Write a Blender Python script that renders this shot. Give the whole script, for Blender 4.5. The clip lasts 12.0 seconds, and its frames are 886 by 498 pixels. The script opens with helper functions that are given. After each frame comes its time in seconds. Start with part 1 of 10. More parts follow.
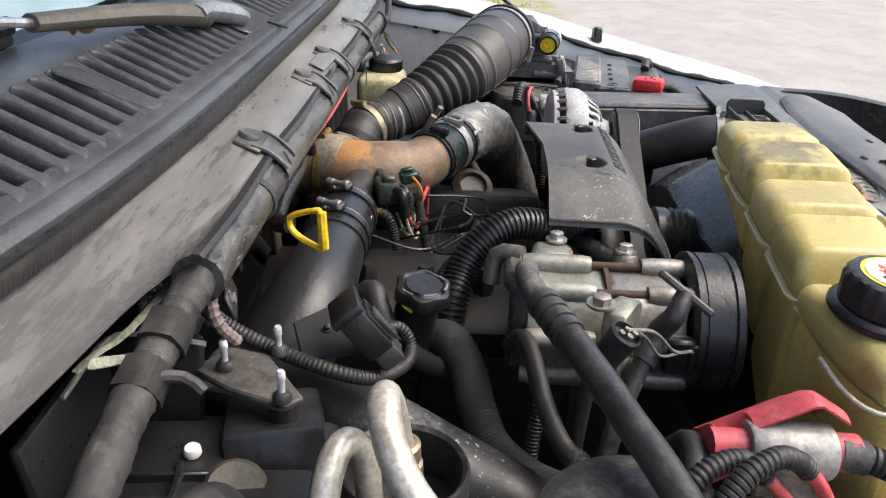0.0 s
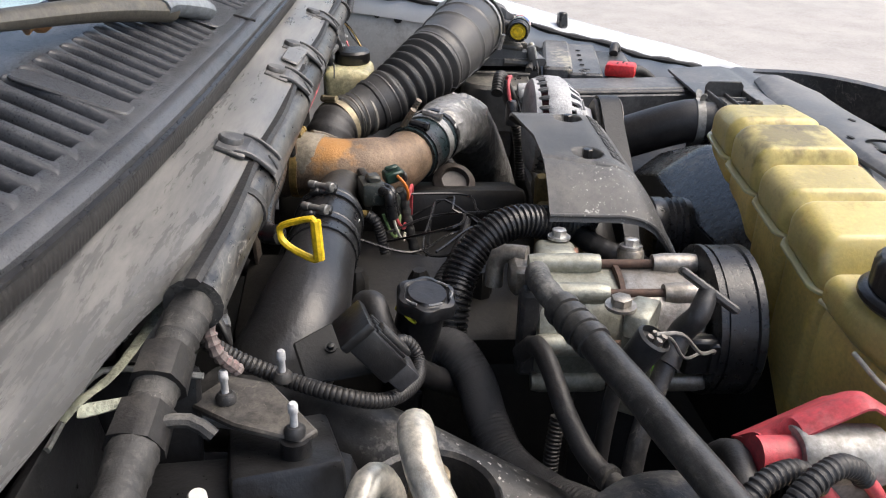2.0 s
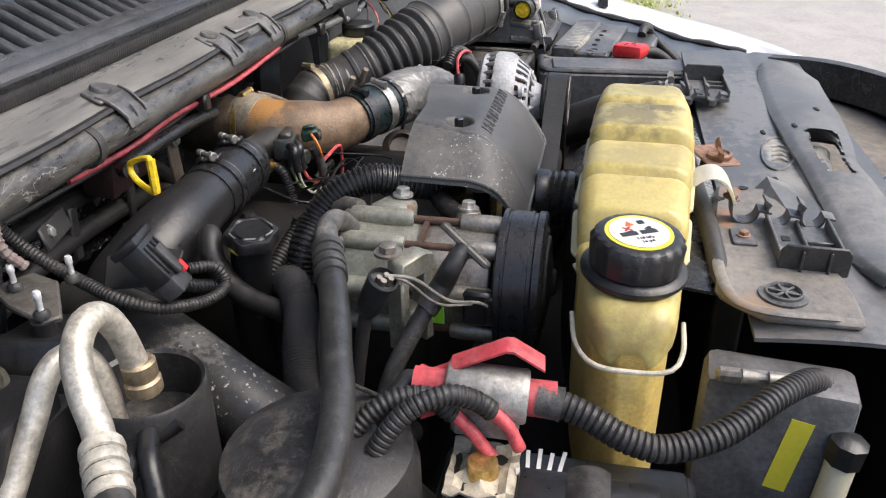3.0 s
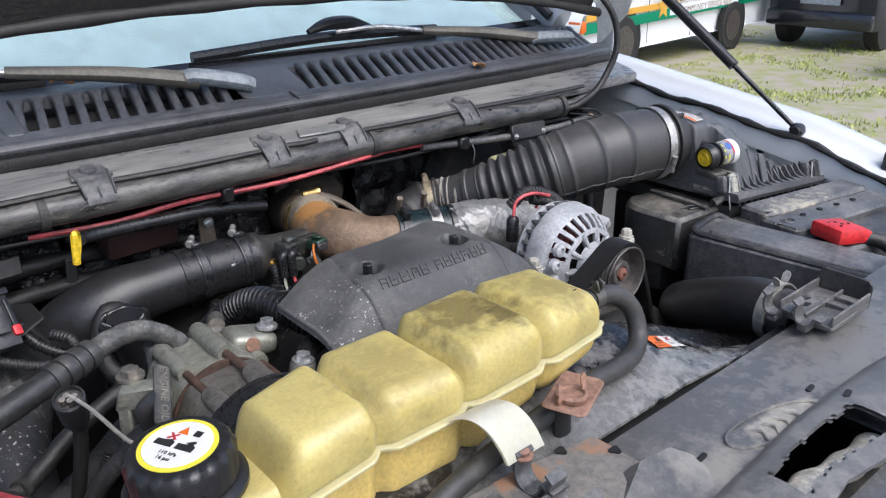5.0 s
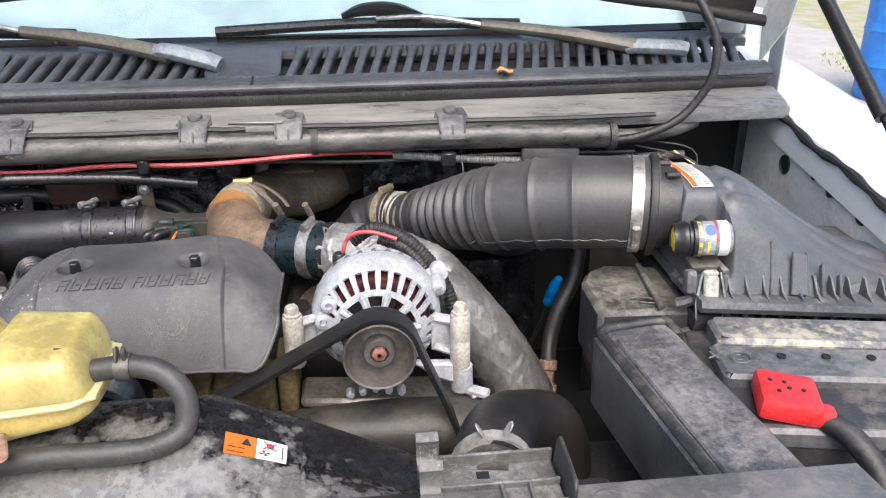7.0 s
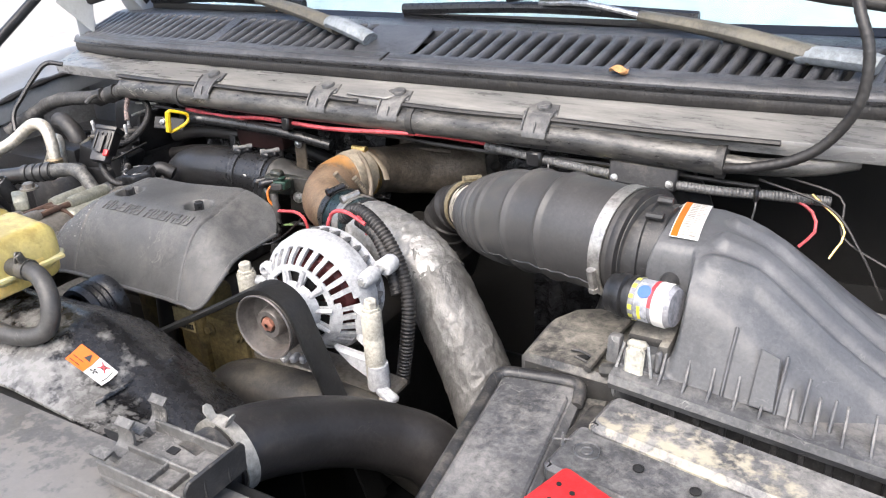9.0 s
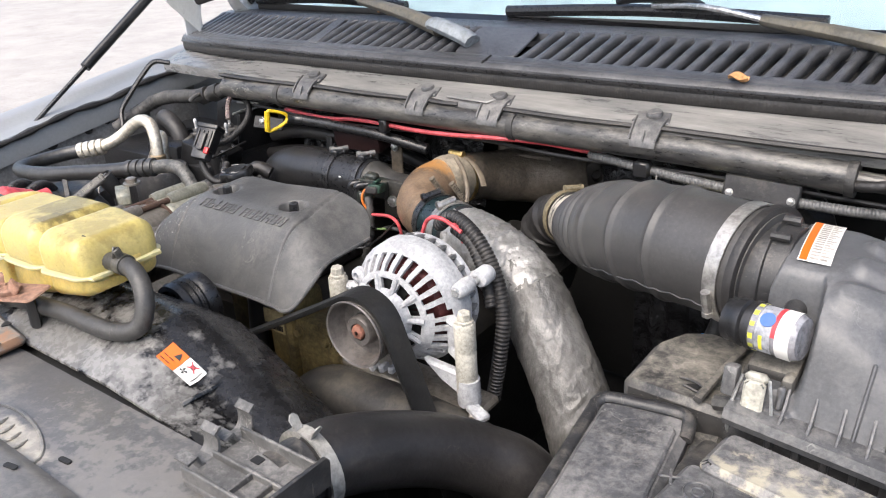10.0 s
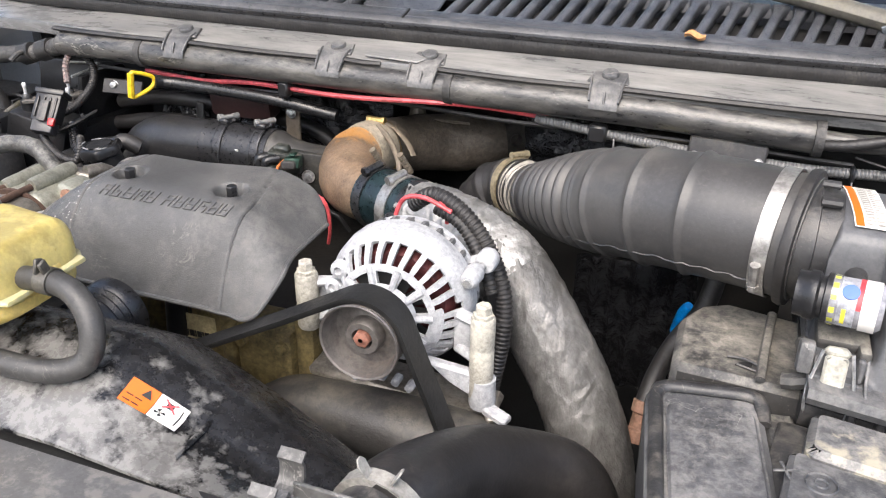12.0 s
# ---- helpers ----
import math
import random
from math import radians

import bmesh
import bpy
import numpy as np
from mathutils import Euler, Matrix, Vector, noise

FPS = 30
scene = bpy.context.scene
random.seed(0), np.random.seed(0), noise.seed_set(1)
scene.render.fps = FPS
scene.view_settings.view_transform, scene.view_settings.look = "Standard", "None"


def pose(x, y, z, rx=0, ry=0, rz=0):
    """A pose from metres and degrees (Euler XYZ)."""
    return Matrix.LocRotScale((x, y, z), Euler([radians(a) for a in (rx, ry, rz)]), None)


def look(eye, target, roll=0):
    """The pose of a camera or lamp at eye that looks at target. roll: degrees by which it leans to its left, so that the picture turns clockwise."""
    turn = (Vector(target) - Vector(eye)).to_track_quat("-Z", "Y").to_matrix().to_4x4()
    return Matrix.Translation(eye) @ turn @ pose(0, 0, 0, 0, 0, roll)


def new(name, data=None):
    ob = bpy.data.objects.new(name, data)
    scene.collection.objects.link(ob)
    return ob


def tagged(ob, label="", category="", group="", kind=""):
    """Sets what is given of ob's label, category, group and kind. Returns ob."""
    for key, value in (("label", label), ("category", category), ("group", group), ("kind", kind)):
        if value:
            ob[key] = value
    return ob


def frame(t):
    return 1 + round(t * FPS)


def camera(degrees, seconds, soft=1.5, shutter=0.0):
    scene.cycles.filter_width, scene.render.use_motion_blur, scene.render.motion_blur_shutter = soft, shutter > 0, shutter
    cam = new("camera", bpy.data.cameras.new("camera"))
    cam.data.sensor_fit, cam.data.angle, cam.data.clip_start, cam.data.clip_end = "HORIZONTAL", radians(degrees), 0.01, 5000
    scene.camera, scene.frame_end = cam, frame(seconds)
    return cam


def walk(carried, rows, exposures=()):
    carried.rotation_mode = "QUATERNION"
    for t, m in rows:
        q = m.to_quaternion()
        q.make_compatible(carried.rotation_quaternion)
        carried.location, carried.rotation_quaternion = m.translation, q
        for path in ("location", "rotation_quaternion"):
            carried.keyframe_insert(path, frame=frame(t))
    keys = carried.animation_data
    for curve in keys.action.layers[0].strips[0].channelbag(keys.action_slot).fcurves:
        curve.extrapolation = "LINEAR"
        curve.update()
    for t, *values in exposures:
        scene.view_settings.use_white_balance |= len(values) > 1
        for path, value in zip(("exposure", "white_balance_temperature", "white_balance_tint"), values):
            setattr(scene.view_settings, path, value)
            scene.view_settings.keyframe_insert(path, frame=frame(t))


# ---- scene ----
cam = camera(58.2, 12.0, 1.15)
PATH = [
    (0, (-0.963, 0.621, 1.461), (0.837, 0.668, 0.588), 1.9),
    (0.5, (-0.931, 0.66, 1.456), (0.859, 0.584, 0.568), 2.4),
    (1, (-0.921, 0.674, 1.453), (0.866, 0.556, 0.561), 3.3),
    (1.5, (-0.921, 0.681, 1.451), (0.871, 0.589, 0.567), 3.0),
    (2, (-0.913, 0.666, 1.45), (0.876, 0.592, 0.557), 1.1),
    (2.5, (-0.96, 0.52, 1.456), (0.849, 0.52, 0.603), -0.2),
    (2.7, (-0.99, 0.43, 1.461), (0.796, 0.572, 0.573), -0.4),
    (4.3, (-0.726, 0.058, 1.473), (0.802, 1.066, 0.667), -0.2),
    (4.5, (-0.681, -0.016, 1.484), (0.741, 1.152, 0.701), -1.1),
    (5, (-0.564, -0.159, 1.505), (0.651, 1.237, 0.748), -0.5),
    (5.5, (-0.374, -0.143, 1.483), (0.63, 1.409, 0.719), 4.6),
    (6, (-0.223, -0.158, 1.501), (0.451, 1.549, 0.706), -0.0),
    (6.5, (0.023, -0.303, 1.529), (0.36, 1.522, 0.783), -1.7),
    (6.7, (0.101, -0.321, 1.526), (0.375, 1.489, 0.721), -0.7),
    (8.3, (0.532, -0.139, 1.508), (-0.043, 1.587, 0.677), -3.2),
    (8.5, (0.609, -0.13, 1.505), (-0.132, 1.511, 0.634), -2.3),
    (9, (0.732, -0.148, 1.51), (-0.205, 1.408, 0.673), -3.0),
    (9.5, (0.753, -0.15, 1.51), (-0.312, 1.348, 0.721), -4.5),
    (10, (0.701, -0.122, 1.498), (-0.421, 1.321, 0.686), -3.4),
    (10.5, (0.573, -0.074, 1.493), (-0.472, 1.4, 0.635), -2.0),
    (11, (0.474, -0.026, 1.463), (-0.463, 1.462, 0.509), -0.5),
    (11.5, (0.441, -0.025, 1.456), (-0.376, 1.53, 0.5), 2.0),
    (12, (0.454, -0.132, 1.478), (-0.15, 1.541, 0.563), 0.9),
]
EXPOSURE = [(0, 1.08, 6750, 10), (2.5, 1.08, 6700, 10), (4.5, 0.6, 6150, 10), (5.0, 0.7, 6000, 10), (5.5, 0.68, 6000, 10), (6.0, 0.82, 6150, 10), (6.5, 1.1, 6300, 10), (8.5, 1.48, 6550, 10),
            (9.0, 1.62, 6550, 10), (9.5, 1.53, 6600, 10), (10.0, 1.34, 6600, 10), (10.5, 1.28, 6600, 10), (11.0, 1.31, 6600, 10), (12, 1.54, 6580, 10)]
walk(cam, [(t, look(eye, target, roll)) for t, eye, target, roll in PATH], EXPOSURE)

# ---- light ----
SUN_FROM = Vector((0.02, -0.58, 0.81)).normalized()
world = bpy.data.worlds.new("sky")
scene.world = world
world.use_nodes = True
wn = world.node_tree.nodes
sky = wn.new("ShaderNodeTexSky")
sky.sky_type = "NISHITA"
sky.sun_disc = False
sky.sun_elevation = math.asin(SUN_FROM.z)
sky.sun_rotation = math.atan2(SUN_FROM.x, SUN_FROM.y)
sky.air_density, sky.dust_density, sky.ozone_density = 1.0, 4.0, 1.0
wn["Background"].inputs["Strength"].default_value = 0.15
world.node_tree.links.new(sky.outputs[0], wn["Background"].inputs["Color"])
sun = new("sun", bpy.data.lights.new("sun", "SUN"))
sun.data.energy, sun.data.angle, sun.data.color = 1.2, radians(50), (1.0, 0.985, 0.97)
sun.rotation_euler = SUN_FROM.to_track_quat("Z", "Y").to_euler()


# ---- materials ----
def surf(name, col, rough=0.5, metal=0.0, dust=None, amount=0.0, scale=25.0, fine=180.0, var=0.38, bump=0.2, depth=0.001,
         sss=0.0, coat=0.0, top=0.6, rvar=0.15, spec=0.5, stretch=None):
    """A surface with variation at two scales, dust or wear of a second colour, and fine relief."""
    m = bpy.data.materials.new(name)
    m.use_nodes = True
    nt, L = m.node_tree, m.node_tree.links
    p = nt.nodes["Principled BSDF"]
    tc = nt.nodes.new("ShaderNodeTexCoord")
    place = tc.outputs["Object"]
    if stretch:
        mp = nt.nodes.new("ShaderNodeMapping")
        mp.inputs["Scale"].default_value = stretch
        L.new(place, mp.inputs["Vector"])
        place = mp.outputs[0]

    def noise_node(sc, detail, rough_=0.6, dist=0.0):
        n = nt.nodes.new("ShaderNodeTexNoise")
        n.inputs["Scale"].default_value, n.inputs["Detail"].default_value = sc, detail
        n.inputs["Roughness"].default_value, n.inputs["Distortion"].default_value = rough_, dist
        L.new(place, n.inputs["Vector"])
        return n.outputs["Fac"]

    def math_node(op, a, b=0.0, clamp=False):
        n = nt.nodes.new("ShaderNodeMath")
        n.operation, n.use_clamp = op, clamp
        for i, v in enumerate((a, b)):
            if isinstance(v, (int, float)):
                n.inputs[i].default_value = v
            else:
                L.new(v, n.inputs[i])
        return n.outputs[0]

    def mix(f, a, b):
        n = nt.nodes.new("ShaderNodeMix")
        n.data_type = "RGBA"
        L.new(f, n.inputs["Factor"])
        for s, v in ((n.inputs[6], a), (n.inputs[7], b)):
            if isinstance(v, tuple):
                s.default_value = (*v, 1)
            else:
                L.new(v, s)
        return n.outputs[2]

    big, small = noise_node(scale, 6, 0.62, 0.4), noise_node(fine, 4, 0.65)
    grain = math_node("ADD", math_node("MULTIPLY", big, 0.6), math_node("MULTIPLY", small, 0.5))
    spread = math_node("ADD", math_node("MULTIPLY", math_node("SUBTRACT", grain, 0.55), 4.2), 0.5, True)
    c = mix(spread, tuple(v * (1 - var) for v in col), tuple(min(v * (1 + var), 1) for v in col))
    r = math_node("ADD", math_node("MULTIPLY", math_node("SUBTRACT", small, 0.5), rvar * 2), rough)
    if dust:
        patch = noise_node(scale * 0.45 + 3, 8, 0.66, 0.2)
        mid = noise_node(scale * 3.1 + 30, 8, 0.78, 0.3)
        geo = nt.nodes.new("ShaderNodeNewGeometry")
        sep = nt.nodes.new("ShaderNodeSeparateXYZ")
        L.new(geo.outputs["Normal"], sep.inputs[0])
        up = math_node("ADD", math_node("MULTIPLY", math_node("MAXIMUM", sep.outputs[2], 0.0), top), 1 - top)
        f = math_node("ADD", math_node("MULTIPLY", patch, 0.52), math_node("MULTIPLY", mid, 0.52))
        f = math_node("MULTIPLY", math_node("SUBTRACT", f, 0.645 - 0.3 * amount), 4.5, True)
        f = math_node("MULTIPLY", math_node("MULTIPLY", f, up), min(0.3 + amount, 1.0), True)
        speck = math_node("MULTIPLY", math_node("SUBTRACT", noise_node(520.0, 2, 0.5), 0.66), 9.0, True)
        f = math_node("MAXIMUM", f, math_node("MULTIPLY", speck, min(1.0, amount * 0.6)))
        line = math_node("SUBTRACT", 1.0, math_node("MULTIPLY", math_node("ABSOLUTE", math_node("SUBTRACT", noise_node(30.0, 4, 0.55, 1.2), 0.5)), 110.0), True)
        where = math_node("MULTIPLY", math_node("SUBTRACT", noise_node(13.0, 3, 0.6, 0.3), 0.53), 9.0, True)
        f = math_node("MAXIMUM", f, math_node("MULTIPLY", math_node("MULTIPLY", line, where), min(0.85, amount * 1.3)))
        c = mix(f, c, dust)
        r = math_node("ADD", r, math_node("MULTIPLY", f, 0.25), True)
    L.new(c, p.inputs["Base Color"])
    L.new(r, p.inputs["Roughness"])
    p.inputs["Metallic"].default_value = metal
    p.inputs["Specular IOR Level"].default_value = spec
    if sss:
        p.inputs["Subsurface Weight"].default_value = sss
        p.inputs["Subsurface Radius"].default_value = (0.03, 0.024, 0.012)
        p.inputs["Subsurface Scale"].default_value = 1.0
    p.inputs["Coat Weight"].default_value = coat
    if bump:
        b = nt.nodes.new("ShaderNodeBump")
        b.inputs["Strength"].default_value, b.inputs["Distance"].default_value = min(1.0, bump * 2.2), depth
        L.new(math_node("ADD", small, math_node("MULTIPLY", big, 0.8)), b.inputs["Height"])
        L.new(b.outputs[0], p.inputs["Normal"])
    return m


def stain(m, centre, size, col, strength=0.8, scale=60.0, sharp=3.0, ragged=1.6, specks=False):
    """Adds a spill, stain or splatter of its own ragged shape at a place on a surface."""
    nt, L = m.node_tree, m.node_tree.links
    p = nt.nodes["Principled BSDF"]
    tc = nt.nodes.new("ShaderNodeTexCoord")
    sub = nt.nodes.new("ShaderNodeVectorMath")
    sub.operation = "SUBTRACT"
    sub.inputs[1].default_value = centre
    L.new(tc.outputs["Object"], sub.inputs[0])
    div = nt.nodes.new("ShaderNodeVectorMath")
    div.operation = "DIVIDE"
    div.inputs[1].default_value = size
    L.new(sub.outputs[0], div.inputs[0])
    far = nt.nodes.new("ShaderNodeVectorMath")
    far.operation = "LENGTH"
    L.new(div.outputs[0], far.inputs[0])
    n = nt.nodes.new("ShaderNodeTexNoise")
    n.inputs["Scale"].default_value, n.inputs["Detail"].default_value, n.inputs["Roughness"].default_value = scale, 2 if specks else 7, 0.6
    L.new(tc.outputs["Object"], n.inputs["Vector"])

    def op(kind, a, b, clamp=False):
        q = nt.nodes.new("ShaderNodeMath")
        q.operation, q.use_clamp = kind, clamp
        for i, v in enumerate((a, b)):
            if isinstance(v, (int, float)):
                q.inputs[i].default_value = v
            else:
                L.new(v, q.inputs[i])
        return q.outputs[0]

    near = op("SUBTRACT", 1.0, far.outputs["Value"])
    if specks:
        f = op("MULTIPLY", op("MULTIPLY", op("SUBTRACT", n.outputs["Fac"], 0.63), 14.0, True), op("MULTIPLY", near, 3.0, True))
    else:
        f = op("MULTIPLY", op("ADD", near, op("MULTIPLY", op("SUBTRACT", n.outputs["Fac"], 0.5), ragged * 2)), sharp, True)
    f = op("MULTIPLY", f, strength)
    mx = nt.nodes.new("ShaderNodeMix")
    mx.data_type = "RGBA"
    L.new(f, mx.inputs["Factor"])
    L.new(p.inputs["Base Color"].links[0].from_socket, mx.inputs[6])
    mx.inputs[7].default_value = (*col, 1)
    L.new(mx.outputs[2], p.inputs["Base Color"])
    return m


DUST = (0.25, 0.225, 0.19)
PALE = (0.42, 0.40, 0.37)
plastic = surf("black_plastic", (0.026, 0.026, 0.027), 0.42, dust=DUST, amount=0.42, scale=18)
plastic_clean = surf("clean_black_plastic", (0.014, 0.014, 0.015), 0.33, dust=DUST, amount=0.12, scale=22)
plastic_dusty = surf("dusty_black_plastic", (0.06, 0.061, 0.064), 0.4, dust=(0.27, 0.26, 0.245), amount=0.6, scale=18, bump=0.15)
rubber = surf("black_rubber", (0.019, 0.018, 0.018), 0.5, dust=(0.13, 0.118, 0.1), amount=0.36, scale=22, bump=0.25)
rubber_gloss = surf("glossy_rubber", (0.014, 0.014, 0.015), 0.3, dust=DUST, amount=0.15, scale=20)
hose_mat = surf("dusty_hose_rubber", (0.045, 0.044, 0.044), 0.42, dust=(0.13, 0.122, 0.11), amount=0.4, scale=9, fine=260, var=0.2, bump=0.08)
cover_mat = surf("grey_cover_plastic", (0.06, 0.06, 0.06), 0.45, dust=(0.19, 0.18, 0.165), amount=0.5, scale=14, fine=900, bump=0.35, depth=0.0006)
stain(cover_mat, (-0.19, 0.45, 1.14), (0.075, 0.07, 0.06), (0.55, 0.53, 0.5), 0.8, 230, specks=True)
cowl_mat = surf("cowl_plastic", (0.052, 0.054, 0.06), 0.3, dust=(0.19, 0.19, 0.195), amount=0.4, scale=10, fine=700, bump=0.3, depth=0.0006)
panel_mat = surf("dusty_dark_panel", (0.1, 0.1, 0.1), 0.26, dust=(0.36, 0.345, 0.32), amount=0.5, scale=9, fine=120, var=0.12, bump=0.03, stretch=(0.14, 1, 1))
tube_mat = surf("harness_tube", (0.03, 0.03, 0.031), 0.3, dust=(0.34, 0.322, 0.285), amount=0.58, scale=10, stretch=(0.35, 1, 1))
tape_mat = surf("cloth_tape", (0.035, 0.034, 0.033), 0.6, dust=(0.24, 0.225, 0.2), amount=0.42, scale=30, bump=0.5)
white_paint = surf("white_paint", (0.6, 0.61, 0.62), 0.22, dust=(0.42, 0.40, 0.36), amount=0.12, scale=6, var=0.03, bump=0.03, coat=0.4)
apron_paint = surf("dirty_white_paint", (0.62, 0.62, 0.6), 0.5, dust=(0.25, 0.23, 0.19), amount=0.4, scale=9, var=0.08, bump=0.05, top=0.0)
# passenger fender: white paint with its shade put in as grey
fender_shade_paint = surf("fender_shade_grey", (0.23, 0.24, 0.25), 0.4, dust=(0.3, 0.3, 0.3), amount=0.25, scale=6, var=0.08, bump=0.03)
# near-black: the shade of the deep bay, gaps and holes is in this colour
bay_dark = surf("bay_shade_black", (0.008, 0.008, 0.008), 0.65, dust=(0.025, 0.022, 0.02), amount=0.4, scale=14, top=0.0)
apron_grey = surf("grey_apron_paint", (0.2, 0.2, 0.2), 0.55, dust=(0.1, 0.09, 0.08), amount=0.5, scale=9, top=0.0)
bottle_mat = surf("yellowed_bottle_plastic", (0.47, 0.395, 0.15), 0.33, dust=(0.32, 0.25, 0.07), amount=0.12, scale=26, fine=260, var=0.14, bump=0.12, sss=0.55, top=0.9)
bottle_low = surf("amber_bottle_plastic", (0.6, 0.45, 0.15), 0.36, dust=(0.2, 0.12, 0.02), amount=0.3, scale=18, fine=260, var=0.2, bump=0.12, sss=0.55, top=0.0)
stain(bottle_mat, (-0.158, 0.295, 1.2), (0.05, 0.05, 0.03), (0.07, 0.05, 0.02), 0.66, 45, 1.6, 1.5)
stain(bottle_mat, (-0.13, 0.262, 1.2), (0.02, 0.03, 0.02), (0.045, 0.03, 0.012), 0.7, 80, 2.0, 1.2)
stain(bottle_mat, (-0.06, 0.27, 1.2), (0.04, 0.05, 0.03), (0.12, 0.09, 0.03), 0.4, 70, 1.6, 1.6)
stain(bottle_mat, (-0.25, 0.28, 1.19), (0.05, 0.06, 0.03), (0.2, 0.15, 0.06), 0.35, 60, 1.6, 1.6)
stain(bottle_mat, (-0.46, 0.285, 1.12), (0.03, 0.06, 0.04), (0.16, 0.12, 0.04), 0.5, 50, 1.5, 1.6)
milky = surf("milky_plastic", (0.56, 0.53, 0.41), 0.36, dust=(0.4, 0.36, 0.26), amount=0.15, scale=14, var=0.08, bump=0.05, sss=0.4)
alu_white = surf("oxidised_aluminium", (0.385, 0.39, 0.4), 0.62, 0.1, dust=(0.2, 0.2, 0.2), amount=0.42, scale=26, fine=240, bump=0.35, var=0.28, top=0.0)
alu_dirty = surf("dirty_cast_aluminium", (0.34, 0.315, 0.28), 0.42, 0.8, dust=(0.045, 0.038, 0.03), amount=0.55, scale=20, fine=300, var=0.2, bump=0.2, top=0.0)
alu_green = surf("stained_cast_aluminium", (0.31, 0.31, 0.26), 0.45, 0.55, dust=(0.075, 0.066, 0.05), amount=0.55, scale=22, fine=300, var=0.2, bump=0.2, top=0.0)
alu_pipe = surf("aluminium_pipe", (0.58, 0.54, 0.46), 0.42, 0.55, dust=(0.28, 0.22, 0.15), amount=0.35, scale=24, bump=0.15, top=0.0)
steel = surf("zinc_steel", (0.55, 0.55, 0.54), 0.35, 0.8, dust=(0.2, 0.17, 0.13), amount=0.3, scale=60)
bright_steel = surf("bright_band", (0.36, 0.35, 0.335), 0.42, 0.75, dust=(0.28, 0.25, 0.2), amount=0.35, scale=60)
brass = surf("brass", (0.6, 0.42, 0.16), 0.35, 0.9, scale=80)
dark_rust = surf("dark_rusty_rod", (0.07, 0.04, 0.028), 0.7, 0.2, dust=(0.12, 0.08, 0.055), amount=0.4, scale=60, bump=0.3)
rust = surf("rusty_steel", (0.26, 0.145, 0.1), 0.75, 0.1, dust=(0.36, 0.27, 0.21), amount=0.45, scale=45, bump=0.5)
brown_cast = surf("heat_stained_casting", (0.17, 0.115, 0.075), 0.5, 0.3, dust=(0.4, 0.3, 0.2), amount=0.5, scale=26, fine=350, bump=0.4, top=0.0)
turbo_cast = surf("turbine_casting", (0.12, 0.1, 0.078), 0.55, 0.35, dust=(0.27, 0.215, 0.145), amount=0.5, scale=14, bump=0.5)
copper = surf("copper_winding", (0.085, 0.022, 0.022), 0.45, 0.3, scale=90)
red_plastic = surf("red_plastic", (0.52, 0.022, 0.025), 0.38, dust=(0.4, 0.2, 0.18), amount=0.2, scale=20)
red_rubber = surf("faded_red_rubber", (0.44, 0.05, 0.062), 0.5, dust=(0.4, 0.2, 0.19), amount=0.4, scale=20)
red_wire = surf("red_wire_insulation", (0.5, 0.075, 0.085), 0.4, scale=60)
yellow_plastic = surf("yellow_plastic", (0.75, 0.5, 0.02), 0.4, dust=(0.25, 0.2, 0.05), amount=0.2, scale=30)
green_plastic = surf("green_connector", (0.011, 0.034, 0.023), 0.45, scale=60)
lime = surf("lime_sticker", (0.3, 0.75, 0.06), 0.5, var=0.05, bump=0)
blue_plastic = surf("blue_plastic", (0.0, 0.22, 0.62), 0.35, scale=60)
orange_ink = surf("orange_print", (0.62, 0.125, 0.012), 0.45, var=0.06, bump=0)
white_ink = surf("white_print", (0.64, 0.63, 0.6), 0.45, dust=(0.4, 0.38, 0.34), amount=0.2, var=0.04, bump=0)
black_ink = surf("black_print", (0.02, 0.02, 0.02), 0.45, var=0.1, bump=0)
red_ink = surf("red_print", (0.42, 0.04, 0.05), 0.45, var=0.06, bump=0)
blue_ink = surf("blue_print", (0.05, 0.12, 0.34), 0.45, var=0.06, bump=0)
yellow_ink = surf("yellow_print", (0.68, 0.6, 0.05), 0.45, var=0.06, bump=0)
teal_print = surf("teal_band", (0.01, 0.02, 0.023), 0.3, scale=40)
strap_mat = surf("pale_webbing", (0.33, 0.345, 0.27), 0.8, dust=(0.2, 0.2, 0.15), amount=0.4, scale=60, bump=0.6, depth=0.002)
wiper_mat = surf("weathered_wiper_paint", (0.085, 0.08, 0.068), 0.5, dust=(0.2, 0.175, 0.12), amount=0.55, scale=15)
wiper_cap_mat = surf("pale_wiper_cap", (0.16, 0.18, 0.2), 0.5, dust=(0.32, 0.35, 0.37), amount=0.5, scale=30)
leaf_mat = surf("dry_leaf", (0.46, 0.24, 0.1), 0.7, scale=120)
battery_lid_mat = surf("battery_lid_plastic", (0.075, 0.075, 0.078), 0.42, dust=(0.34, 0.325, 0.295), amount=0.62, scale=20)
stain(battery_lid_mat, (0.63, 0.372, 1.095), (0.075, 0.024, 0.05), (0.42, 0.38, 0.28), 0.7, 70, 1.5, 2.4)
stain(battery_lid_mat, (0.72, 0.3, 1.08), (0.06, 0.03, 0.04), (0.3, 0.27, 0.22), 0.6, 90, 2.0, 2.2)
rear_fin_mat = surf("dark_alu_fin", (0.12, 0.12, 0.12), 0.6, 0.1, dust=(0.3, 0.3, 0.3), amount=0.3, scale=40)
foil = surf("crinkled_foil", (0.27, 0.265, 0.255), 0.42, 0.45, dust=(0.13, 0.12, 0.1), amount=0.45, scale=30, fine=70, bump=0.3, depth=0.003, top=0.0, rvar=0.1)
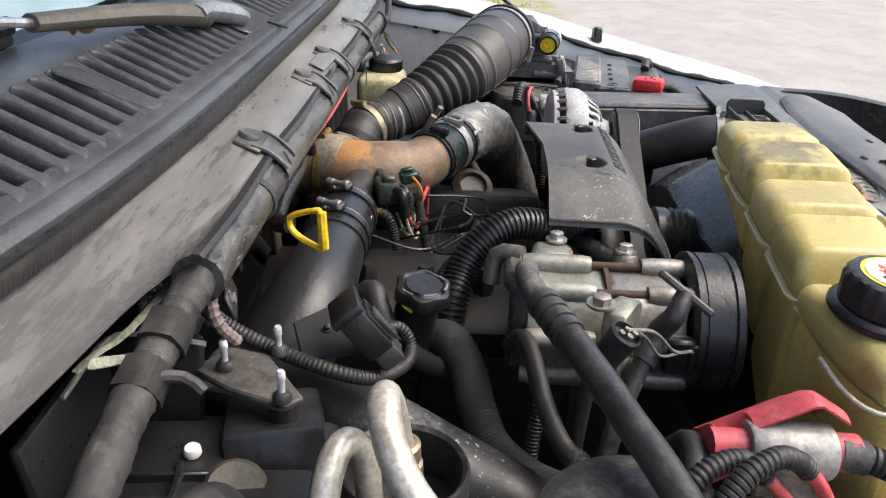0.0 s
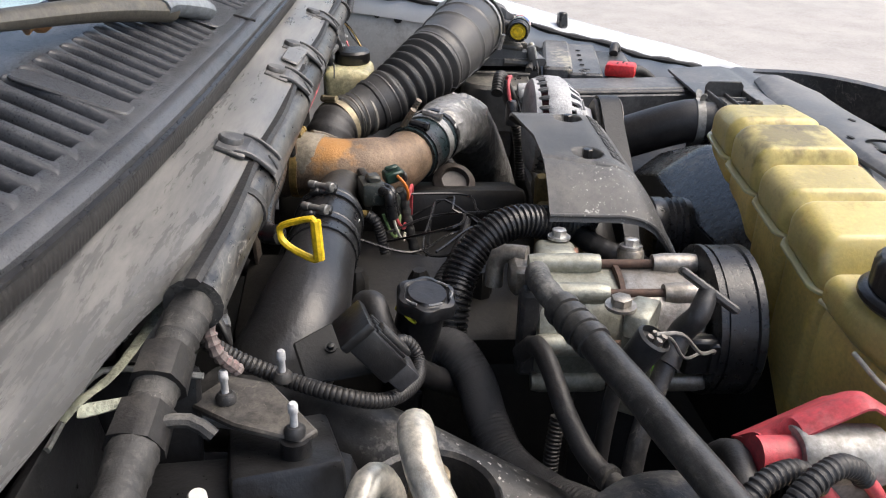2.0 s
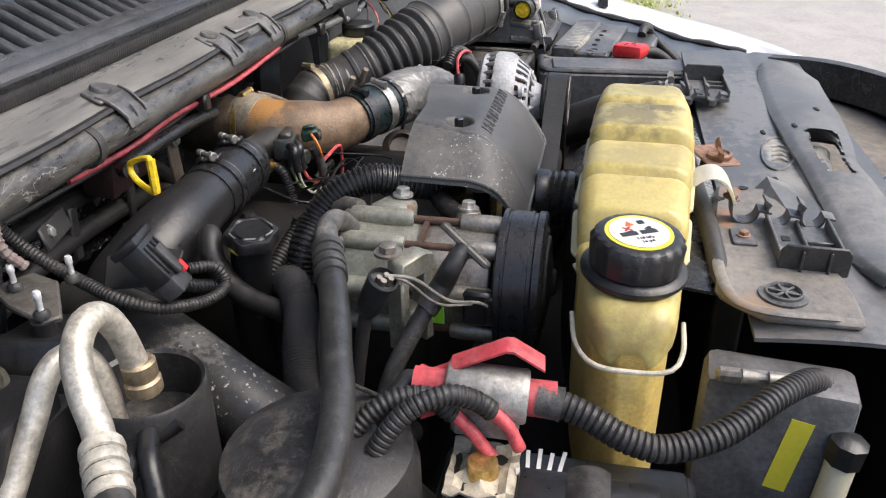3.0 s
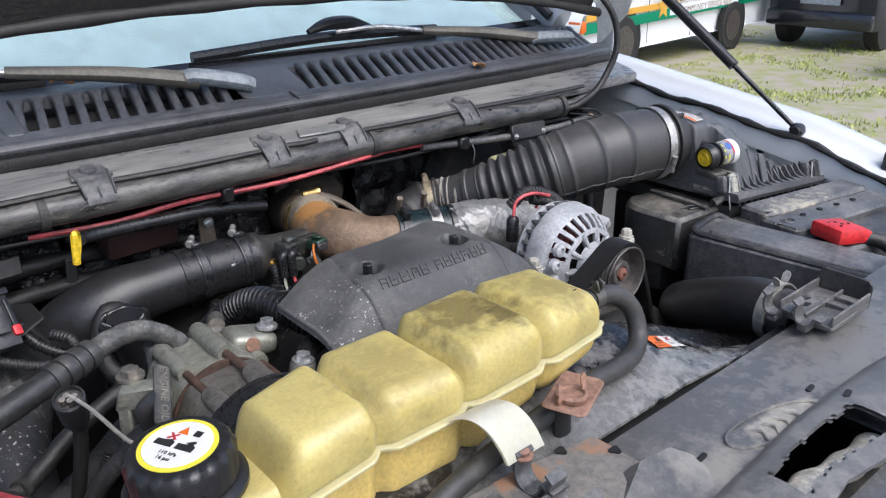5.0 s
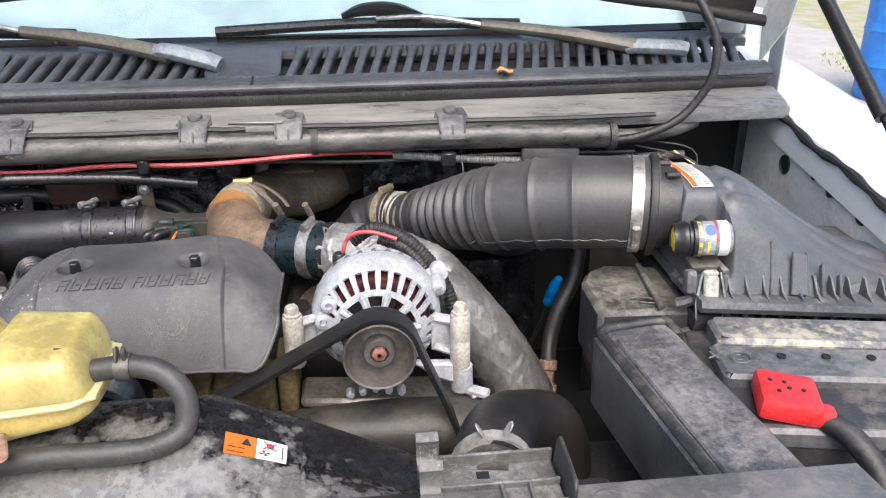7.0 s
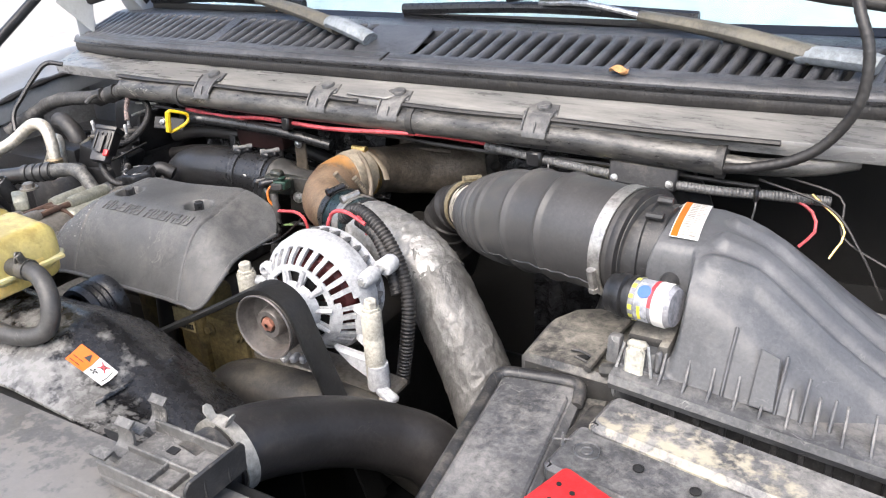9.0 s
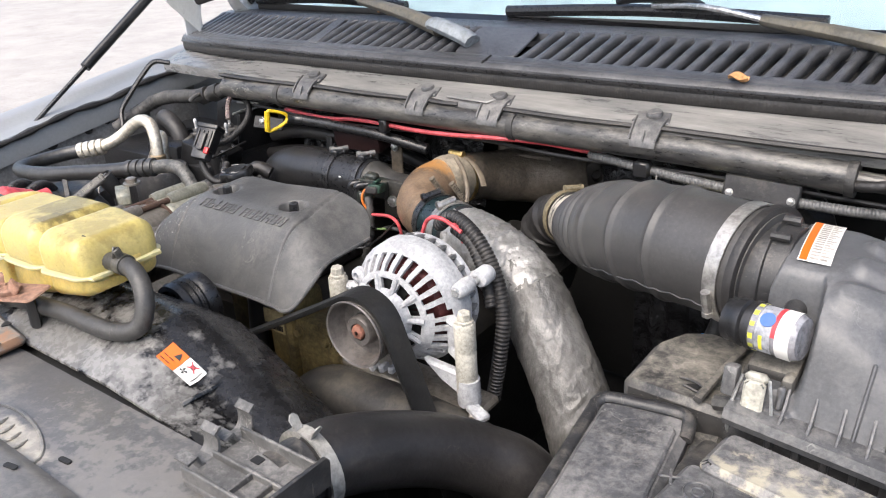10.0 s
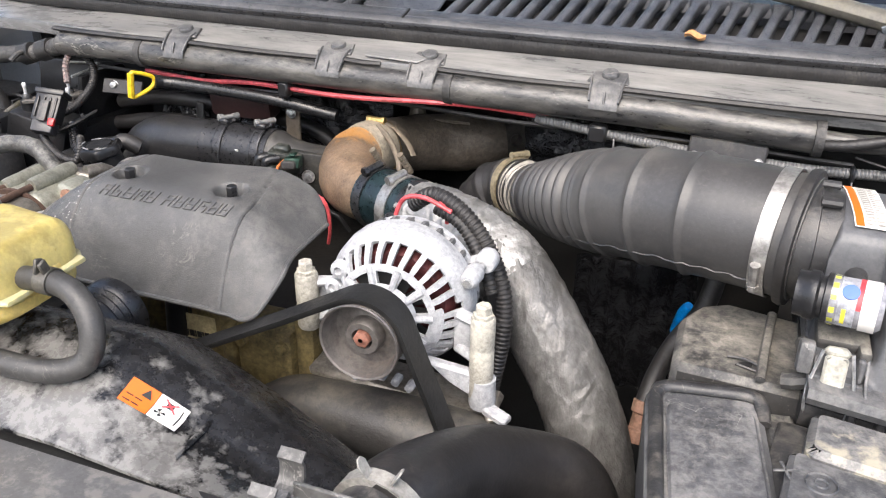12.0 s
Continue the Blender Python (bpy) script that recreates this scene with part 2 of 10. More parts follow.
foil_dull = surf("sooty_foil_wrap", (0.15, 0.147, 0.142), 0.44, 0.35, dust=(0.06, 0.056, 0.05), amount=0.55, scale=14, fine=42, bump=0.3, depth=0.004, top=0.0, stretch=(1.6, 1.6, 0.7))
plate_mat = surf("satin_cover_plate", (0.085, 0.085, 0.086), 0.36, dust=(0.27, 0.255, 0.235), amount=0.42, scale=7, fine=200, var=0.2, bump=0.05)
stain(plate_mat, (0.06, 0.092, 1.095), (0.055, 0.02, 0.03), (0.42, 0.39, 0.33), 0.8, 50, 2.5, 0.9)
stain(plate_mat, (-0.05, 0.1, 1.095), (0.05, 0.04, 0.03), (0.36, 0.335, 0.28), 0.5, 40, 1.5, 1.3)
stain(plate_mat, (0.25, 0.1, 1.095), (0.2, 0.1, 0.05), (0.2, 0.19, 0.175), 0.6, 70, 2.0, 2.2)
film_mat = surf("crinkled_black_film", (0.016, 0.016, 0.017), 0.16, scale=26, fine=45, bump=1.0, depth=0.008)
shroud_mat = surf("scuffed_shroud", (0.012, 0.012, 0.013), 0.27, dust=(0.34, 0.32, 0.29), amount=0.26, scale=22, fine=120, bump=0.25)
stain(shroud_mat, (-0.06, 0.21, 1.1), (0.2, 0.06, 0.06), (0.36, 0.35, 0.33), 0.35, 38, 2.4, 2.0)
stain(shroud_mat, (0.1, 0.2, 1.1), (0.14, 0.035, 0.06), (0.36, 0.35, 0.33), 0.3, 60, 2.6, 2.2)


def gloss_glass(name, tint, rough=0.02):
    m = bpy.data.materials.new(name)
    m.use_nodes = True
    p = m.node_tree.nodes["Principled BSDF"]
    p.inputs["Base Color"].default_value = (*tint, 1)
    p.inputs["Roughness"].default_value = rough
    p.inputs["Transmission Weight"].default_value = 1.0
    p.inputs["IOR"].default_value = 1.5
    return m


lid_mat = surf("dusty_grey_lid", (0.075, 0.077, 0.082), 0.42, dust=(0.2, 0.198, 0.2), amount=0.4, scale=9, fine=300, var=0.22, bump=0.08)
dusty_shelf = surf("beige_dusty_shelf", (0.04, 0.039, 0.038), 0.45, dust=(0.34, 0.315, 0.265), amount=0.62, scale=16, fine=90, var=0.3, bump=0.12, top=1.0)
tray_mat = surf("brown_dusted_tray", (0.09, 0.083, 0.075), 0.6, dust=(0.26, 0.225, 0.18), amount=0.7, scale=7, bump=0.15)
strip_mat = surf("satin_sight_shield", (0.1, 0.1, 0.1), 0.42, dust=(0.27, 0.258, 0.24), amount=0.6, scale=8, var=0.2, bump=0.05)
latch_mat = surf("grey_latch", (0.36, 0.35, 0.3), 0.5, 0.1, dust=DUST, amount=0.4)
ear_mat = surf("beige_oxidised_ear", (0.4, 0.38, 0.325), 0.6, 0.1, dust=(0.2, 0.18, 0.14), amount=0.35, scale=30, fine=300, bump=0.25, top=0.0)
glass = gloss_glass("windscreen_glass", (0.95, 1.0, 0.99))


# ---- building helpers ----
def part(name, bm, material, parent=None, label="", sharp=38):
    """One mesh object, in world coordinates, under a thing or a part (or at top level)."""
    me = bpy.data.meshes.new(name)
    bmesh.ops.recalc_face_normals(bm, faces=bm.faces)
    bm.to_mesh(me)
    bm.free()
    me.polygons.foreach_set("use_smooth", [True] * len(me.polygons))
    me.set_sharp_from_angle(angle=radians(sharp))
    me.materials.append(material)
    ob = new(name, me)
    if parent:
        ob.parent = parent
        base, p = Vector(), parent
        while p:
            base += p.location
            p = p.parent
        ob.location = -base
    if label:
        tagged(ob, label)
    return ob


def thing(name, at, label, category, group="", kind=""):
    """An Empty at the base of a thing, to hold its parts."""
    ob = new(name)
    ob.location = at
    ob.empty_display_size = 0.02
    return tagged(ob, label, category, group, kind)


def solo(name, bm, material, label, category, group="", kind="", sharp=38):
    return tagged(part(name, bm, material, sharp=sharp), label, category, group, kind)


def BM():
    return bmesh.new()


def frame_of(axis, up=(0, 0, 1)):
    z = Vector(axis).normalized()
    u = Vector(up)
    if abs(z.dot(u.normalized())) > 0.98:
        u = Vector((0, 1, 0))
    x = u.cross(z).normalized()
    return x, z.cross(x), z


def box(bm, c, s, bevel=0.003, rot=(0, 0, 0), seg=1, taper=None):
    """A bevelled box of size s about c, turned by degrees; taper narrows its top."""
    t = bmesh.new()
    bmesh.ops.create_cube(t, size=1)
    for v in t.verts:
        k = taper if taper and v.co.z > 0 else 1
        v.co = Vector((v.co.x * s[0] * k, v.co.y * s[1] * k, v.co.z * s[2]))
    if bevel:
        bmesh.ops.bevel(t, geom=t.edges[:], offset=min(bevel, min(s) * 0.45), segments=seg, affect="EDGES", profile=0.5)
    m = Matrix.Translation(c) @ Euler([radians(a) for a in rot]).to_matrix().to_4x4()
    t.transform(m)
    join(bm, t)


def join(bm, t):
    me = bpy.data.meshes.new("tmp")
    t.to_mesh(me)
    t.free()
    bm.from_mesh(me)
    bpy.data.meshes.remove(me)


def lathe(bm, profile, at, axis, n=24, up=(0, 0, 1), wobble=None, ring=False):
    """Turns rows of (radius, height) round an axis."""
    x, y, z = frame_of(axis, up)
    o = Vector(at)
    rings = []
    for r, h in profile:
        if r < 1e-6:
            rings.append([bm.verts.new(o + z * h)])
        else:
            row = []
            for i in range(n):
                a = 2 * math.pi * i / n
                k = r * (wobble(i, h) if wobble else 1)
                row.append(bm.verts.new(o + z * h + (x * math.cos(a) + y * math.sin(a)) * k))
            rings.append(row)
    for a, b in zip(rings, rings[1:]):
        if len(a) == 1 and len(b) == 1:
            continue
        for i in range(n):
            j = (i + 1) % n
            if len(a) == 1:
                bm.faces.new((a[0], b[i], b[j]))
            elif len(b) == 1:
                bm.faces.new((a[i], a[j], b[0]))
            else:
                bm.faces.new((a[i], a[j], b[j], b[i]))
    if ring:
        for i in range(n):
            j = (i + 1) % n
            bm.faces.new((rings[-1][i], rings[-1][j], rings[0][j], rings[0][i]))
        return
    for end, flip in ((rings[0], True), (rings[-1], False)):
        if len(end) > 1:
            bm.faces.new(end[::-1] if flip else end)


def curve_points(pts, step):
    """Points at even steps along a smooth curve through pts (each of three or four numbers)."""
    P = np.array([(*p, 0) if len(p) == 3 else p for p in pts], float)
    if len(P) > 2:
        ext = np.vstack([2 * P[0] - P[1], P, 2 * P[-1] - P[-2]])
        rows = []
        for i in range(len(P) - 1):
            a, b, c, d = ext[i:i + 4]
            for t in np.linspace(0, 1, 24, endpoint=False):
                rows.append(0.5 * (2 * b + (c - a) * t + (2 * a - 5 * b + 4 * c - d) * t * t + (3 * b - a - 3 * c + d) * t ** 3))
        rows.append(P[-1])
        P = np.array(rows)
    length = np.r_[0, np.cumsum(np.linalg.norm(np.diff(P[:, :3], axis=0), axis=1))]
    n = max(2, int(round(length[-1] / step)) + 1)
    s = np.linspace(0, length[-1], n)
    return np.stack([np.interp(s, length, P[:, k]) for k in range(P.shape[1])], 1), s


def sweep(bm, pts, r=0.01, n=12, step=0.008, shape=None, flat=None, caps=True):
    """A tube along a smooth curve. r or the points' fourth number is its radius; shape(s, r) changes it along the way; flat=(a, b) squashes it."""
    P, s = curve_points(pts, step)
    four = len(pts[0]) > 3
    C = [Vector(p[:3]) for p in P]
    x = None
    rings = []
    for i, c in enumerate(C):
        d = (C[min(i + 1, len(C) - 1)] - C[max(i - 1, 0)]).normalized()
        if x is None:
            x = frame_of(d)[0]
        x = (x - d * x.dot(d)).normalized()
        y = d.cross(x)
        k = P[i][3] if four else r
        if shape:
            k = shape(s[i], k)
        fa, fb = flat or (1, 1)
        rings.append([bm.verts.new(c + (x * math.cos(2 * math.pi * j / n) * fa + y * math.sin(2 * math.pi * j / n) * fb) * k) for j in range(n)])
    for a, b in zip(rings, rings[1:]):
        for j in range(n):
            bm.faces.new((a[j], a[(j + 1) % n], b[(j + 1) % n], b[j]))
    if caps:
        bm.faces.new(rings[0][::-1])
        bm.faces.new(rings[-1])


def ribs(pitch, depth):
    """A shape for sweep: square-edged rings at that pitch."""
    return lambda s, r: r * (1 - depth) if (s / pitch) % 1 > 0.55 else r


def conduit(bm, pts, r, n=12, pitch=0.0045):
    sweep(bm, pts, r, n, pitch / 4, ribs(pitch, 0.13))


def slab(bm, outline, at, u, v, thick, bevel=0.0015):
    """A plate of that outline, in the plane of u and v through at, thickened along u x v."""
    u, v = Vector(u).normalized(), Vector(v).normalized()
    w = u.cross(v).normalized()
    o = Vector(at)
    t = bmesh.new()
    low = [t.verts.new(o + u * a + v * b) for a, b in outline]
    high = [t.verts.new(o + u * a + v * b + w * thick) for a, b in outline]
    t.faces.new(low[::-1])
    t.faces.new(high)
    k = len(outline)
    for i in range(k):
        t.faces.new((low[i], low[(i + 1) % k], high[(i + 1) % k], high[i]))
    bmesh.ops.recalc_face_normals(t, faces=t.faces)
    if bevel:
        bmesh.ops.bevel(t, geom=t.edges[:], offset=bevel, segments=1, affect="EDGES", profile=0.5)
    join(bm, t)


def sheet(bm, nx, ny, place, thick=0.0):
    """A grid sheet place(a, b), a and b from 0 to 1, with an underside at thick below it if given."""
    def grid(off):
        return [[bm.verts.new(Vector(place(i / nx, j / ny)) + Vector(off)) for j in range(ny + 1)] for i in range(nx + 1)]
    g = grid((0, 0, 0))
    layers = [g]
    if thick:
        layers.append(grid((0, 0, -thick) if isinstance(thick, float) else thick))
    for q in layers:
        for i in range(nx):
            for j in range(ny):
                bm.faces.new((q[i][j], q[i + 1][j], q[i + 1][j + 1], q[i][j + 1]))
    if thick:
        a, b = layers
        edge = [(i, 0) for i in range(nx)] + [(nx, j) for j in range(ny)] + [(i, ny) for i in range(nx, 0, -1)] + [(0, j) for j in range(ny, 0, -1)]
        for k, (i, j) in enumerate(edge):
            i2, j2 = edge[(k + 1) % len(edge)]
            bm.faces.new((a[i][j], a[i2][j2], b[i2][j2], b[i][j]))


def loft(bm, rings, caps=True):
    R = [[bm.verts.new(p) for p in ring] for ring in rings]
    n = len(R[0])
    for a, b in zip(R, R[1:]):
        for j in range(n):
            bm.faces.new((a[j], a[(j + 1) % n], b[(j + 1) % n], b[j]))
    if caps:
        bm.faces.new(R[0][::-1])
        bm.faces.new(R[-1])


def round_rect(a, b, r, k=4):
    """Points of a rounded rectangle of half sizes a and b."""
    out = []
    for cx, cy, t0 in ((a - r, b - r, 0), (-a + r, b - r, 90), (-a + r, -b + r, 180), (a - r, -b + r, 270)):
        for i in range(k + 1):
            t = radians(t0 + 90 * i / k)
            out.append((cx + r * math.cos(t), cy + r * math.sin(t)))
    return out


def bolt(parent, at, axis, r=0.006, h=0.006, material=None, name="bolt"):
    bm = BM()
    lathe(bm, [(r * 1.5, 0), (r * 1.5, h * 0.3)], at, axis, 16)
    lathe(bm, [(r, h * 0.3), (r, h), (r * 0.8, h * 1.1)], at, axis, 6)
    return part(name, bm, material or steel, parent)


def worm_clamp(parent, at, axis, r, w=0.011, screw_dir=(0, 0, 1), material=None, name="hose_clamp"):
    """A worm-drive band with its screw housing."""
    bm = BM()
    lathe(bm, [(r, -w / 2), (r + 0.0015, -w / 2), (r + 0.0015, w / 2), (r, w / 2)], at, axis, 32, ring=True)
    d = Vector(screw_dir)
    ax = Vector(axis).normalized()
    d = (d - ax * d.dot(ax)).normalized()
    c = Vector(at) + d * (r + 0.004)
    t = ax.cross(d)
    sweep(bm, [tuple(c - t * 0.010), tuple(c + t * 0.012)], 0.0045, 8, 0.02)
    sweep(bm, [tuple(c + t * 0.012), tuple(c + t * 0.017)], 0.0055, 6, 0.02)
    return part(name, bm, material or bright_steel, parent)


def lettering(text, size, m, material, parent, name="lettering", depth=0.0006, shear=0.0):
    cu = bpy.data.curves.new(name, "FONT")
    cu.body, cu.size, cu.extrude, cu.shear = text, size, depth, shear
    cu.align_x, cu.align_y = "CENTER", "CENTER"
    cu.resolution_u = 2
    tmp = bpy.data.objects.new("tmp", cu)
    scene.collection.objects.link(tmp)
    me = bpy.data.meshes.new_from_object(tmp.evaluated_get(bpy.context.evaluated_depsgraph_get()))
    bpy.data.objects.remove(tmp)
    bpy.data.curves.remove(cu)
    bm = BM()
    bm.from_mesh(me)
    bpy.data.meshes.remove(me)
    bm.transform(m)
    return part(name, bm, material, parent)


def plane_matrix(at, u, v):
    """A matrix that lays a flat drawing's x along u and y along v at a place."""
    u = Vector(u).normalized()
    w = u.cross(Vector(v)).normalized()
    v = w.cross(u)
    m = Matrix((u, v, w)).transposed().to_4x4()
    m.translation = at
    return m

# ---- the ground and the sky's edge ----
GZ = -0.2


def ground_material():
    m = surf("concrete_ground", (0.35, 0.328, 0.3), 0.85, dust=(0.2, 0.185, 0.165), amount=0.4, scale=1.6, fine=30, var=0.12, bump=0.3, depth=0.004, top=0.0)
    nt, L = m.node_tree, m.node_tree.links
    p = nt.nodes["Principled BSDF"]
    old = p.inputs["Base Color"].links[0].from_socket
    tc = nt.nodes.new("ShaderNodeTexCoord")
    sep = nt.nodes.new("ShaderNodeSeparateXYZ")
    L.new(tc.outputs["Object"], sep.inputs[0])
    n = nt.nodes.new("ShaderNodeTexNoise")
    n.inputs["Scale"].default_value, n.inputs["Detail"].default_value = 1.1, 8
    L.new(tc.outputs["Object"], n.inputs["Vector"])

    def op(kind, a, b, clamp=False):
        q = nt.nodes.new("ShaderNodeMath")
        q.operation, q.use_clamp = kind, clamp
        for i, v in enumerate((a, b)):
            if isinstance(v, (int, float)):
                q.inputs[i].default_value = v
            else:
                L.new(v, q.inputs[i])
        return q.outputs[0]

    wob = op("MULTIPLY", op("SUBTRACT", n.outputs["Fac"], 0.5), 2.2)
    fx = op("MULTIPLY", op("ADD", op("SUBTRACT", sep.outputs[0], 6.1), wob), 3.0, True)
    fy = op("MULTIPLY", op("ADD", op("ADD", sep.outputs[1], 0.5), wob), 3.0, True)
    f = op("MULTIPLY", op("MULTIPLY", fx, fy), op("MULTIPLY", op("ADD", op("SUBTRACT", 13.3, sep.outputs[0]), wob), 3.0, True))
    dirt = nt.nodes.new("ShaderNodeTexNoise")
    dirt.inputs["Scale"].default_value, dirt.inputs["Detail"].default_value = 4.2, 10
    L.new(tc.outputs["Object"], dirt.inputs["Vector"])
    ramp = nt.nodes.new("ShaderNodeValToRGB")
    ramp.color_ramp.elements[0].position, ramp.color_ramp.elements[0].color = 0.4, (0.33, 0.29, 0.235, 1)
    ramp.color_ramp.elements[1].position, ramp.color_ramp.elements[1].color = 0.62, (0.25, 0.265, 0.1, 1)
    L.new(dirt.outputs["Fac"], ramp.inputs[0])
    mx = nt.nodes.new("ShaderNodeMix")
    mx.data_type = "RGBA"
    L.new(f, mx.inputs["Factor"])
    L.new(old, mx.inputs[6])
    L.new(ramp.outputs[0], mx.inputs[7])
    L.new(mx.outputs[2], p.inputs["Base Color"])
    return m


bm = BM()
sheet(bm, 24, 24, lambda a, b: ((a - 0.5) * 900, (b - 0.5) * 900, GZ))
solo("ground", bm, ground_material(), "pale concrete yard with a patch of thin grass and dirt", "ground", kind="structure")

grass_mat = surf("grass_blades", (0.36, 0.39, 0.12), 0.7, scale=3, var=0.45, bump=0)
rng = random.Random(4)
bm = BM()
for _ in range(9000):
    x, y = rng.uniform(5.2, 12.5), rng.uniform(-0.4, 8.5)
    if noise.noise(Vector((x * 1.1, y * 1.1, 3))) + 0.6 * noise.noise(Vector((x * 3.1, y * 3.1, 8))) < 0.05 or (6.5 < x < 11.5 and 5.6 < y < 7.6):
        continue
    for _ in range(4):
        a, h, w = rng.uniform(0, 6.3), rng.uniform(0.012, 0.045), rng.uniform(0.006, 0.014)
        px, py = x + rng.gauss(0, 0.06), y + rng.gauss(0, 0.06)
        dx, dy = math.cos(a), math.sin(a)
        lean = rng.uniform(-0.03, 0.03)
        v = [bm.verts.new((px - dx * w, py - dy * w, GZ)), bm.verts.new((px + dx * w, py + dy * w, GZ)),
             bm.verts.new((px - dy * lean, py + dx * lean, GZ + h))]
        bm.faces.new(v)
solo("grass", bm, grass_mat, "thin patchy green grass on the dirt", "grass", kind="stuff")

# ---- the truck's body round the engine bay ----
XC = 0.055
XL, XR = -0.79, 0.855


def fender(side):
    """The rolled top and the outer skin of a front fender, side +1 or -1."""
    s = side

    def fx(v):
        return XC + s * v - (0.085 if s < 0 else 0)

    def lip(y):
        return float(np.interp(y, [-0.12, 0.16, 0.34, 0.49, 0.95, 1.25], [1.0, 1.06, 1.105, 1.145, 1.21, 1.24])) - (0.022 if s < 0 else 0)
    prof = [(0.795, -0.05), (0.797, -0.012), (0.803, -0.004), (0.83, 0.0), (0.846, 0.004), (0.853, 0.012), (0.862, 0.017), (0.9, 0.016), (0.935, 0.006),
            (0.962, -0.02), (0.975, -0.06), (0.98, -0.2), (0.985, -0.42), (0.97, -0.62)]
    bm = BM()
    ys = np.linspace(-0.12, 1.25, 26)
    rows = []
    for y in ys:
        z = lip(y)
        pull = 0.10 * max(0, (0.1 - y) / 0.22) ** 2
        rows.append([bm.verts.new((fx(p - pull), y, z + d)) for p, d in prof])
    for a, b in zip(rows, rows[1:]):
        for i in range(len(prof) - 1):
            bm.faces.new((a[i], a[i + 1], b[i + 1], b[i]))
    return bm, lip


for side, nm in ((1, "driver"), (-1, "passenger")):
    bm, LIP = fender(side)
    OX = XC - (0.085 if side < 0 else 0)
    fen = thing("front_fender", (OX + side * 0.88, 0.5, GZ + 0.6), "white painted front fender with a rolled top edge" if side > 0 else "white front fender with a rolled top edge, its shade put in as grey", "fender", kind="structure")
    part("fender_skin", bm, white_paint if side > 0 else fender_shade_paint, fen)
    # dark rubber edge along the bay
    bm = BM()
    sweep(bm, [(OX + side * 0.797, y, LIP(y) - 0.006 + 0.004 * math.sin(y * 31)) for y in np.linspace(0.02, 0.98, 14)], 0.006, 8, 0.02, lambda s, r: r * (1 + 0.3 * math.sin(s * 90)))
    part("edge_seal", bm, rubber, fen, "torn black rubber edge seal")
    bm = BM()
    box(bm, (OX + side * 0.838, 0.335, LIP(0.335) + 0.016), (0.026, 0.022, 0.034), 0.004, (0, side * 6, 10), taper=0.85)
    part("rubber_bumper", bm, rubber_gloss, fen, "small black rubber hood bumper")
    # inner apron with punched holes
    bm = BM()
    xi = OX + side * 0.80
    sheet(bm, 4, 16, lambda a, b: (xi - side * (0.0 + 0.10 * (a > 0.7) * (a - 0.7) / 0.3), -0.1 + 1.07 * b, LIP(-0.1 + 1.07 * b) - 0.012 - 0.46 * a), (side * 0.004, 0, 0))
    part("inner_apron", bm, apron_paint if side > 0 else apron_grey, fen, "dusty painted inner apron")
    for k, (y, dz, r) in enumerate(((0.62, 0.045, 0.013), (0.70, 0.05, 0.009), (0.745, 0.048, 0.007), (0.83, 0.07, 0.015), (0.55, 0.05, 0.008))):
        bm = BM()
        z = LIP(y) - dz
        lathe(bm, [(r, 0), (r, 0.002), (r * 0.8, 0.003), (r * 0.7, 0.001), (0, 0.001)], (xi - side * 0.001, y, z), (-side, 0, 0), 14)
        part("hole", bm, bay_dark, fen)

# plain closing walls, coloured near-black to stand for the shade down there
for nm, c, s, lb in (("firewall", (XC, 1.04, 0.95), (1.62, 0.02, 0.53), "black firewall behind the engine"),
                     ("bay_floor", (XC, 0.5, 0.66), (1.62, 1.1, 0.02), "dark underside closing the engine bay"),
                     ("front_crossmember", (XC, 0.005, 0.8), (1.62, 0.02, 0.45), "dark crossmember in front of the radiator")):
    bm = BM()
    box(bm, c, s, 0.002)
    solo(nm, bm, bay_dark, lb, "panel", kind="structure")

# engine block, far down in the dark; that shade is put into its colour
bm = BM()
box(bm, (-0.03, 0.67, 0.84), (0.42, 0.36, 0.29), 0.03, seg=2)
box(bm, (-0.17, 0.68, 1.0), (0.13, 0.34, 0.07), 0.015, (0, -18, 0), 2)
box(bm, (0.14, 0.68, 0.99), (0.13, 0.34, 0.07), 0.015, (0, 18, 0), 2)
for i in range(5):
    lathe(bm, [(0.012, 0), (0.012, 0.02), (0.007, 0.03)], (-0.18, 0.53 + i * 0.065, 1.03), (0, 0, 1), 8)
solo("engine_block", bm, surf("oily_shaded_block", (0.014, 0.013, 0.012), 0.5, 0.2, dust=(0.07, 0.06, 0.045), amount=0.4, scale=20), "oily diesel engine block deep in the bay, coloured black for shade", "engine")
tcv = thing("timing_cover", (0.0, 0.47, 0.9), "oily yellow-brown front casting of the engine", "engine part")
oily = surf("oily_yellow_casting", (0.2, 0.155, 0.065), 0.5, 0.1, dust=(0.035, 0.03, 0.02), amount=0.62, scale=40, bump=0.3, top=0.0)
for nm, c, s in (("casting", (0.047, 0.475, 0.965), (0.068, 0.05, 0.13)), ("casting", (0.096, 0.475, 0.985), (0.024, 0.05, 0.15)), ("casting", (-0.02, 0.486, 0.985), (0.06, 0.05, 0.13)), ("casting", (-0.1, 0.482, 0.985), (0.035, 0.05, 0.13)), ("lug", (0.004, 0.462, 0.975), (0.016, 0.03, 0.1))):
    bm = BM()
    box(bm, c, s, 0.008, seg=2)
    part(nm, bm, oily, tcv)
bm = BM()
lathe(bm, [(0.011, 0), (0.012, 0.002), (0.012, 0.16)], (-0.07, 0.452, 0.9), (0.05, 0.06, 1), 14)
part("drain_pipe", bm, plastic_clean, tcv, "dark pipe in front of the casting")
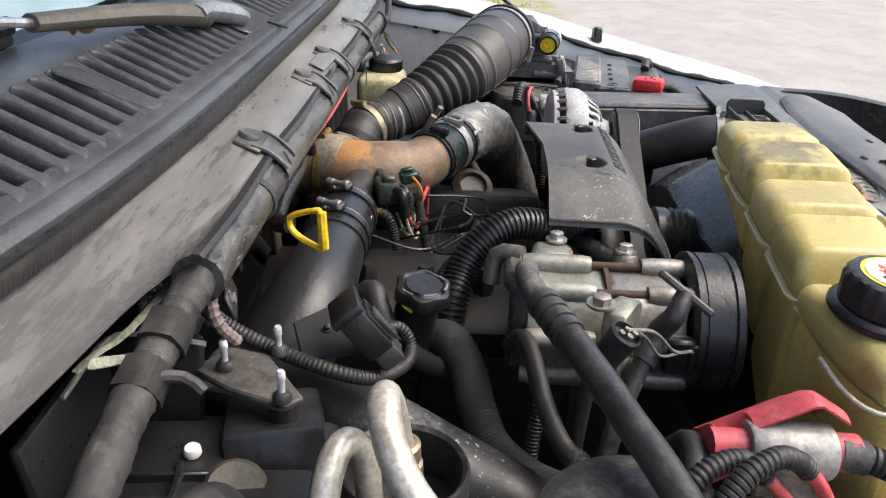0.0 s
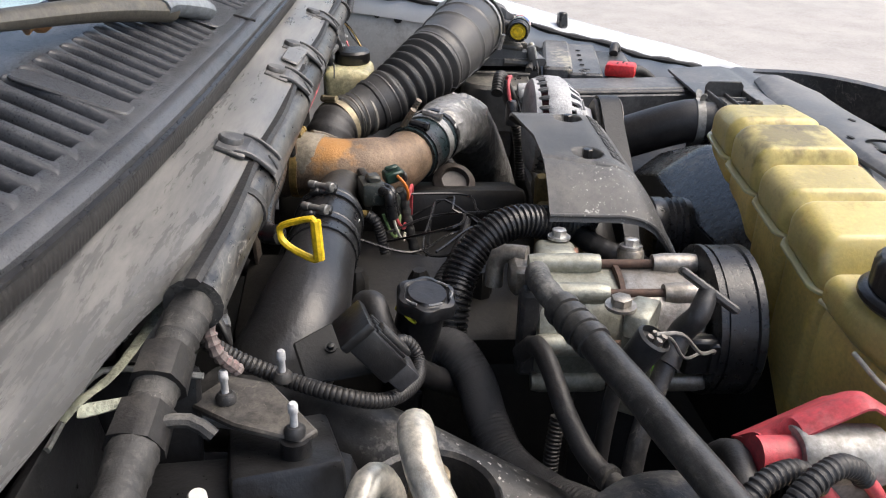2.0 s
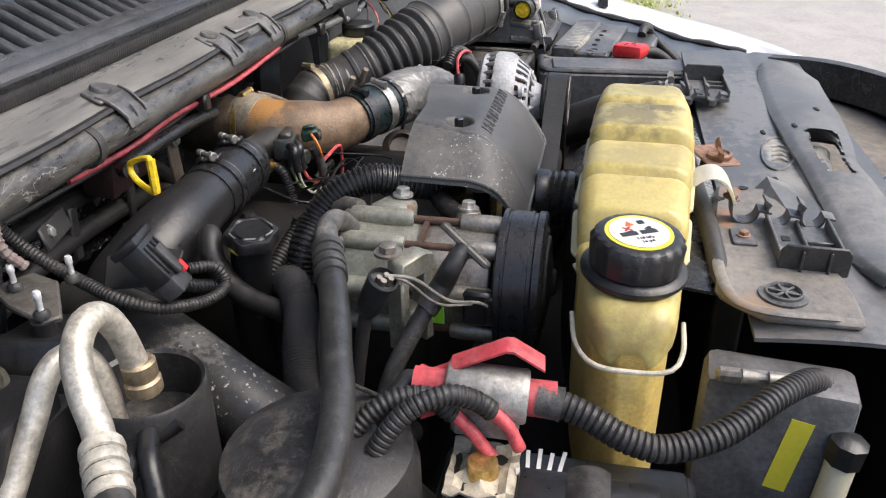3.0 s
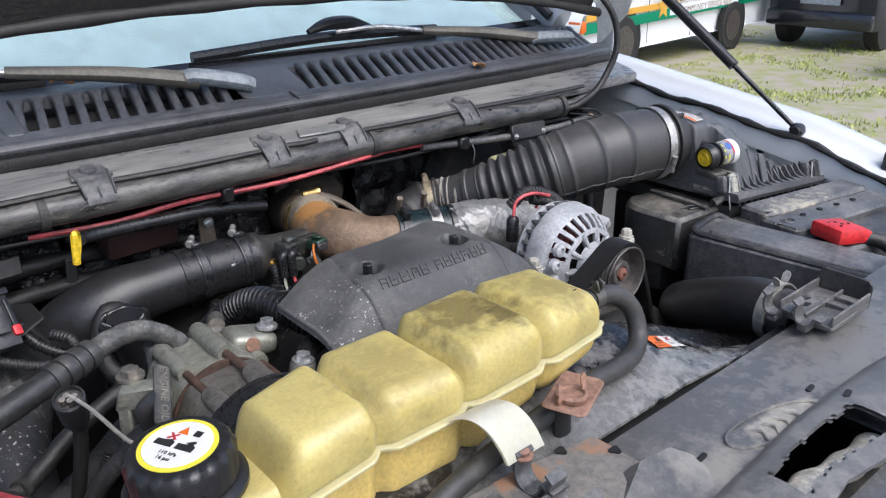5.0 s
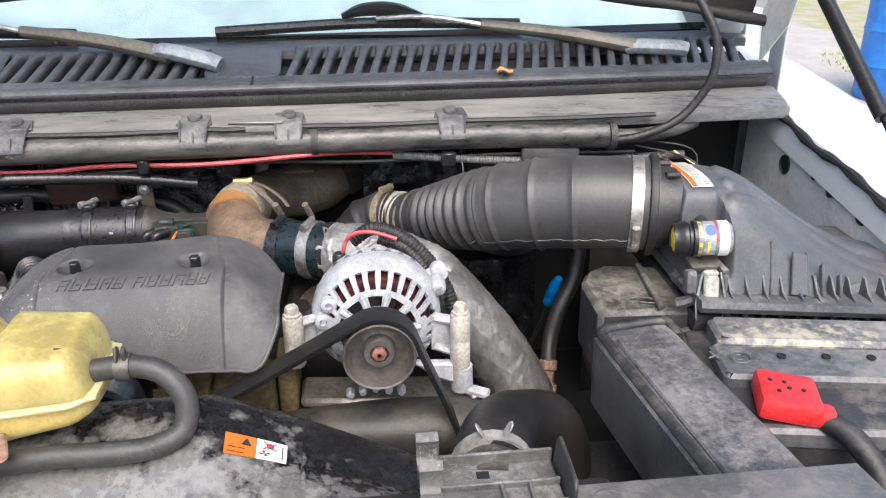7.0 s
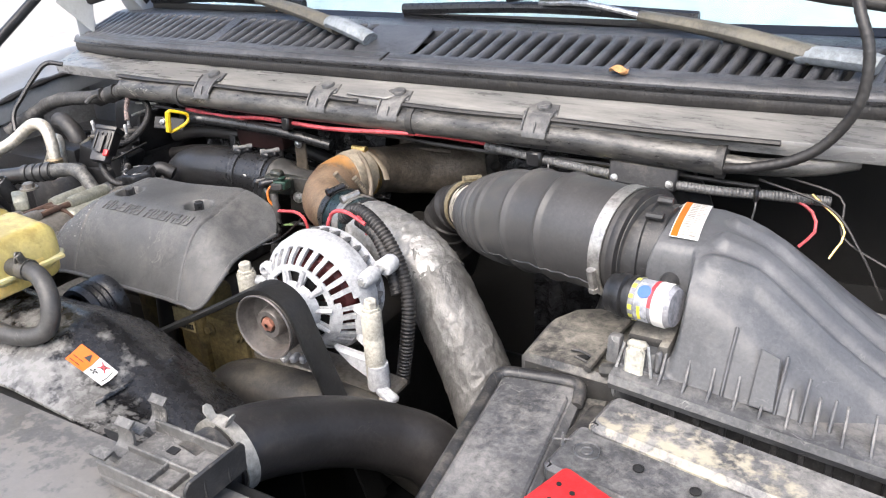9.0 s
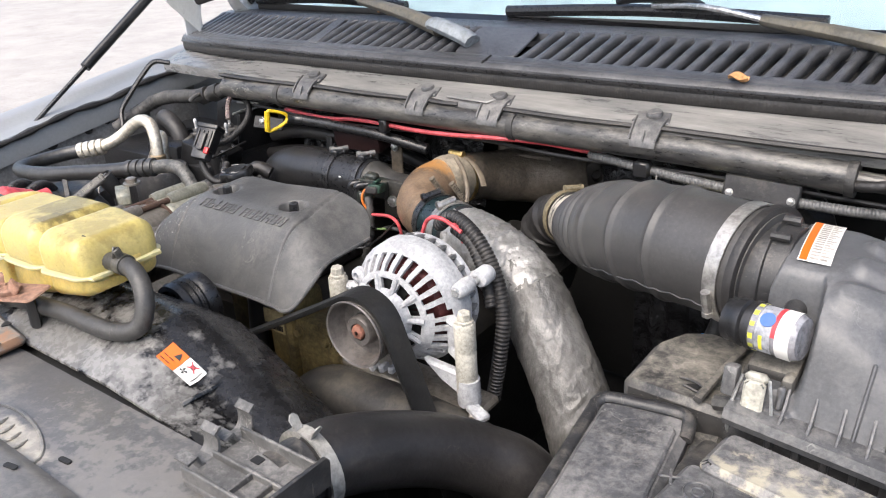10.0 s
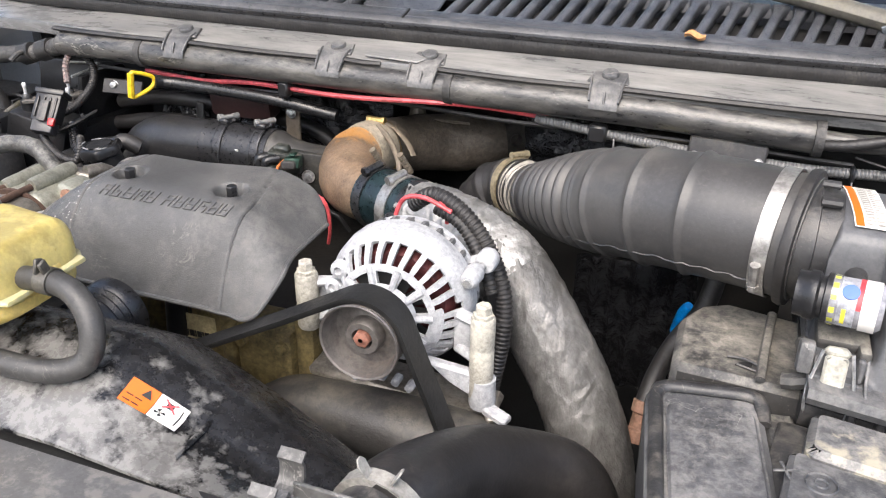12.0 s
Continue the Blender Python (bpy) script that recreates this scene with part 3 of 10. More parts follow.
for x_, z_ in ((0.024, 1.012), (0.07, 1.012), (0.03, 0.95)):
    bolt(tcv, (x_, 0.4495, z_), (0, -1, 0.05), 0.006, 0.006, oily)
bm = BM()
box(bm, (-0.036, 0.4595, 1.006), (0.04, 0.002, 0.032), 0.0006)
lab = part("label", bm, surf("yellowed_label", (0.42, 0.36, 0.2), 0.5, dust=(0.2, 0.16, 0.08), amount=0.4), tcv, "yellowed paper label with a bar code")
for k in range(11):
    bm = BM()
    box(bm, (-0.052 + 0.0032 * k, 0.458, 0.998), (0.0012 + 0.0008 * (k % 3), 0.001, 0.0075), 0)
    part("code_bar", bm, black_ink, lab)

# ---- cowl, its grille and the panel under it ----
cowl = thing("cowl_panel", (XC, 0.88, 1.25), "black plastic cowl below the windshield with slotted grilles", "cowl", kind="structure")


def strip(prof, x0=XL, x1=XR, n=48, bend=0.07, step_back=0.0):
    """A ruled strip along x with that (y, z) profile; it curves back a little at the ends."""
    bm = BM()
    rows = []
    for i in range(n + 1):
        x = x0 + (x1 - x0) * i / n
        q = ((x - XC) / 0.8) ** 4
        back = step_back * min(1, max(0, (-0.43 - x) / 0.1))
        rows.append([bm.verts.new((x, y + bend * q + back, z - 0.012 * q)) for y, z in prof])
    for a, b in zip(rows, rows[1:]):
        for j in range(len(prof) - 1):
            bm.faces.new((a[j], a[j + 1], b[j + 1], b[j]))
    return bm


part("front_lip", strip([(0.856, 1.244), (0.85, 1.25), (0.846, 1.258), (0.846, 1.265), (0.85, 1.27), (0.856, 1.2725), (0.86, 1.2715), (0.863, 1.2735), (0.874, 1.2765),
                         (0.878, 1.2765), (0.88, 1.27)]), cowl_mat, cowl)
bm = strip([(0.868 + 0.0063 * (k // 2) + 0.0055 * (k % 2), 1.238 + 0.0021 * (k // 2) + (0.0045 if k % 2 else 0)) for k in range(32)])
part("grille_floor", bm, surf("grille_mesh", (0.012, 0.012, 0.013), 0.6, scale=200, fine=900, bump=0.3), cowl, "dark mesh floor under the slots")
part("rear_ledge", strip([(0.952, 1.286), (0.953, 1.298), (0.958, 1.3005), (0.985, 1.304), (1.02, 1.303), (1.045, 1.298)]), cowl_mat, cowl)
# ribbed strip on the front of the lip
bm = BM()
sweep(bm, [(x, 0.849 + 0.07 * ((x - XC) / 0.8) ** 4, 1.2505 - 0.012 * ((x - XC) / 0.8) ** 4) for x in np.linspace(XL + 0.01, XR - 0.01, 17)], 0.009, 8, 0.0011, ribs(0.0042, 0.05), flat=(0.62, 1.3))
part("ribbed_seal", bm, rubber, cowl, "finely ribbed black rubber seal")
bm = strip([(0.842, 1.2575), (0.8415, 1.2605), (0.8445, 1.262)], bend=0.071)
part("seal_bead", bm, rubber_gloss, cowl)
# the seam between the cowl halves
bm = BM()
box(bm, (0.038, 0.862, 1.2735), (0.003, 0.026, 0.004), 0.0006, (14, 0, 0))
part("seam", bm, bay_dark, cowl)
# centre bridge with the wiper spindle hole
bm = BM()
slab(bm, round_rect(0.055, 0.042, 0.012), (0.022, 0.915, 1.2865), (1, 0, 0), (0, 0.94, 0.33), 0.004)
part("bridge", bm, cowl_mat, cowl)
for sx in (-0.335,):
    bm = BM()
    slab(bm, round_rect(0.012, 0.043, 0.006), (sx, 0.915, 1.2865), (1, 0, 0), (0, 0.94, 0.33), 0.004)
    part("bridge", bm, cowl_mat, cowl)


def slat_mesh():
    """A flat bar that flares at both ends, so that the slots between bars end round."""
    half = [(-0.046, 0.01222), (-0.0425, 0.0102), (-0.039, 0.0075), (-0.034, 0.006), (-0.027, 0.0056), (0.027, 0.0056), (0.034, 0.006), (0.039, 0.0075), (0.0425, 0.0102), (0.046, 0.01222)]
    right = [(w + 0.2 * y, y) for y, w in half]
    left = [(-w + 0.2 * y, y) for y, w in half][::-1]
    bm = BM()
    slab(bm, right + left, (0, 0, -0.0145), (1, 0, 0), (0, 0.941, 0.338), 0.0165, 0.0018)
    me = bpy.data.meshes.new("slat")
    bm.to_mesh(me)
    bm.free()
    me.polygons.foreach_set("use_smooth", [True] * len(me.polygons))
    me.set_sharp_from_angle(angle=radians(50))
    me.materials.append(cowl_mat)
    return me


slat_me = slat_mesh()
xs = [XL + 0.03 + 0.0245 * i for i in range(65)]
for x in xs:
    if abs(x - 0.022) < 0.055:
        continue
    ob = new("slat", slat_me)
    ob.parent = cowl
    q = ((x - XC) / 0.8) ** 4
    ob.location = Vector((x, 0.916 + 0.07 * q, 1.2885 - 0.012 * q)) - cowl.location

# grey dusty panel and its folded edge
pan = thing("cowl_brace", (XC, 0.83, 1.2), "dusty dark sheet-metal brace across the firewall", "panel", kind="structure")
part("top_sheet", strip([(0.868, 1.2405), (0.853, 1.2405), (0.842, 1.2375), (0.82, 1.232), (0.803, 1.2255), (0.797, 1.2235), (0.795, 1.219), (0.796, 1.206)], bend=0.05, step_back=0.019), panel_mat, pan)
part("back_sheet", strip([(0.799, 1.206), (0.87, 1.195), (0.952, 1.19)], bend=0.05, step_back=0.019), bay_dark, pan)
bm = BM()
for x0, x1 in ((-0.5, -0.30), (-0.26, -0.06), (-0.02, 0.03), (0.11, 0.30), (0.34, 0.62)):
    sweep(bm, [(x0, 0.796, 1.2215), ((x0 + x1) / 2, 0.794, 1.2205), (x1, 0.797, 1.2205)], 0.0042, 6, 0.03, flat=(1.3, 0.8))
part("folded_edge", bm, rubber, pan, "thin black edge trim")
bm = BM()
slab(bm, [(-0.03, -0.006), (0.045, -0.01), (0.055, 0.002), (0.03, 0.014), (-0.024, 0.014)], (0.035, 0.806, 1.2285), (1, 0, 0), (0, 0.95, 0.3), 0.003)
part("torn_flap", bm, panel_mat, pan, "bent torn flap of the brace")

# windshield with its dark lower band
bm = BM()


def glass_at(a, b, lift=0.0):
    x = XC + (a - 0.5) * 1.52 * (1 - 0.08 * b)
    q = ((x - XC) / 0.8) ** 2
    return (x, 1.028 + 0.06 * q + 0.93 * b - lift * 0.5, 1.297 - 0.004 * q + 0.56 * b + lift * 0.86)


ws = thing("windshield", (XC, 1.0, 1.3), "sloping windshield glass reflecting the pale sky", "windshield", kind="structure")
sheet(bm, 20, 8, lambda a, b: glass_at(a, b, 0.004), (0, 0.0025, -0.0043))
pane = part("pane", bm, glass, ws)
pane.visible_shadow = False
bm = BM()
sheet(bm, 20, 3, lambda a, b: glass_at(a, b * 0.016 - 0.004, 0.0065))
part("dark_band", bm, surf("black_frit", (0.012, 0.012, 0.013), 0.12, bump=0), ws, "black painted band along the glass")
for s in (-1, 1):
    bm = BM()
    sweep(bm, [(XC + s * 0.775, 1.04, 1.30), (XC + s * 0.755, 1.3, 1.47), (XC + s * 0.70, 1.95, 1.86)], 0.028, 10, 0.1, flat=(1, 1.3))
    part("pillar", bm, white_paint, ws, "white painted windshield pillar")
    bm = BM()
    sweep(bm, [(XC + s * 0.745, 1.045, 1.315), (XC + s * 0.722, 1.3, 1.48), (XC + s * 0.67, 1.95, 1.87)], 0.011, 8, 0.1)
    part("pillar_trim", bm, rubber, ws, "black rubber trim")
bm = BM()
sheet(bm, 8, 4, lambda a, b: (XC + (a - 0.5) * 1.46, 1.06 + 0.75 * b, 1.285 - 0.1 * b * b + 0.03 * math.sin(b * 3)), 0.02)
part("dashboard", bm, surf("dash_vinyl", (0.05, 0.055, 0.06), 0.7), ws, "dull dark dashboard top")
bm = BM()
box(bm, (XC, 2.0, 0.95), (1.6, 0.02, 1.3), 0)
box(bm, (XC, 1.5, 0.3), (1.6, 1.0, 0.02), 0)
box(bm, (XC + 0.81, 1.5, 0.75), (0.02, 1.0, 0.95), 0)
box(bm, (XC - 0.81, 1.5, 0.75), (0.02, 1.0, 0.95), 0)
box(bm, (XC, 1.96, 1.88), (1.5, 0.16, 0.04), 0.01)
part("cab_shell", bm, surf("dark_cab_lining", (0.06, 0.06, 0.065), 0.8), ws, "dark cab behind the glass")

bm = BM()
sheet(bm, 20, 8, lambda a, b: glass_at(0.02 + 0.96 * a, 0.022 + 0.95 * b, -0.012 - 0.006 * math.sin(a * 19) * b))
part("sunshade", bm, surf("pale_sunshade", (0.76, 0.9, 0.88), 0.5, dust=(0.5, 0.62, 0.66), amount=0.25, scale=5, fine=20, var=0.12, bump=0.1, top=0.0), ws, "pale silvery sunshade behind the glass")
bm = BM()
for s in (-1, 1):
    box(bm, (XC + s * 0.93, 1.65, 0.8), (0.03, 0.8, 1.05), 0.01)
part("door_skin", bm, white_paint, ws, "white door skin")

# hood, standing open
hood = thing("hood", (XC, 0.95, 1.4), "open white hood with a black insulated underside", "hood", kind="structure")
HU = Vector((0, -0.36, 0.93)).normalized()
HN = Vector((0, -0.93, -0.36)).normalized()


def hood_at(a, b, off=0.0, wide=0.0):
    x = XC + (a - 0.5) * (1.64 + wide)
    base = Vector((x, 0.955, 1.418 - 0.075 * abs((x - XC) / 0.8) ** 2.2))
    return base + HU * (b * 1.12) + HN * (off + 0.01 * math.sin(b * 9) * math.cos((a - 0.5) * 7) * (0 < a < 1) * (0 < b < 1)) - Vector((0, 0.05 * (b * (1 - b)), 0))


bm = BM()
sheet(bm, 16, 10, lambda a, b: hood_at(a, b, 0.0, 0.02), tuple(-HN * 0.03))
part("outer_skin", bm, white_paint, hood)
bm = BM()
sheet(bm, 20, 12, lambda a, b: hood_at(0.03 + 0.94 * a, -0.012 + 0.96 * b, 0.006 + 0.016 * min(1, 6 * a, 6 * (1 - a), 5 * b + 0.3, 8 * (1 - b))), tuple(-HN * 0.004))
part("insulation", bm, surf("hood_insulation", (0.016, 0.015, 0.014), 0.85, dust=(0.08, 0.07, 0.06), amount=0.4, scale=14, bump=0.6, depth=0.003, top=0.0), hood, "sagging black hood insulation")
bm = BM()
sweep(bm, [tuple(hood_at(a, -0.012, 0.014)) for a in np.linspace(0.0, 1.0, 9)], 0.009, 10, 0.04, lambda s, r: r * (1 + 0.15 * math.sin(s * 37)))
part("rear_edge", bm, surf("hood_edge_rubber", (0.02, 0.019, 0.018), 0.6, bump=0.3), hood)
for s in (-1, 1):
    bm = BM()
    slab(bm, [(-0.025, -0.1), (0.022, -0.1), (0.03, 0.0), (0.055, 0.1), (0.02, 0.13), (-0.02, 0.1), (-0.012, 0.02)], (XC + s * 0.818, 0.94, 1.29), (0, 1, 0), (0.0, -0.1, 1), 0.004)
    part("hinge", bm, white_paint, hood, "white painted hinge bracket")
    bm = BM()
    slab(bm, [(-0.06, -0.02), (0.0, -0.09), (0.03, 0.0), (0.05, 0.14), (-0.1, 0.2)], (XC + s * 0.79, 0.93, 1.35), (0, 1, 0), (s * 0.06, -0.1, 1), 0.003)
    part("side_flange", bm, apron_paint, hood)

for s in (1, -1):
    a, j = (Vector((0.863, 0.491, 1.150)), Vector((0.861, 0.631, 1.250))) if s > 0 else (Vector((-0.858, 0.586, 1.118)), Vector((-0.858, 0.741, 1.219)))
    st = thing("gas_strut", a, "black gas strut holding the hood open", "strut", "hood struts")
    d = (j - a).normalized()
    bm = BM()
    sweep(bm, [tuple(a), tuple(j + d * 0.01)], 0.0045, 10, 0.05)
    part("rod", bm, surf("strut_rod", (0.05, 0.05, 0.05), 0.25, 0.8), st)
    bm = BM()
    sweep(bm, [tuple(j), tuple(j + d * 0.03), tuple(j + d * 0.24)], 0.0105, 12, 0.02)
    part("cylinder", bm, plastic_clean, st)
    bm = BM()
    box(bm, a, (0.018, 0.026, 0.018), 0.005, (35, 0, 0), 2)
    lathe(bm, [(0.009, -0.012), (0.011, -0.004), (0.011, 0.01), (0.007, 0.016)], a, (s, 0, 0.1), 14)
    part("ball_socket", bm, plastic_clean, st)

# door mirrors beyond the hinges
for s in (1, -1):
    mir = thing("door_mirror", (XC + s * 0.945, 1.55, 1.29), "black plastic door mirror", "mirror", "door mirrors")
    bm = BM()
    loft(bm, [[(XC + s * (1.145 + 0.17 * k + u * (1 - 0.15 * k * k)), 1.42 + 0.06 * math.cos(v * 5), 1.45 + v) for u, v in round_rect(0.02, 0.14 - 0.02 * abs(k - 0.5), 0.018)] for k in (0, 0.3, 0.7, 1.0)])
    part("shell", bm, plastic_clean, mir)
    bm = BM()
    sweep(bm, [(XC + s * 1.165, 1.45, 1.36), (XC + s * 1.045, 1.5, 1.32), (XC + s * 0.93, 1.55, 1.29)], 0.02, 10, 0.05)
    part("arm", bm, plastic_clean, mir)
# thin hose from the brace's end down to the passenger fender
bm = BM()
sweep(bm, [(-0.722, 0.845, 1.218), (-0.745, 0.825, 1.222), (-0.755, 0.8, 1.2), (-0.76, 0.77, 1.17), (-0.765, 0.745, 1.14), (-0.75, 0.73, 1.11)], 0.0048, 8, 0.006)
solo("drain_hose", bm, rubber_gloss, "thin black hose curling down from the cowl end", "hose")

# ---- wipers ----


def wiper(pivot, mid, tip, blade, cap_dir):
    w = thing("windshield_wiper", pivot, "weathered grey-brown wiper arm with a black blade", "wiper", "wipers")
    p, m_, t = Vector(pivot), Vector(mid), Vector(tip)
    bm = BM()
    sweep(bm, [(*(p + (m_ - p) * 0.1), 0.0155), (*(p.lerp(m_, 0.5) + Vector((0, 0, 0.004))), 0.0135), (*m_, 0.010)], 0.012, 10, 0.03, flat=(1.0, 0.8))
    part("arm", bm, wiper_mat, w)
    bm = BM()
    sweep(bm, [tuple(m_), tuple(m_.lerp(t, 0.5) + Vector((0, -0.004, 0.008))), tuple(t)], 0.0042, 8, 0.03)
    part("hook", bm, steel, w, "thin bare metal hook")
    bm = BM()
    c = Vector(cap_dir)
    sweep(bm, [(*(p - c * 0.046), 0.013), (*(p - c * 0.03 + Vector((0, 0, 0.004))), 0.0155), (*(p + c * 0.03 + Vector((0, 0, 0.003))), 0.0165), (*(p + c * 0.05), 0.0155)], 0.015, 10, 0.008, flat=(1.0, 0.75))
    part("pivot_cap", bm, wiper_cap_mat, w, "pale grey worn pivot cap")
    if blade:
        a, b = Vector(blade[0]), Vector(blade[1])
        bm = BM()
        sweep(bm, [tuple(a), tuple(a.lerp(b, 0.5) + Vector((0, 0, 0.008))), tuple(b)], 0.0075, 8, 0.03, flat=(1, 1.2))
        blade_ob = part("blade", bm, rubber_gloss, w, "black rubber wiper blade")
        bm = BM()
        sweep(bm, [tuple(a + Vector((0, 0, -0.012))), tuple(b + Vector((0, 0, -0.012)))], 0.0042, 6, 0.1, flat=(0.6, 1.6))
        part("squeegee", bm, rubber, blade_ob)
        bm = BM()
        sweep(bm, [(*(t + Vector((-0.055, 0, 0.004))), 0.006), (*(t + Vector((-0.02, 0, 0.014))), 0.013), (*(t + Vector((0.03, 0, 0.014))), 0.013), (*(t + Vector((0.075, 0, 0.002))), 0.006)], 0.01, 8, 0.01, flat=(1, 0.8))
        part("blade_joint", bm, plastic_clean, w)
    return w


wiper((0.655, 0.918, 1.292), (0.391, 0.992, 1.325), (0.224, 1.022, 1.334), ((-0.034, 1.036, 1.316), (0.462, 1.036, 1.318)), (0.96, -0.25, 0.0))
wiper((-0.058, 0.906, 1.3), (-0.31, 0.982, 1.333), (-0.44, 1.018, 1.338), ((-0.66, 1.045, 1.316), (-0.25, 1.036, 1.318)), (0.96, -0.2, -0.2))

# a dry leaf and a few specks on the cowl
bm = BM()
sheet(bm, 6, 3, lambda a, b: (0.395 + 0.024 * a, 0.856 + 0.014 * (b - 0.5) * math.sin(math.pi * (0.08 + 0.84 * a)) * 2, 1.274 + 0.012 * abs(b - 0.5) + 0.0025 * math.sin(a * 6)), 0.0008)
solo("leaf", bm, leaf_mat, "curled dry orange-brown leaf lying on the cowl", "leaf", "dry leaves")
bm = BM()
sheet(bm, 5, 3, lambda a, b: (-0.262 + 0.03 * a, 0.972 + 0.013 * (b - 0.5) * math.sin(math.pi * (0.1 + 0.8 * a)) * 2, 1.313 + 0.012 * abs(b - 0.5) + 0.004 * math.sin(a * 5)), 0.0008)
solo("leaf", bm, leaf_mat, "small dry orange leaf lying on the cowl ledge", "leaf", "dry leaves")

# ================= things on the firewall side =================
# ---- harness tube under the cowl ----
ht = thing("wiring_tube", (0.03, 0.8, 1.18), "dusty black plastic wiring tube held by clips along the firewall", "wiring tube")
bm = BM()
sweep(bm, [(-0.49, 0.80, 1.2), (-0.2, 0.799, 1.199), (0.1, 0.799, 1.1985), (0.35, 0.80, 1.197), (0.557, 0.802, 1.19)], 0.0185, 16, 0.04)
part("tube", bm, tube_mat, ht)
bm = BM()
sweep(bm, [(0.545, 0.802, 1.19), (0.6, 0.806, 1.187), (0.66, 0.82, 1.19), (0.7, 0.84, 1.196)], 0.0105, 10, 0.012)
part("tube_tail", bm, tube_mat, ht)
for x in (-0.345, 0.125, 0.557):
    bm = BM()
    lathe(bm, [(0.0185, -0.005), (0.0205, -0.005), (0.0205, 0.005), (0.0185, 0.005)], (x, 0.7995, 1.1985 if x < 0.5 else 1.19), (1, 0, 0), 20)
    part("collar", bm, tape_mat, ht)
for x, z in ((-0.28, 1.2), (-0.04, 1.199), (0.09, 1.1985), (0.32, 1.1975)):
    bm = BM()
    slab(bm, [(-0.025, -0.011), (0.025, -0.011), (0.02, 0.015), (-0.02, 0.015)], (x, 0.813, z + 0.0285), (1, 0, 0), (0, 0.96, 0.27), 0.0042, 0.0014)
    clip = part("tube_clip", bm, plastic_dusty, ht, "dusty moulded plastic clip")
    bm = BM()
    lathe(bm, [(0.0105, 0), (0.0105, 0.003), (0.009, 0.005), (0, 0.0055)], (x, 0.817, z + 0.0335), (0, -0.27, 0.96), 18)
    part("clip_screw", bm, plastic_dusty, clip)
    arc = [(0.8 + 0.0203 * math.cos(radians(a)), z + 0.0203 * math.sin(radians(a))) for a in range(105, 176, 10)]
    arc = [(0.812, z + 0.031), (0.803, z + 0.0285), (0.795, z + 0.0235)] + arc[1:]
    bm = BM()
    for w_, o_ in ((0.0175, 0.0), (0.0185, 0.0012)):
        rows = [[bm.verts.new((x + sx * w_ * (1 - 0.012 * j), y - o_ * (j > 2), zz + o_ * (j < 4))) for j, (y, zz) in enumerate(arc)] for sx in (-1, 1)]
        for j in range(len(arc) - 1):
            bm.faces.new((rows[0][j], rows[0][j + 1], rows[1][j + 1], rows[1][j]))
    part("saddle", bm, plastic_dusty, clip)
    for dx in (-0.0178, 0.0178):
        bm = BM()
        sweep(bm, [(x + dx * 1.15, 0.81, z + 0.0325), (x + dx * 1.05, 0.797, z + 0.0275), (x + dx, 0.784, z + 0.0165), (x + dx * 0.95, 0.7802, z + 0.011)], 0.0015, 8, 0.004, flat=(1.0, 1.4))
        part("prong", bm, plastic_dusty, clip)
    bm = BM()
    sweep(bm, [(x, 0.7865, z + 0.0215), (x, 0.7815, z + 0.0135), (x, 0.7803, z + 0.009)], 0.0014, 8, 0.004)
    part("prong", bm, plastic_dusty, clip)
# wrapped bundle that runs on to the passenger side
wb = thing("wire_bundle", (-0.6, 0.81, 1.15), "cloth-taped wiring bundle with ragged tape ends", "wire bundle")
bm = BM()
sweep(bm, [(-0.485, 0.80, 1.2), (-0.52, 0.806, 1.188), (-0.56, 0.81, 1.176), (-0.62, 0.808, 1.168), (-0.69, 0.80, 1.16), (-0.745, 0.79, 1.14), (-0.79, 0.74, 1.1)], 0.0128, 14, 0.003,
      lambda s, r: r * (1 + 0.07 * ((s / 0.016) % 1 > 0.8) + 0.04 * math.sin(s * 130) + 0.02 * math.sin(s * 900)))
part("wrap", bm, tape_mat, wb)
bm = BM()
for x, y, z in ((-0.535, 0.808, 1.184), (-0.575, 0.81, 1.174)):
    lathe(bm, [(0.014, -0.012), (0.0162, -0.012), (0.0155, 0.012), (0.014, 0.012)], (x, y, z), (1, -0.05, 0.3), 14, wobble=lambda i, h: 1 + 0.06 * math.sin(i * 2.3 + h * 300))
part("tape_cuff", bm, rubber, wb)
bm = BM()
sweep(bm, [(-0.575, 0.808, 1.178), (-0.572, 0.785, 1.178), (-0.575, 0.772, 1.17)], 0.004, 8, 0.008)
part("tail", bm, tape_mat, wb)
strap_path = [(-0.447, 0.822, 1.184), (-0.46, 0.829, 1.184), (-0.48, 0.832, 1.18), (-0.527, 0.839, 1.177), (-0.55, 0.85, 1.175), (-0.562, 0.857, 1.17)]
st = BM()
sweep(st, strap_path, 0.0036, 10, 0.003, lambda s, r: r * (1 + 0.05 * math.sin(s * 420) + 0.05 * noise.noise(Vector((s * 60, 0, 0)))), (1.0, 0.2))
solo("strap", st, strap_mat, "frayed pale woven strap tied to the wiring bundle", "strap")
st = BM()
slab(st, [(-0.019, -0.003), (-0.016, -0.004), (-0.008, -0.0037), (0.008, -0.0026), (0.019, -0.002), (0.019, 0.002), (0.008, 0.0028), (-0.013, 0.004), (-0.018, 0.0026)], (-0.5635, 0.826, 1.182), (0.36, -0.93, 0.0), (0.7, 0.3, 0.5), 0.0015, 0.0004)
solo("strap", st, strap_mat, "flat pale strap end lying over the wiring bundle", "strap")

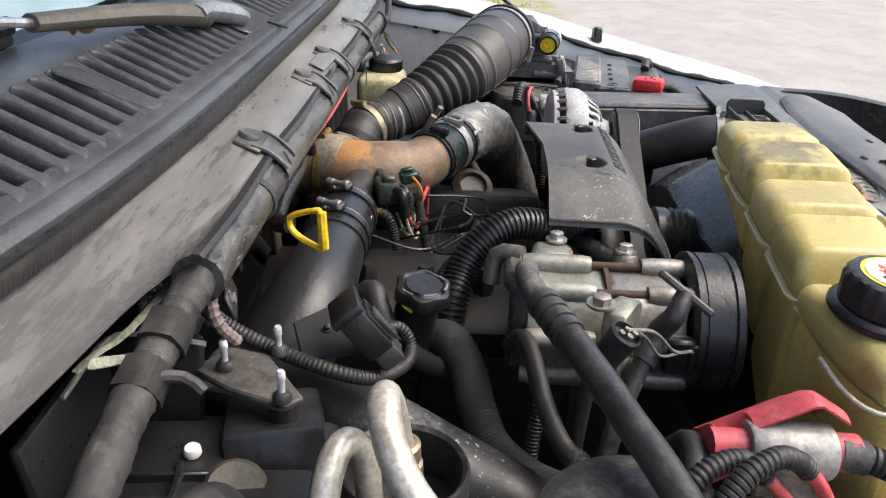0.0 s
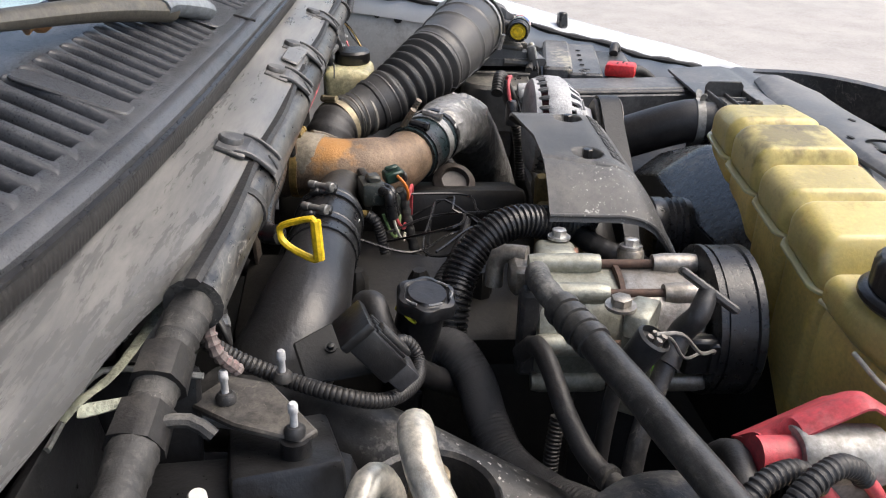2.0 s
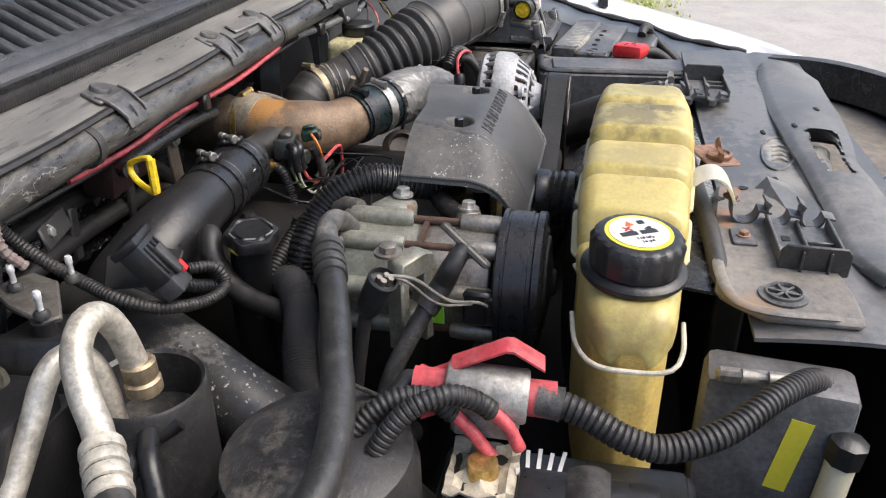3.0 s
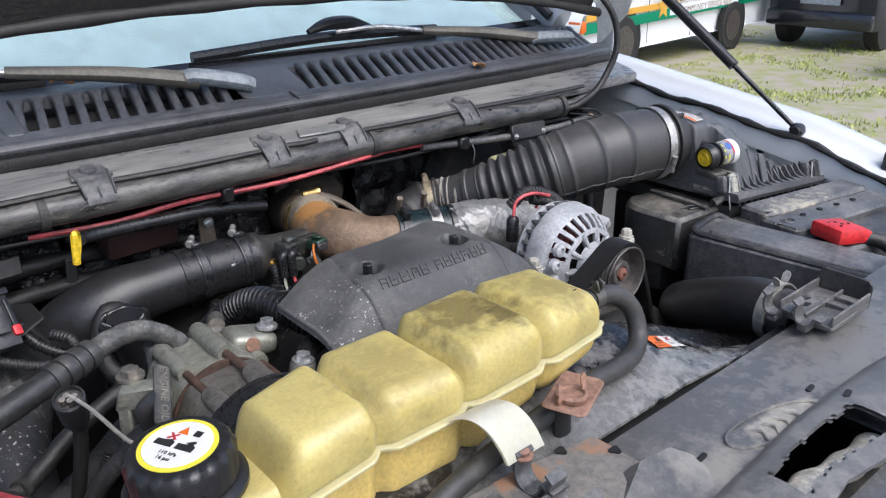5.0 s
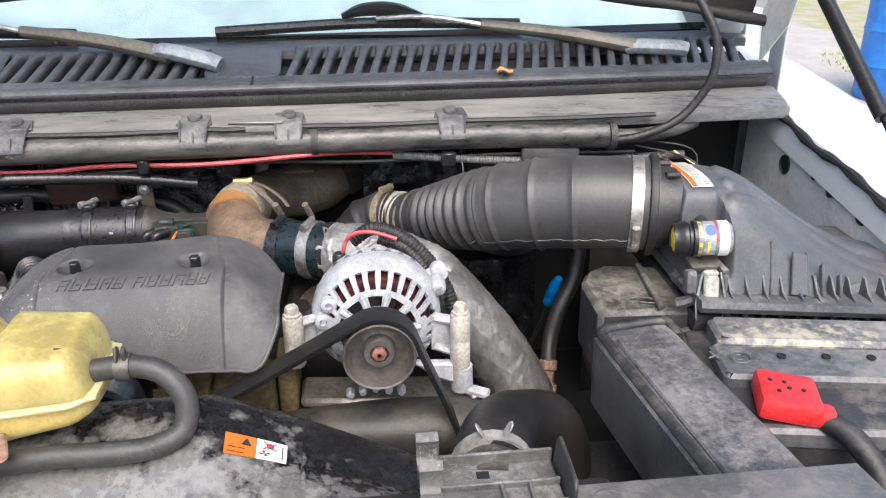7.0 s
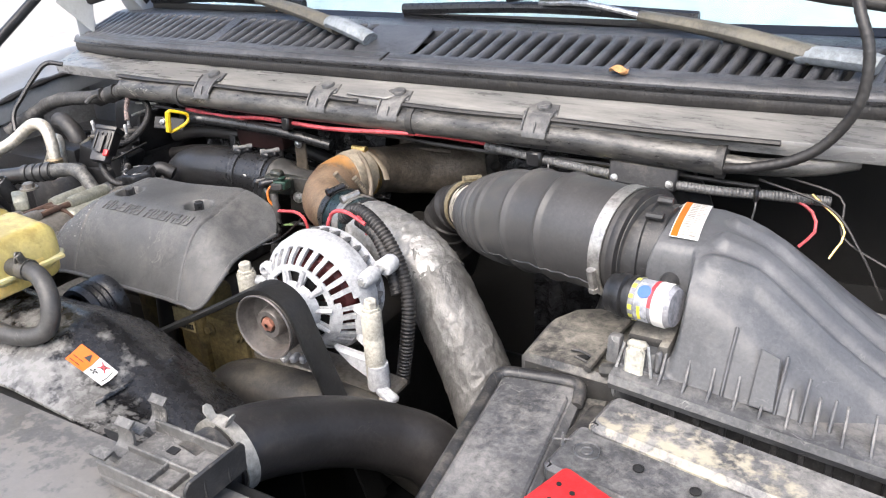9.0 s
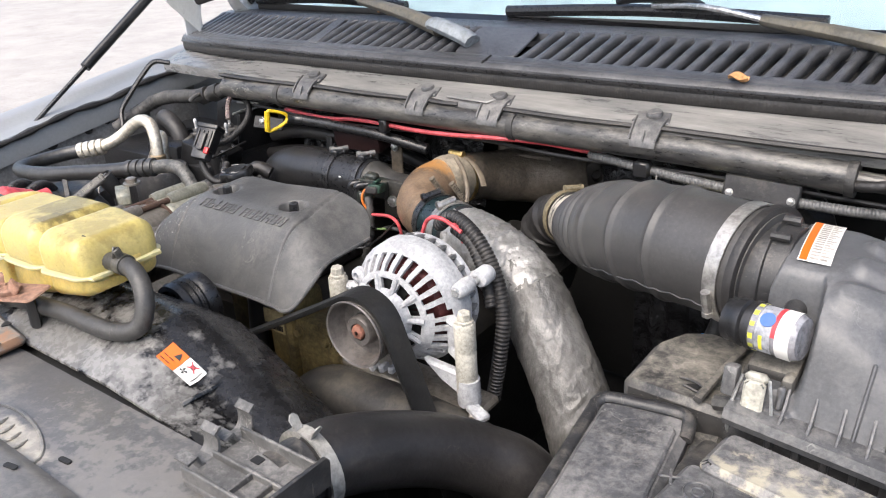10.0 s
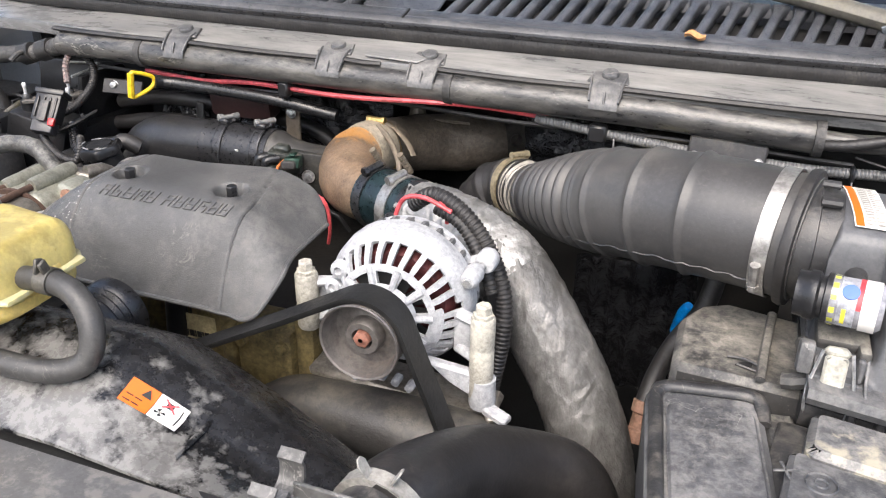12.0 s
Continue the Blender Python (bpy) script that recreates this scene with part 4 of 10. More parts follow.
# ---- lower loom with red wire and a black module plate ----
lm = thing("wiring_loom", (0.3, 0.8, 1.16), "corrugated wiring loom with loose red and black wires", "wiring")
bm = BM()
conduit(bm, [(0.235, 0.81, 1.17), (0.33, 0.802, 1.163), (0.42, 0.796, 1.158), (0.47, 0.795, 1.156), (0.55, 0.798, 1.153), (0.62, 0.81, 1.152), (0.68, 0.82, 1.15)], 0.0062, 10, 0.004)
part("conduit", bm, surf("grey_conduit", (0.11, 0.11, 0.11), 0.35, dust=(0.3, 0.29, 0.27), amount=0.4, scale=30), lm, "grey ribbed conduit")
for nm, mt, pts, r in (
        ("red_wire", red_wire, [(-0.36, 0.815, 1.168), (-0.26, 0.81, 1.165), (-0.167, 0.805, 1.172), (-0.03, 0.795, 1.172), (0.107, 0.79, 1.181), (0.17, 0.805, 1.178), (0.25, 0.812, 1.172)], 0.0034),
        ("red_wire", red_wire, [(0.63, 0.81, 1.155), (0.66, 0.812, 1.14), (0.67, 0.8, 1.12), (0.655, 0.79, 1.1)], 0.002),
        ("black_wire", rubber, [(-0.45, 0.82, 1.165), (-0.2, 0.815, 1.158), (0.0, 0.82, 1.165), (0.2, 0.815, 1.16), (0.4, 0.81, 1.165), (0.6, 0.812, 1.16)], 0.003),
        ("black_wire", rubber, [(0.6, 0.81, 1.17), (0.68, 0.8, 1.15), (0.72, 0.78, 1.11), (0.75, 0.77, 1.06)], 0.0015),
        ("black_wire", rubber, [(0.62, 0.82, 1.175), (0.69, 0.81, 1.16), (0.70, 0.79, 1.12), (0.76, 0.78, 1.09)], 0.0015),
        ("yellow_wire", brass, [(0.66, 0.81, 1.16), (0.7, 0.79, 1.13), (0.69, 0.77, 1.1)], 0.0015)):
    bm = BM()
    sweep(bm, pts, r, 6, 0.012)
    part(nm, bm, mt, lm)
for c, s in (((-0.115, 0.797, 1.172), (0.016, 0.016, 0.022)), ((0.315, 0.797, 1.165), (0.022, 0.014, 0.022)), ((0.60, 0.806, 1.152), (0.006, 0.018, 0.018))):
    bm = BM()
    box(bm, c, s, 0.003)
    part("loom_clip", bm, plastic_clean, lm)
for x, y, z in ((0.335, 0.797, 1.16), (0.6, 0.803, 1.15), (0.425, 0.79, 1.152)):
    bm = BM()
    sweep(bm, [(x, y, z), (x + 0.001, y - 0.006, z - 0.012), (x - 0.002, y - 0.006, z - 0.032)], 0.0012, 6, 0.006)
    part("cable_tie", bm, plastic_dusty, lm)
pl = thing("module_plate", (0.465, 0.79, 1.15), "flat black control module on the firewall edge", "module")
bm = BM()
box(bm, (0.465, 0.792, 1.163), (0.086, 0.012, 0.028), 0.002, (-14, 2, 0))
part("body", bm, plastic, pl)
for x in (0.43, 0.5):
    bolt(pl, (x, 0.785, 1.158), (0, -1, 0.2), 0.0032, 0.004)

# ---- washer hose that runs up to the hood ----
bm = BM()
sweep(bm, [(0.555, 0.79, 1.185), (0.592, 0.783, 1.192), (0.64, 0.785, 1.208), (0.672, 0.786, 1.235), (0.694, 0.782, 1.28), (0.694, 0.788, 1.33), (0.677, 0.806, 1.372), (0.66, 0.86, 1.42)], 0.0062, 10, 0.003, lambda s, r: r * (1 + 0.06 * math.sin(s * 1400)))
solo("washer_hose", bm, rubber, "thin braided black hose rising to the hood", "hose")

# ---- turbocharger and its outlet ----
tb = thing("turbocharger", (0.08, 0.86, 1.0), "dirty brown turbocharger housing against the firewall", "turbocharger")
bm = BM()
sweep(bm, [(0.016, 0.812, 1.101, 0.0345), (0.024, 0.85, 1.094, 0.037), (0.046, 0.9, 1.083, 0.041), (0.085, 0.938, 1.076, 0.043), (0.125, 0.953, 1.077, 0.039), (0.155, 0.965, 1.08, 0.026)], n=28, step=0.006,
      shape=lambda d_, r: r * (1 + 0.02 * math.sin(d_ * 90) + (0.05 if 0.012 < d_ < 0.02 else 0)))
for v in bm.verts:
    v.co += Vector((noise.noise(v.co * 70), noise.noise(v.co * 70 + Vector((3, 0, 0))), noise.noise(v.co * 70 + Vector((0, 7, 0))))) * 0.0012
hous = part("turbine_housing", bm, turbo_cast, tb)
for k in range(7):
    bm = BM()
    box(bm, (0.072 + 0.0085 * k, 0.9075 + 0.002 * k, 1.096 - 0.0004 * k), (0.0048, 0.003, 0.009), 0.001, (-35, 0, 12))
    part("casting_mark", bm, turbo_cast, hous)
bm = BM()
sweep(bm, [(0.03, 0.86, 1.127, 0.004), (0.045, 0.885, 1.12, 0.005), (0.075, 0.91, 1.115, 0.005), (0.11, 0.925, 1.112, 0.003)], n=8, step=0.006)
part("parting_rib", bm, turbo_cast, hous)
bm = BM()
lathe(bm, [(0.013, -0.026), (0.024, -0.026), (0.0255, -0.02), (0.0255, -0.004), (0.0225, 0.0), (0.0225, 0.006), (0.026, 0.008), (0.026, 0.022), (0.023, 0.0255), (0.0095, 0.0255), (0.0085, 0.024), (0.0075, 0.01), (0, 0.01)], (0.158, 0.985, 1.079), (0.55, -0.83, 0.12), 30)
part("actuator", bm, surf("sooty_actuator", (0.05, 0.046, 0.04), 0.5, 0.2, dust=(0.17, 0.145, 0.11), amount=0.5, scale=30), tb, "sooty black actuator cup with a central hole")
bm = BM()
lathe(bm, [(0.019, -0.03), (0.013, -0.008), (0.0115, 0.0), (0.0115, 0.008), (0.009, 0.011), (0, 0.0115)], (0.033, 0.915, 1.127), (0, -0.1, 1), 10)
part("boss", bm, turbo_cast, tb)
oy = thing("boost_elbow", (0.03, 0.73, 1.03), "heat-browned metal elbow out of the turbocharger", "elbow pipe")
bm = BM()
sweep(bm, [(0.018, 0.835, 1.098, 0.036), (0.012, 0.795, 1.103, 0.0365), (0.005, 0.755, 1.1, 0.038), (0.022, 0.715, 1.093, 0.041), (0.045, 0.69, 1.091, 0.037), (0.085, 0.667, 1.094, 0.034)], n=20, step=0.006)
part("elbow", bm, brown_cast, oy)
bm = BM()
sweep(bm, [(0.018, 0.81, 1.104, 0.0375), (0.012, 0.787, 1.105, 0.038), (0.009, 0.776, 1.105, 0.0365)], n=28, step=0.004)
part("collar_piece", bm, surf("tan_collar", (0.27, 0.235, 0.18), 0.5, 0.2, dust=(0.38, 0.33, 0.25), amount=0.4, scale=24, bump=0.3), oy, "tan upper collar")
stain(brown_cast, (0.0, 0.765, 1.128), (0.04, 0.035, 0.03), (0.45, 0.22, 0.065), 0.85, 60, 2.0, 1.0)
bm = BM()
sweep(bm, [(-0.115, 0.757, 1.09, 0.0345), (-0.105, 0.757, 1.09, 0.034), (-0.086, 0.757, 1.09, 0.026), (-0.06, 0.756, 1.089, 0.024), (0.01, 0.745, 1.088, 0.028)], n=22, step=0.005)
part("branch", bm, surf("dusty_dark_cone", (0.03, 0.029, 0.027), 0.5, 0.1, dust=(0.15, 0.135, 0.105), amount=0.45, scale=30), oy, "dusty dark tapered branch")
bm = BM()
sweep(bm, [(0.03, 0.805, 1.14), (0.05, 0.8, 1.133), (0.07, 0.79, 1.12), (0.082, 0.78, 1.108)], 0.0045, 8, 0.004, flat=(1.0, 0.2))
part("band_tail", bm, turbo_cast, oy, "loose end of the clamp band")
worm_clamp(oy, (0.015, 0.806, 1.101), (0.1, 1, 0.05), 0.0375, 0.009, (0, 0, 1), brass)
bm = BM()
sweep(bm, [(0.026, 0.79, 1.14), (0.05, 0.775, 1.128), (0.07, 0.755, 1.11), (0.078, 0.74, 1.095)], 0.0038, 8, 0.006)
part("stay", bm, turbo_cast, oy)
# boost tube coupling with T-bolt clamps
bc = thing("boost_coupler", (0.108, 0.65, 1.06), "dark blue-black silicone coupler with two bright band clamps", "coupler")
A, B = Vector((0.074, 0.671, 1.0945)), Vector((0.147, 0.637, 1.0975))
ax = (B - A).normalized()
bm = BM()
sweep(bm, [tuple(A), tuple(B)], 0.0365, 24, 0.006)
part("sleeve", bm, teal_print, bc)
for k in (0.14, 0.66):
    worm_clamp(bc, A.lerp(B, k), ax, 0.037, 0.0155 if k > 0.5 else 0.012, (0.1, -0.2, 1), bright_steel if k > 0.5 else surf("dark_band", (0.05, 0.05, 0.052), 0.3, 0.6, dust=DUST, amount=0.2))
bm = BM()
lathe(bm, [(0.0368, -0.005), (0.0385, -0.004), (0.0385, 0.004), (0.0368, 0.005)], A.lerp(B, 0.97), ax, 28)
part("bead", bm, rubber_gloss, bc)
for k, d in ((0.14, 0.0), (0.66, 0.01)):
    bm = BM()
    c = A.lerp(B, k) + Vector((0, 0.006 + d, 0.046))
    sweep(bm, [tuple(c + Vector((0, 0.008, -0.012))), tuple(c + Vector((-0.008, -0.006, 0.014)))], 0.0035, 8, 0.002, lambda s, r: r * (1.25 if (s / 0.004) % 1 > 0.5 else 1))
    part("clamp_spring", bm, surf("tan_dirty_spring", (0.16, 0.13, 0.095), 0.5, 0.4, dust=(0.3, 0.26, 0.19), amount=0.4, scale=60), bc)
# foil-wrapped pipe
fp = thing("foil_wrapped_pipe", (0.26, 0.6, 0.95), "boost pipe wrapped in crinkled silver heat foil", "pipe")


def wrinkled(bm, amp, seed):
    """Sharp creases between soft pillows, as in foil pressed on by hand."""
    bm.normal_update()
    moved = []
    for v in bm.verts:
        q = Vector((v.co.x * 1.3, v.co.y, v.co.z)) + Vector((seed, 0, 0))
        h = 0.0
        for k, a in ((20, 0.8), (46, 0.8), (105, 0.5)):
            n_ = abs(noise.noise(q * k + Vector((0, seed, k))))
            h += a * (max(0.0, 1 - n_ / 0.16) ** 1.5 + 0.7 * min(n_, 0.4))
        moved.append(v.co + v.normal * (amp * (h - 0.6)))
    for v, c in zip(bm.verts, moved):
        v.co = c
    return bm


bm = BM()
sweep(bm, [(0.143, 0.639, 1.0975, 0.0375), (0.17, 0.626, 1.098, 0.039), (0.205, 0.614, 1.095, 0.0405), (0.232, 0.603, 1.09, 0.041), (0.262, 0.59, 1.079, 0.0415), (0.276, 0.584, 1.068, 0.0415)], n=110, step=0.0018)
part("bright_foil", wrinkled(bm, 0.0027, 2.0), foil, fp, "bright new crinkled foil", 60)
bm = BM()
sweep(bm, [(0.24, 0.6, 1.087, 0.0395), (0.262, 0.59, 1.079, 0.0405), (0.285, 0.58, 1.06, 0.041), (0.32, 0.563, 1.02, 0.041), (0.352, 0.547, 0.978, 0.041), (0.38, 0.53, 0.925, 0.041), (0.40, 0.515, 0.86, 0.041)], n=110, step=0.0022)
part("dull_foil", wrinkled(bm, 0.0014, 7.0), foil_dull, fp, "soot-dulled foil wrap", 60)

# ---- the big intake hose ----
ih = thing("intake_hose", (0.38, 0.6, 1.1), "large ribbed black rubber air intake hose", "intake hose")


def intake_shape(s, r):
    """Smooth cuff, three raised rings, then close bellows."""
    if s < 0.2:
        ring_ = sum(math.exp(-((s - c) / 0.0028) ** 2) for c in (0.096, 0.140, 0.184))
        sag = sum(math.exp(-((s - c) / 0.012) ** 2) for c in (0.118, 0.162))
        return r * (1.0 + 0.045 * ring_ - 0.012 * sag)
    if s < 0.318:
        w = min(1, (s - 0.2) / 0.008, (0.318 - s) / 0.008)
        return r * (1.045 - 0.15 * w * (0.5 + 0.5 * math.cos(2 * math.pi * (s - 0.2) / 0.0168)) ** 1.3)
    return r * (1.05 if 0.335 < s < 0.342 else 1.0)


HOSE = [(0.541, 0.562, 1.172, 0.0555), (0.49, 0.5765, 1.172, 0.0565), (0.44, 0.591, 1.169, 0.057), (0.39, 0.612, 1.16, 0.0555), (0.338, 0.649, 1.141, 0.051), (0.295, 0.693, 1.119, 0.0435), (0.262, 0.737, 1.1, 0.037), (0.245, 0.757, 1.094, 0.034)]
bm = BM()
sweep(bm, HOSE, n=40, step=0.0021, shape=intake_shape)
part("bellows", bm, hose_mat, ih, sharp=30)
# mould seam that wanders along the underside
P_, s_ = curve_points(HOSE, 0.006)
side_ = []
for k in range(3, int(len(P_) * 0.62)):
    c_ = Vector(P_[k][:3])
    d_ = (Vector(P_[k + 1][:3]) - Vector(P_[k - 1][:3])).normalized()
    out_ = (Vector((-0.25, -0.78, -0.5)) - d_ * d_.dot(Vector((-0.25, -0.78, -0.5)))).normalized()
    side_.append(tuple(c_ + out_ * (intake_shape(s_[k], P_[k][3]) + 0.0003) + Vector((0, 0, 0.0012 * math.sin(k * 1.7)))))
bm = BM()
sweep(bm, side_, 0.0009, 5, 0.006)
part("mould_seam", bm, hose_mat, ih)
bm = BM()
sweep(bm, [(0.258, 0.74, 1.097, 0.0335), (0.235, 0.768, 1.091, 0.0335), (0.21, 0.785, 1.086, 0.033)], n=28, step=0.003, shape=lambda s_, r: r * (1.09 if (s_ / 0.0125) % 1 < 0.35 else 1))
part("metal_neck", bm, surf("grey_neck", (0.27, 0.25, 0.215), 0.5, 0.2, dust=DUST, amount=0.4), ih)
bm = BM()
sweep(bm, [(0.236, 0.768, 1.091, 0.0345), (0.208, 0.783, 1.084, 0.0345), (0.185, 0.79, 1.068, 0.0345), (0.172, 0.793, 1.04, 0.0345), (0.165, 0.795, 1.0, 0.0345), (0.155, 0.795, 0.96, 0.036)], n=24, step=0.0035,
      shape=lambda s_, r: r * (1.07 if (s_ / 0.024) % 1 < 0.25 else 1))
part("elbow_boot", bm, rubber, ih)
worm_clamp(ih, (0.222, 0.777, 1.088), (-0.82, 0.56, -0.15), 0.0365, 0.011, (0.1, 0.1, 1), surf("tan_clamp", (0.3, 0.25, 0.16), 0.45, 0.5, dust=DUST, amount=0.4, scale=60))
worm_clamp(ih, (0.517, 0.5688, 1.172), (0.957, -0.27, 0), 0.0575, 0.0135, (0.2, -1, -0.25))
bm = BM()
lathe(bm, [(0.0565, -0.005), (0.061, -0.004), (0.062, 0.0), (0.061, 0.004), (0.0565, 0.005)], (0.535, 0.5637, 1.172), (0.957, -0.27, 0), 40)
part("end_cuff", bm, rubber, ih, "thick black rubber end cuff")

# ---- air filter box ----
ab = thing("air_filter_box", (0.7, 0.55, 0.95), "dusty black plastic air filter box with a ribbed lid", "air box")


FINGERS = [[Vector(q) for q in row] for row in (((0.623, 0.575), (0.66, 0.58), (0.70, 0.57), (0.76, 0.557), (0.85, 0.54)),
                                               ((0.619, 0.537), (0.65, 0.542), (0.69, 0.536), (0.75, 0.528), (0.85, 0.512)),
                                               ((0.614, 0.503), (0.65, 0.512), (0.69, 0.506), (0.75, 0.503), (0.83, 0.49)))]


def base_z(x):
    """The parting plane between lid and lower box falls a little outwards."""
    return 1.106 - 0.1 * (x - 0.58)


def soft_min(a, b, k):
    h_ = max(k - abs(a - b), 0) / k
    return min(a, b) - h_ * h_ * k * 0.25


def finger_rise(x, y):
    """Height of the moulded fingers over the plain lid."""
    p, best = Vector((x, y)), 1.0
    for row in FINGERS:
        for a, b in zip(row, row[1:]):
            s_ = min(1, max(0, (p - a).dot(b - a) / (b - a).length_squared))
            best = min(best, (p - a - (b - a) * s_).length)
    k = min(1, max(0, (0.0165 - best) / 0.0115))
    return 0.0062 * k * k * (3 - 2 * k)


ROOF_X = [0.55, 0.6, 0.62, 0.64, 0.66, 0.69, 0.72, 0.75, 0.79, 0.86]
ROOF_Z = [1.2115, 1.211, 1.207, 1.199, 1.188, 1.168, 1.146, 1.127, 1.108, 1.09]


def plain_lid(x, y):
    roof = float(np.interp(x, ROOF_X, ROOF_Z)) - 4.6 * max(0, 0.562 - y) ** 2 - 9 * max(0, y - 0.585) ** 2
    lo = base_z(x) + 0.004
    wall = lo + (y - 0.447) * 2.6
    niche = float(np.interp(y, [0.438, 0.45, 0.455, 0.503, 0.5125, 0.53], [lo, lo + 0.002, 1.122, 1.13, 1.196, 1.24]))
    k = min(1, max(0, (x - 0.594) / 0.006))
    front = niche * (1 - k) + wall * k
    back = lo + (0.652 - y) * 3.0
    start = 1.17 + (x - 0.551) * 5.0
    z = soft_min(soft_min(roof, front, 0.012), soft_min(back, start, 0.01), 0.012)
    return max(z, lo - 0.004)


def lid_top(x, y):
    """Height of the lid over the plan."""
    return plain_lid(x, y) + finger_rise(x, y) * min(1, max(0, (y - 0.475) / 0.02))


bm = BM()
sheet(bm, 190, 130, lambda a, b: (0.552 + 0.30 * a, 0.441 + 0.222 * b, lid_top(0.552 + 0.30 * a, 0.441 + 0.222 * b) if 0 < a < 1 and 0 < b < 1 else base_z(0.552 + 0.3 * a)), 0.0)
part("lid", bm, lid_mat, ab, "dusty grey lid with moulded flutes", 45)
bm = BM()
lathe(bm, [(0.047, -0.012), (0.0505, 0), (0.0505, 0.012), (0.0475, 0.013), (0.0475, 0.03)], (0.532, 0.563, 1.17), (0.985, -0.05, 0.0), 40)
for a in (40, 78, 115):
    lathe(bm, [(0.004, 0), (0.004, 0.016)], (0.542, 0.563 + 0.052 * math.cos(radians(a)), 1.17 + 0.052 * math.sin(radians(a))), (1, 0, 0), 8)
part("outlet_collar", bm, plastic, ab)
for nm_, dz, th, grow, mt in (("upper_flange", -0.004, 0.014, 0.006, plastic_dusty), ("lower_flange", -0.03, 0.02, 0.0, plastic)):
    bm = BM()
    z0_, z1_ = base_z(0.55) + dz, base_z(0.86) + dz
    loft(bm, [[(x_, y_, z_ + d_) for y_, d_ in ((0.436 - grow * 2, -th / 2), (0.433 - grow * 2, 0), (0.436 - grow * 2, th / 2), (0.668 + grow, th / 2), (0.668 + grow, -th / 2))] for x_, z_ in ((0.55, z0_), (0.86, z1_))])
    part(nm_, bm, mt, ab)
bm = BM()
box(bm, (0.705, 0.56, 0.95), (0.28, 0.22, 0.23), 0.01)
part("lower_box", bm, plastic, ab)
for i in range(12):
    x = 0.592 + 0.0209 * i
    bm = BM()
    slab(bm, [(-0.018, 0), (0.014, 0), (-0.001, 0.007), (-0.0125, 0.0215), (-0.018, 0.0225)], (x, 0.442, base_z(x) + 0.002), (0, -1, 0), (0, 0, 1), 0.0026, 0.0005)
    part("flange_rib", bm, plastic_dusty, ab)
for i in range(13):
    x = 0.585 + 0.0209 * i
    bm = BM()
    box(bm, (x, 0.432, base_z(x) - 0.019), (0.006, 0.008, 0.018), 0.001)
    part("seam_rib", bm, plastic, ab)
# stiffening blades on the front wall
for x, top_ in ((0.643, 1.163), (0.686, 1.147), (0.706, 1.133), (0.728, 1.12)):
    bm = BM()
    slab(bm, [(-0.006, 0.0), (0.005, 0.0), (0.004, 0.5 * (top_ - base_z(x))), (0.0015, top_ - base_z(x)), (-0.006, top_ - base_z(x) - 0.004)], (x, 0.4485, base_z(x) + 0.001), Vector((0, -1, 0.38)), (0.06, 0.36, 1), 0.0035, 0.0012)
    part("stiffener", bm, lid_mat, ab)
bm = BM()
slab(bm, [(0, 0), (0.021, 0.0), (0.0175, 0.046), (0.001, 0.05)], (0.663, 0.4455, base_z(0.66) + 0.004), (1, 0, -0.1), (0.05, 0.36, 1), 0.0035, 0.001)
part("raised_pad", bm, lid_mat, ab)
bm = BM()
box(bm, (0.573, 0.49, 1.13), (0.04, 0.05, 0.012), 0.004, (6, 0, 0), 2)
box(bm, (0.588, 0.463, 1.122), (0.01, 0.02, 0.024), 0.004, (0, 0, 0), 2)
part("niche_floor", bm, dusty_shelf, ab, "pale dusty floor of the gauge niche")
for x, y in ((0.567, 0.447), (0.83, 0.438)):
    bz_ = base_z(x)
    bm = BM()
    slab(bm, round_rect(0.0085, 0.019, 0.004), (x, y - 0.004, bz_ + 0.006), (1, 0, 0), (0, 0.25, 1), 0.006, 0.002)
    box(bm, (x, y + 0.001, bz_ + 0.026), (0.0185, 0.01, 0.008), 0.003, (-14, 0, 0))
    latch = part("latch", bm, latch_mat if x < 0.6 else plastic, ab, "grey spring latch")
    bm = BM()
    for s in (-0.013, 0.013):
        sweep(bm, [(x + s * 0.8, y - 0.002, bz_ + 0.028), (x + s * 1.25, y - 0.009, bz_ - 0.002), (x + s * 1.2, y - 0.012, bz_ - 0.022), (x + s * 0.9, y - 0.006, bz_ - 0.034)], 0.0014, 6, 0.006)
    sweep(bm, [(x - 0.012, y - 0.006, bz_ - 0.034), (x + 0.012, y - 0.006, bz_ - 0.034)], 0.0014, 6, 0.02)
    part("latch_wire", bm, steel, latch)
    bm = BM()
    box(bm, (x - 0.021, y + 0.004, bz_ + 0.016), (0.012, 0.014, 0.026), 0.003, (-12, 0, 0), 2)
    part("latch_post", bm, plastic_dusty, ab)
    bm = BM()
    box(bm, (x + 0.019, y + 0.004, bz_ + 0.012), (0.006, 0.012, 0.02), 0.002, (-12, 0, 0))
    part("latch_post", bm, plastic_dusty, ab)
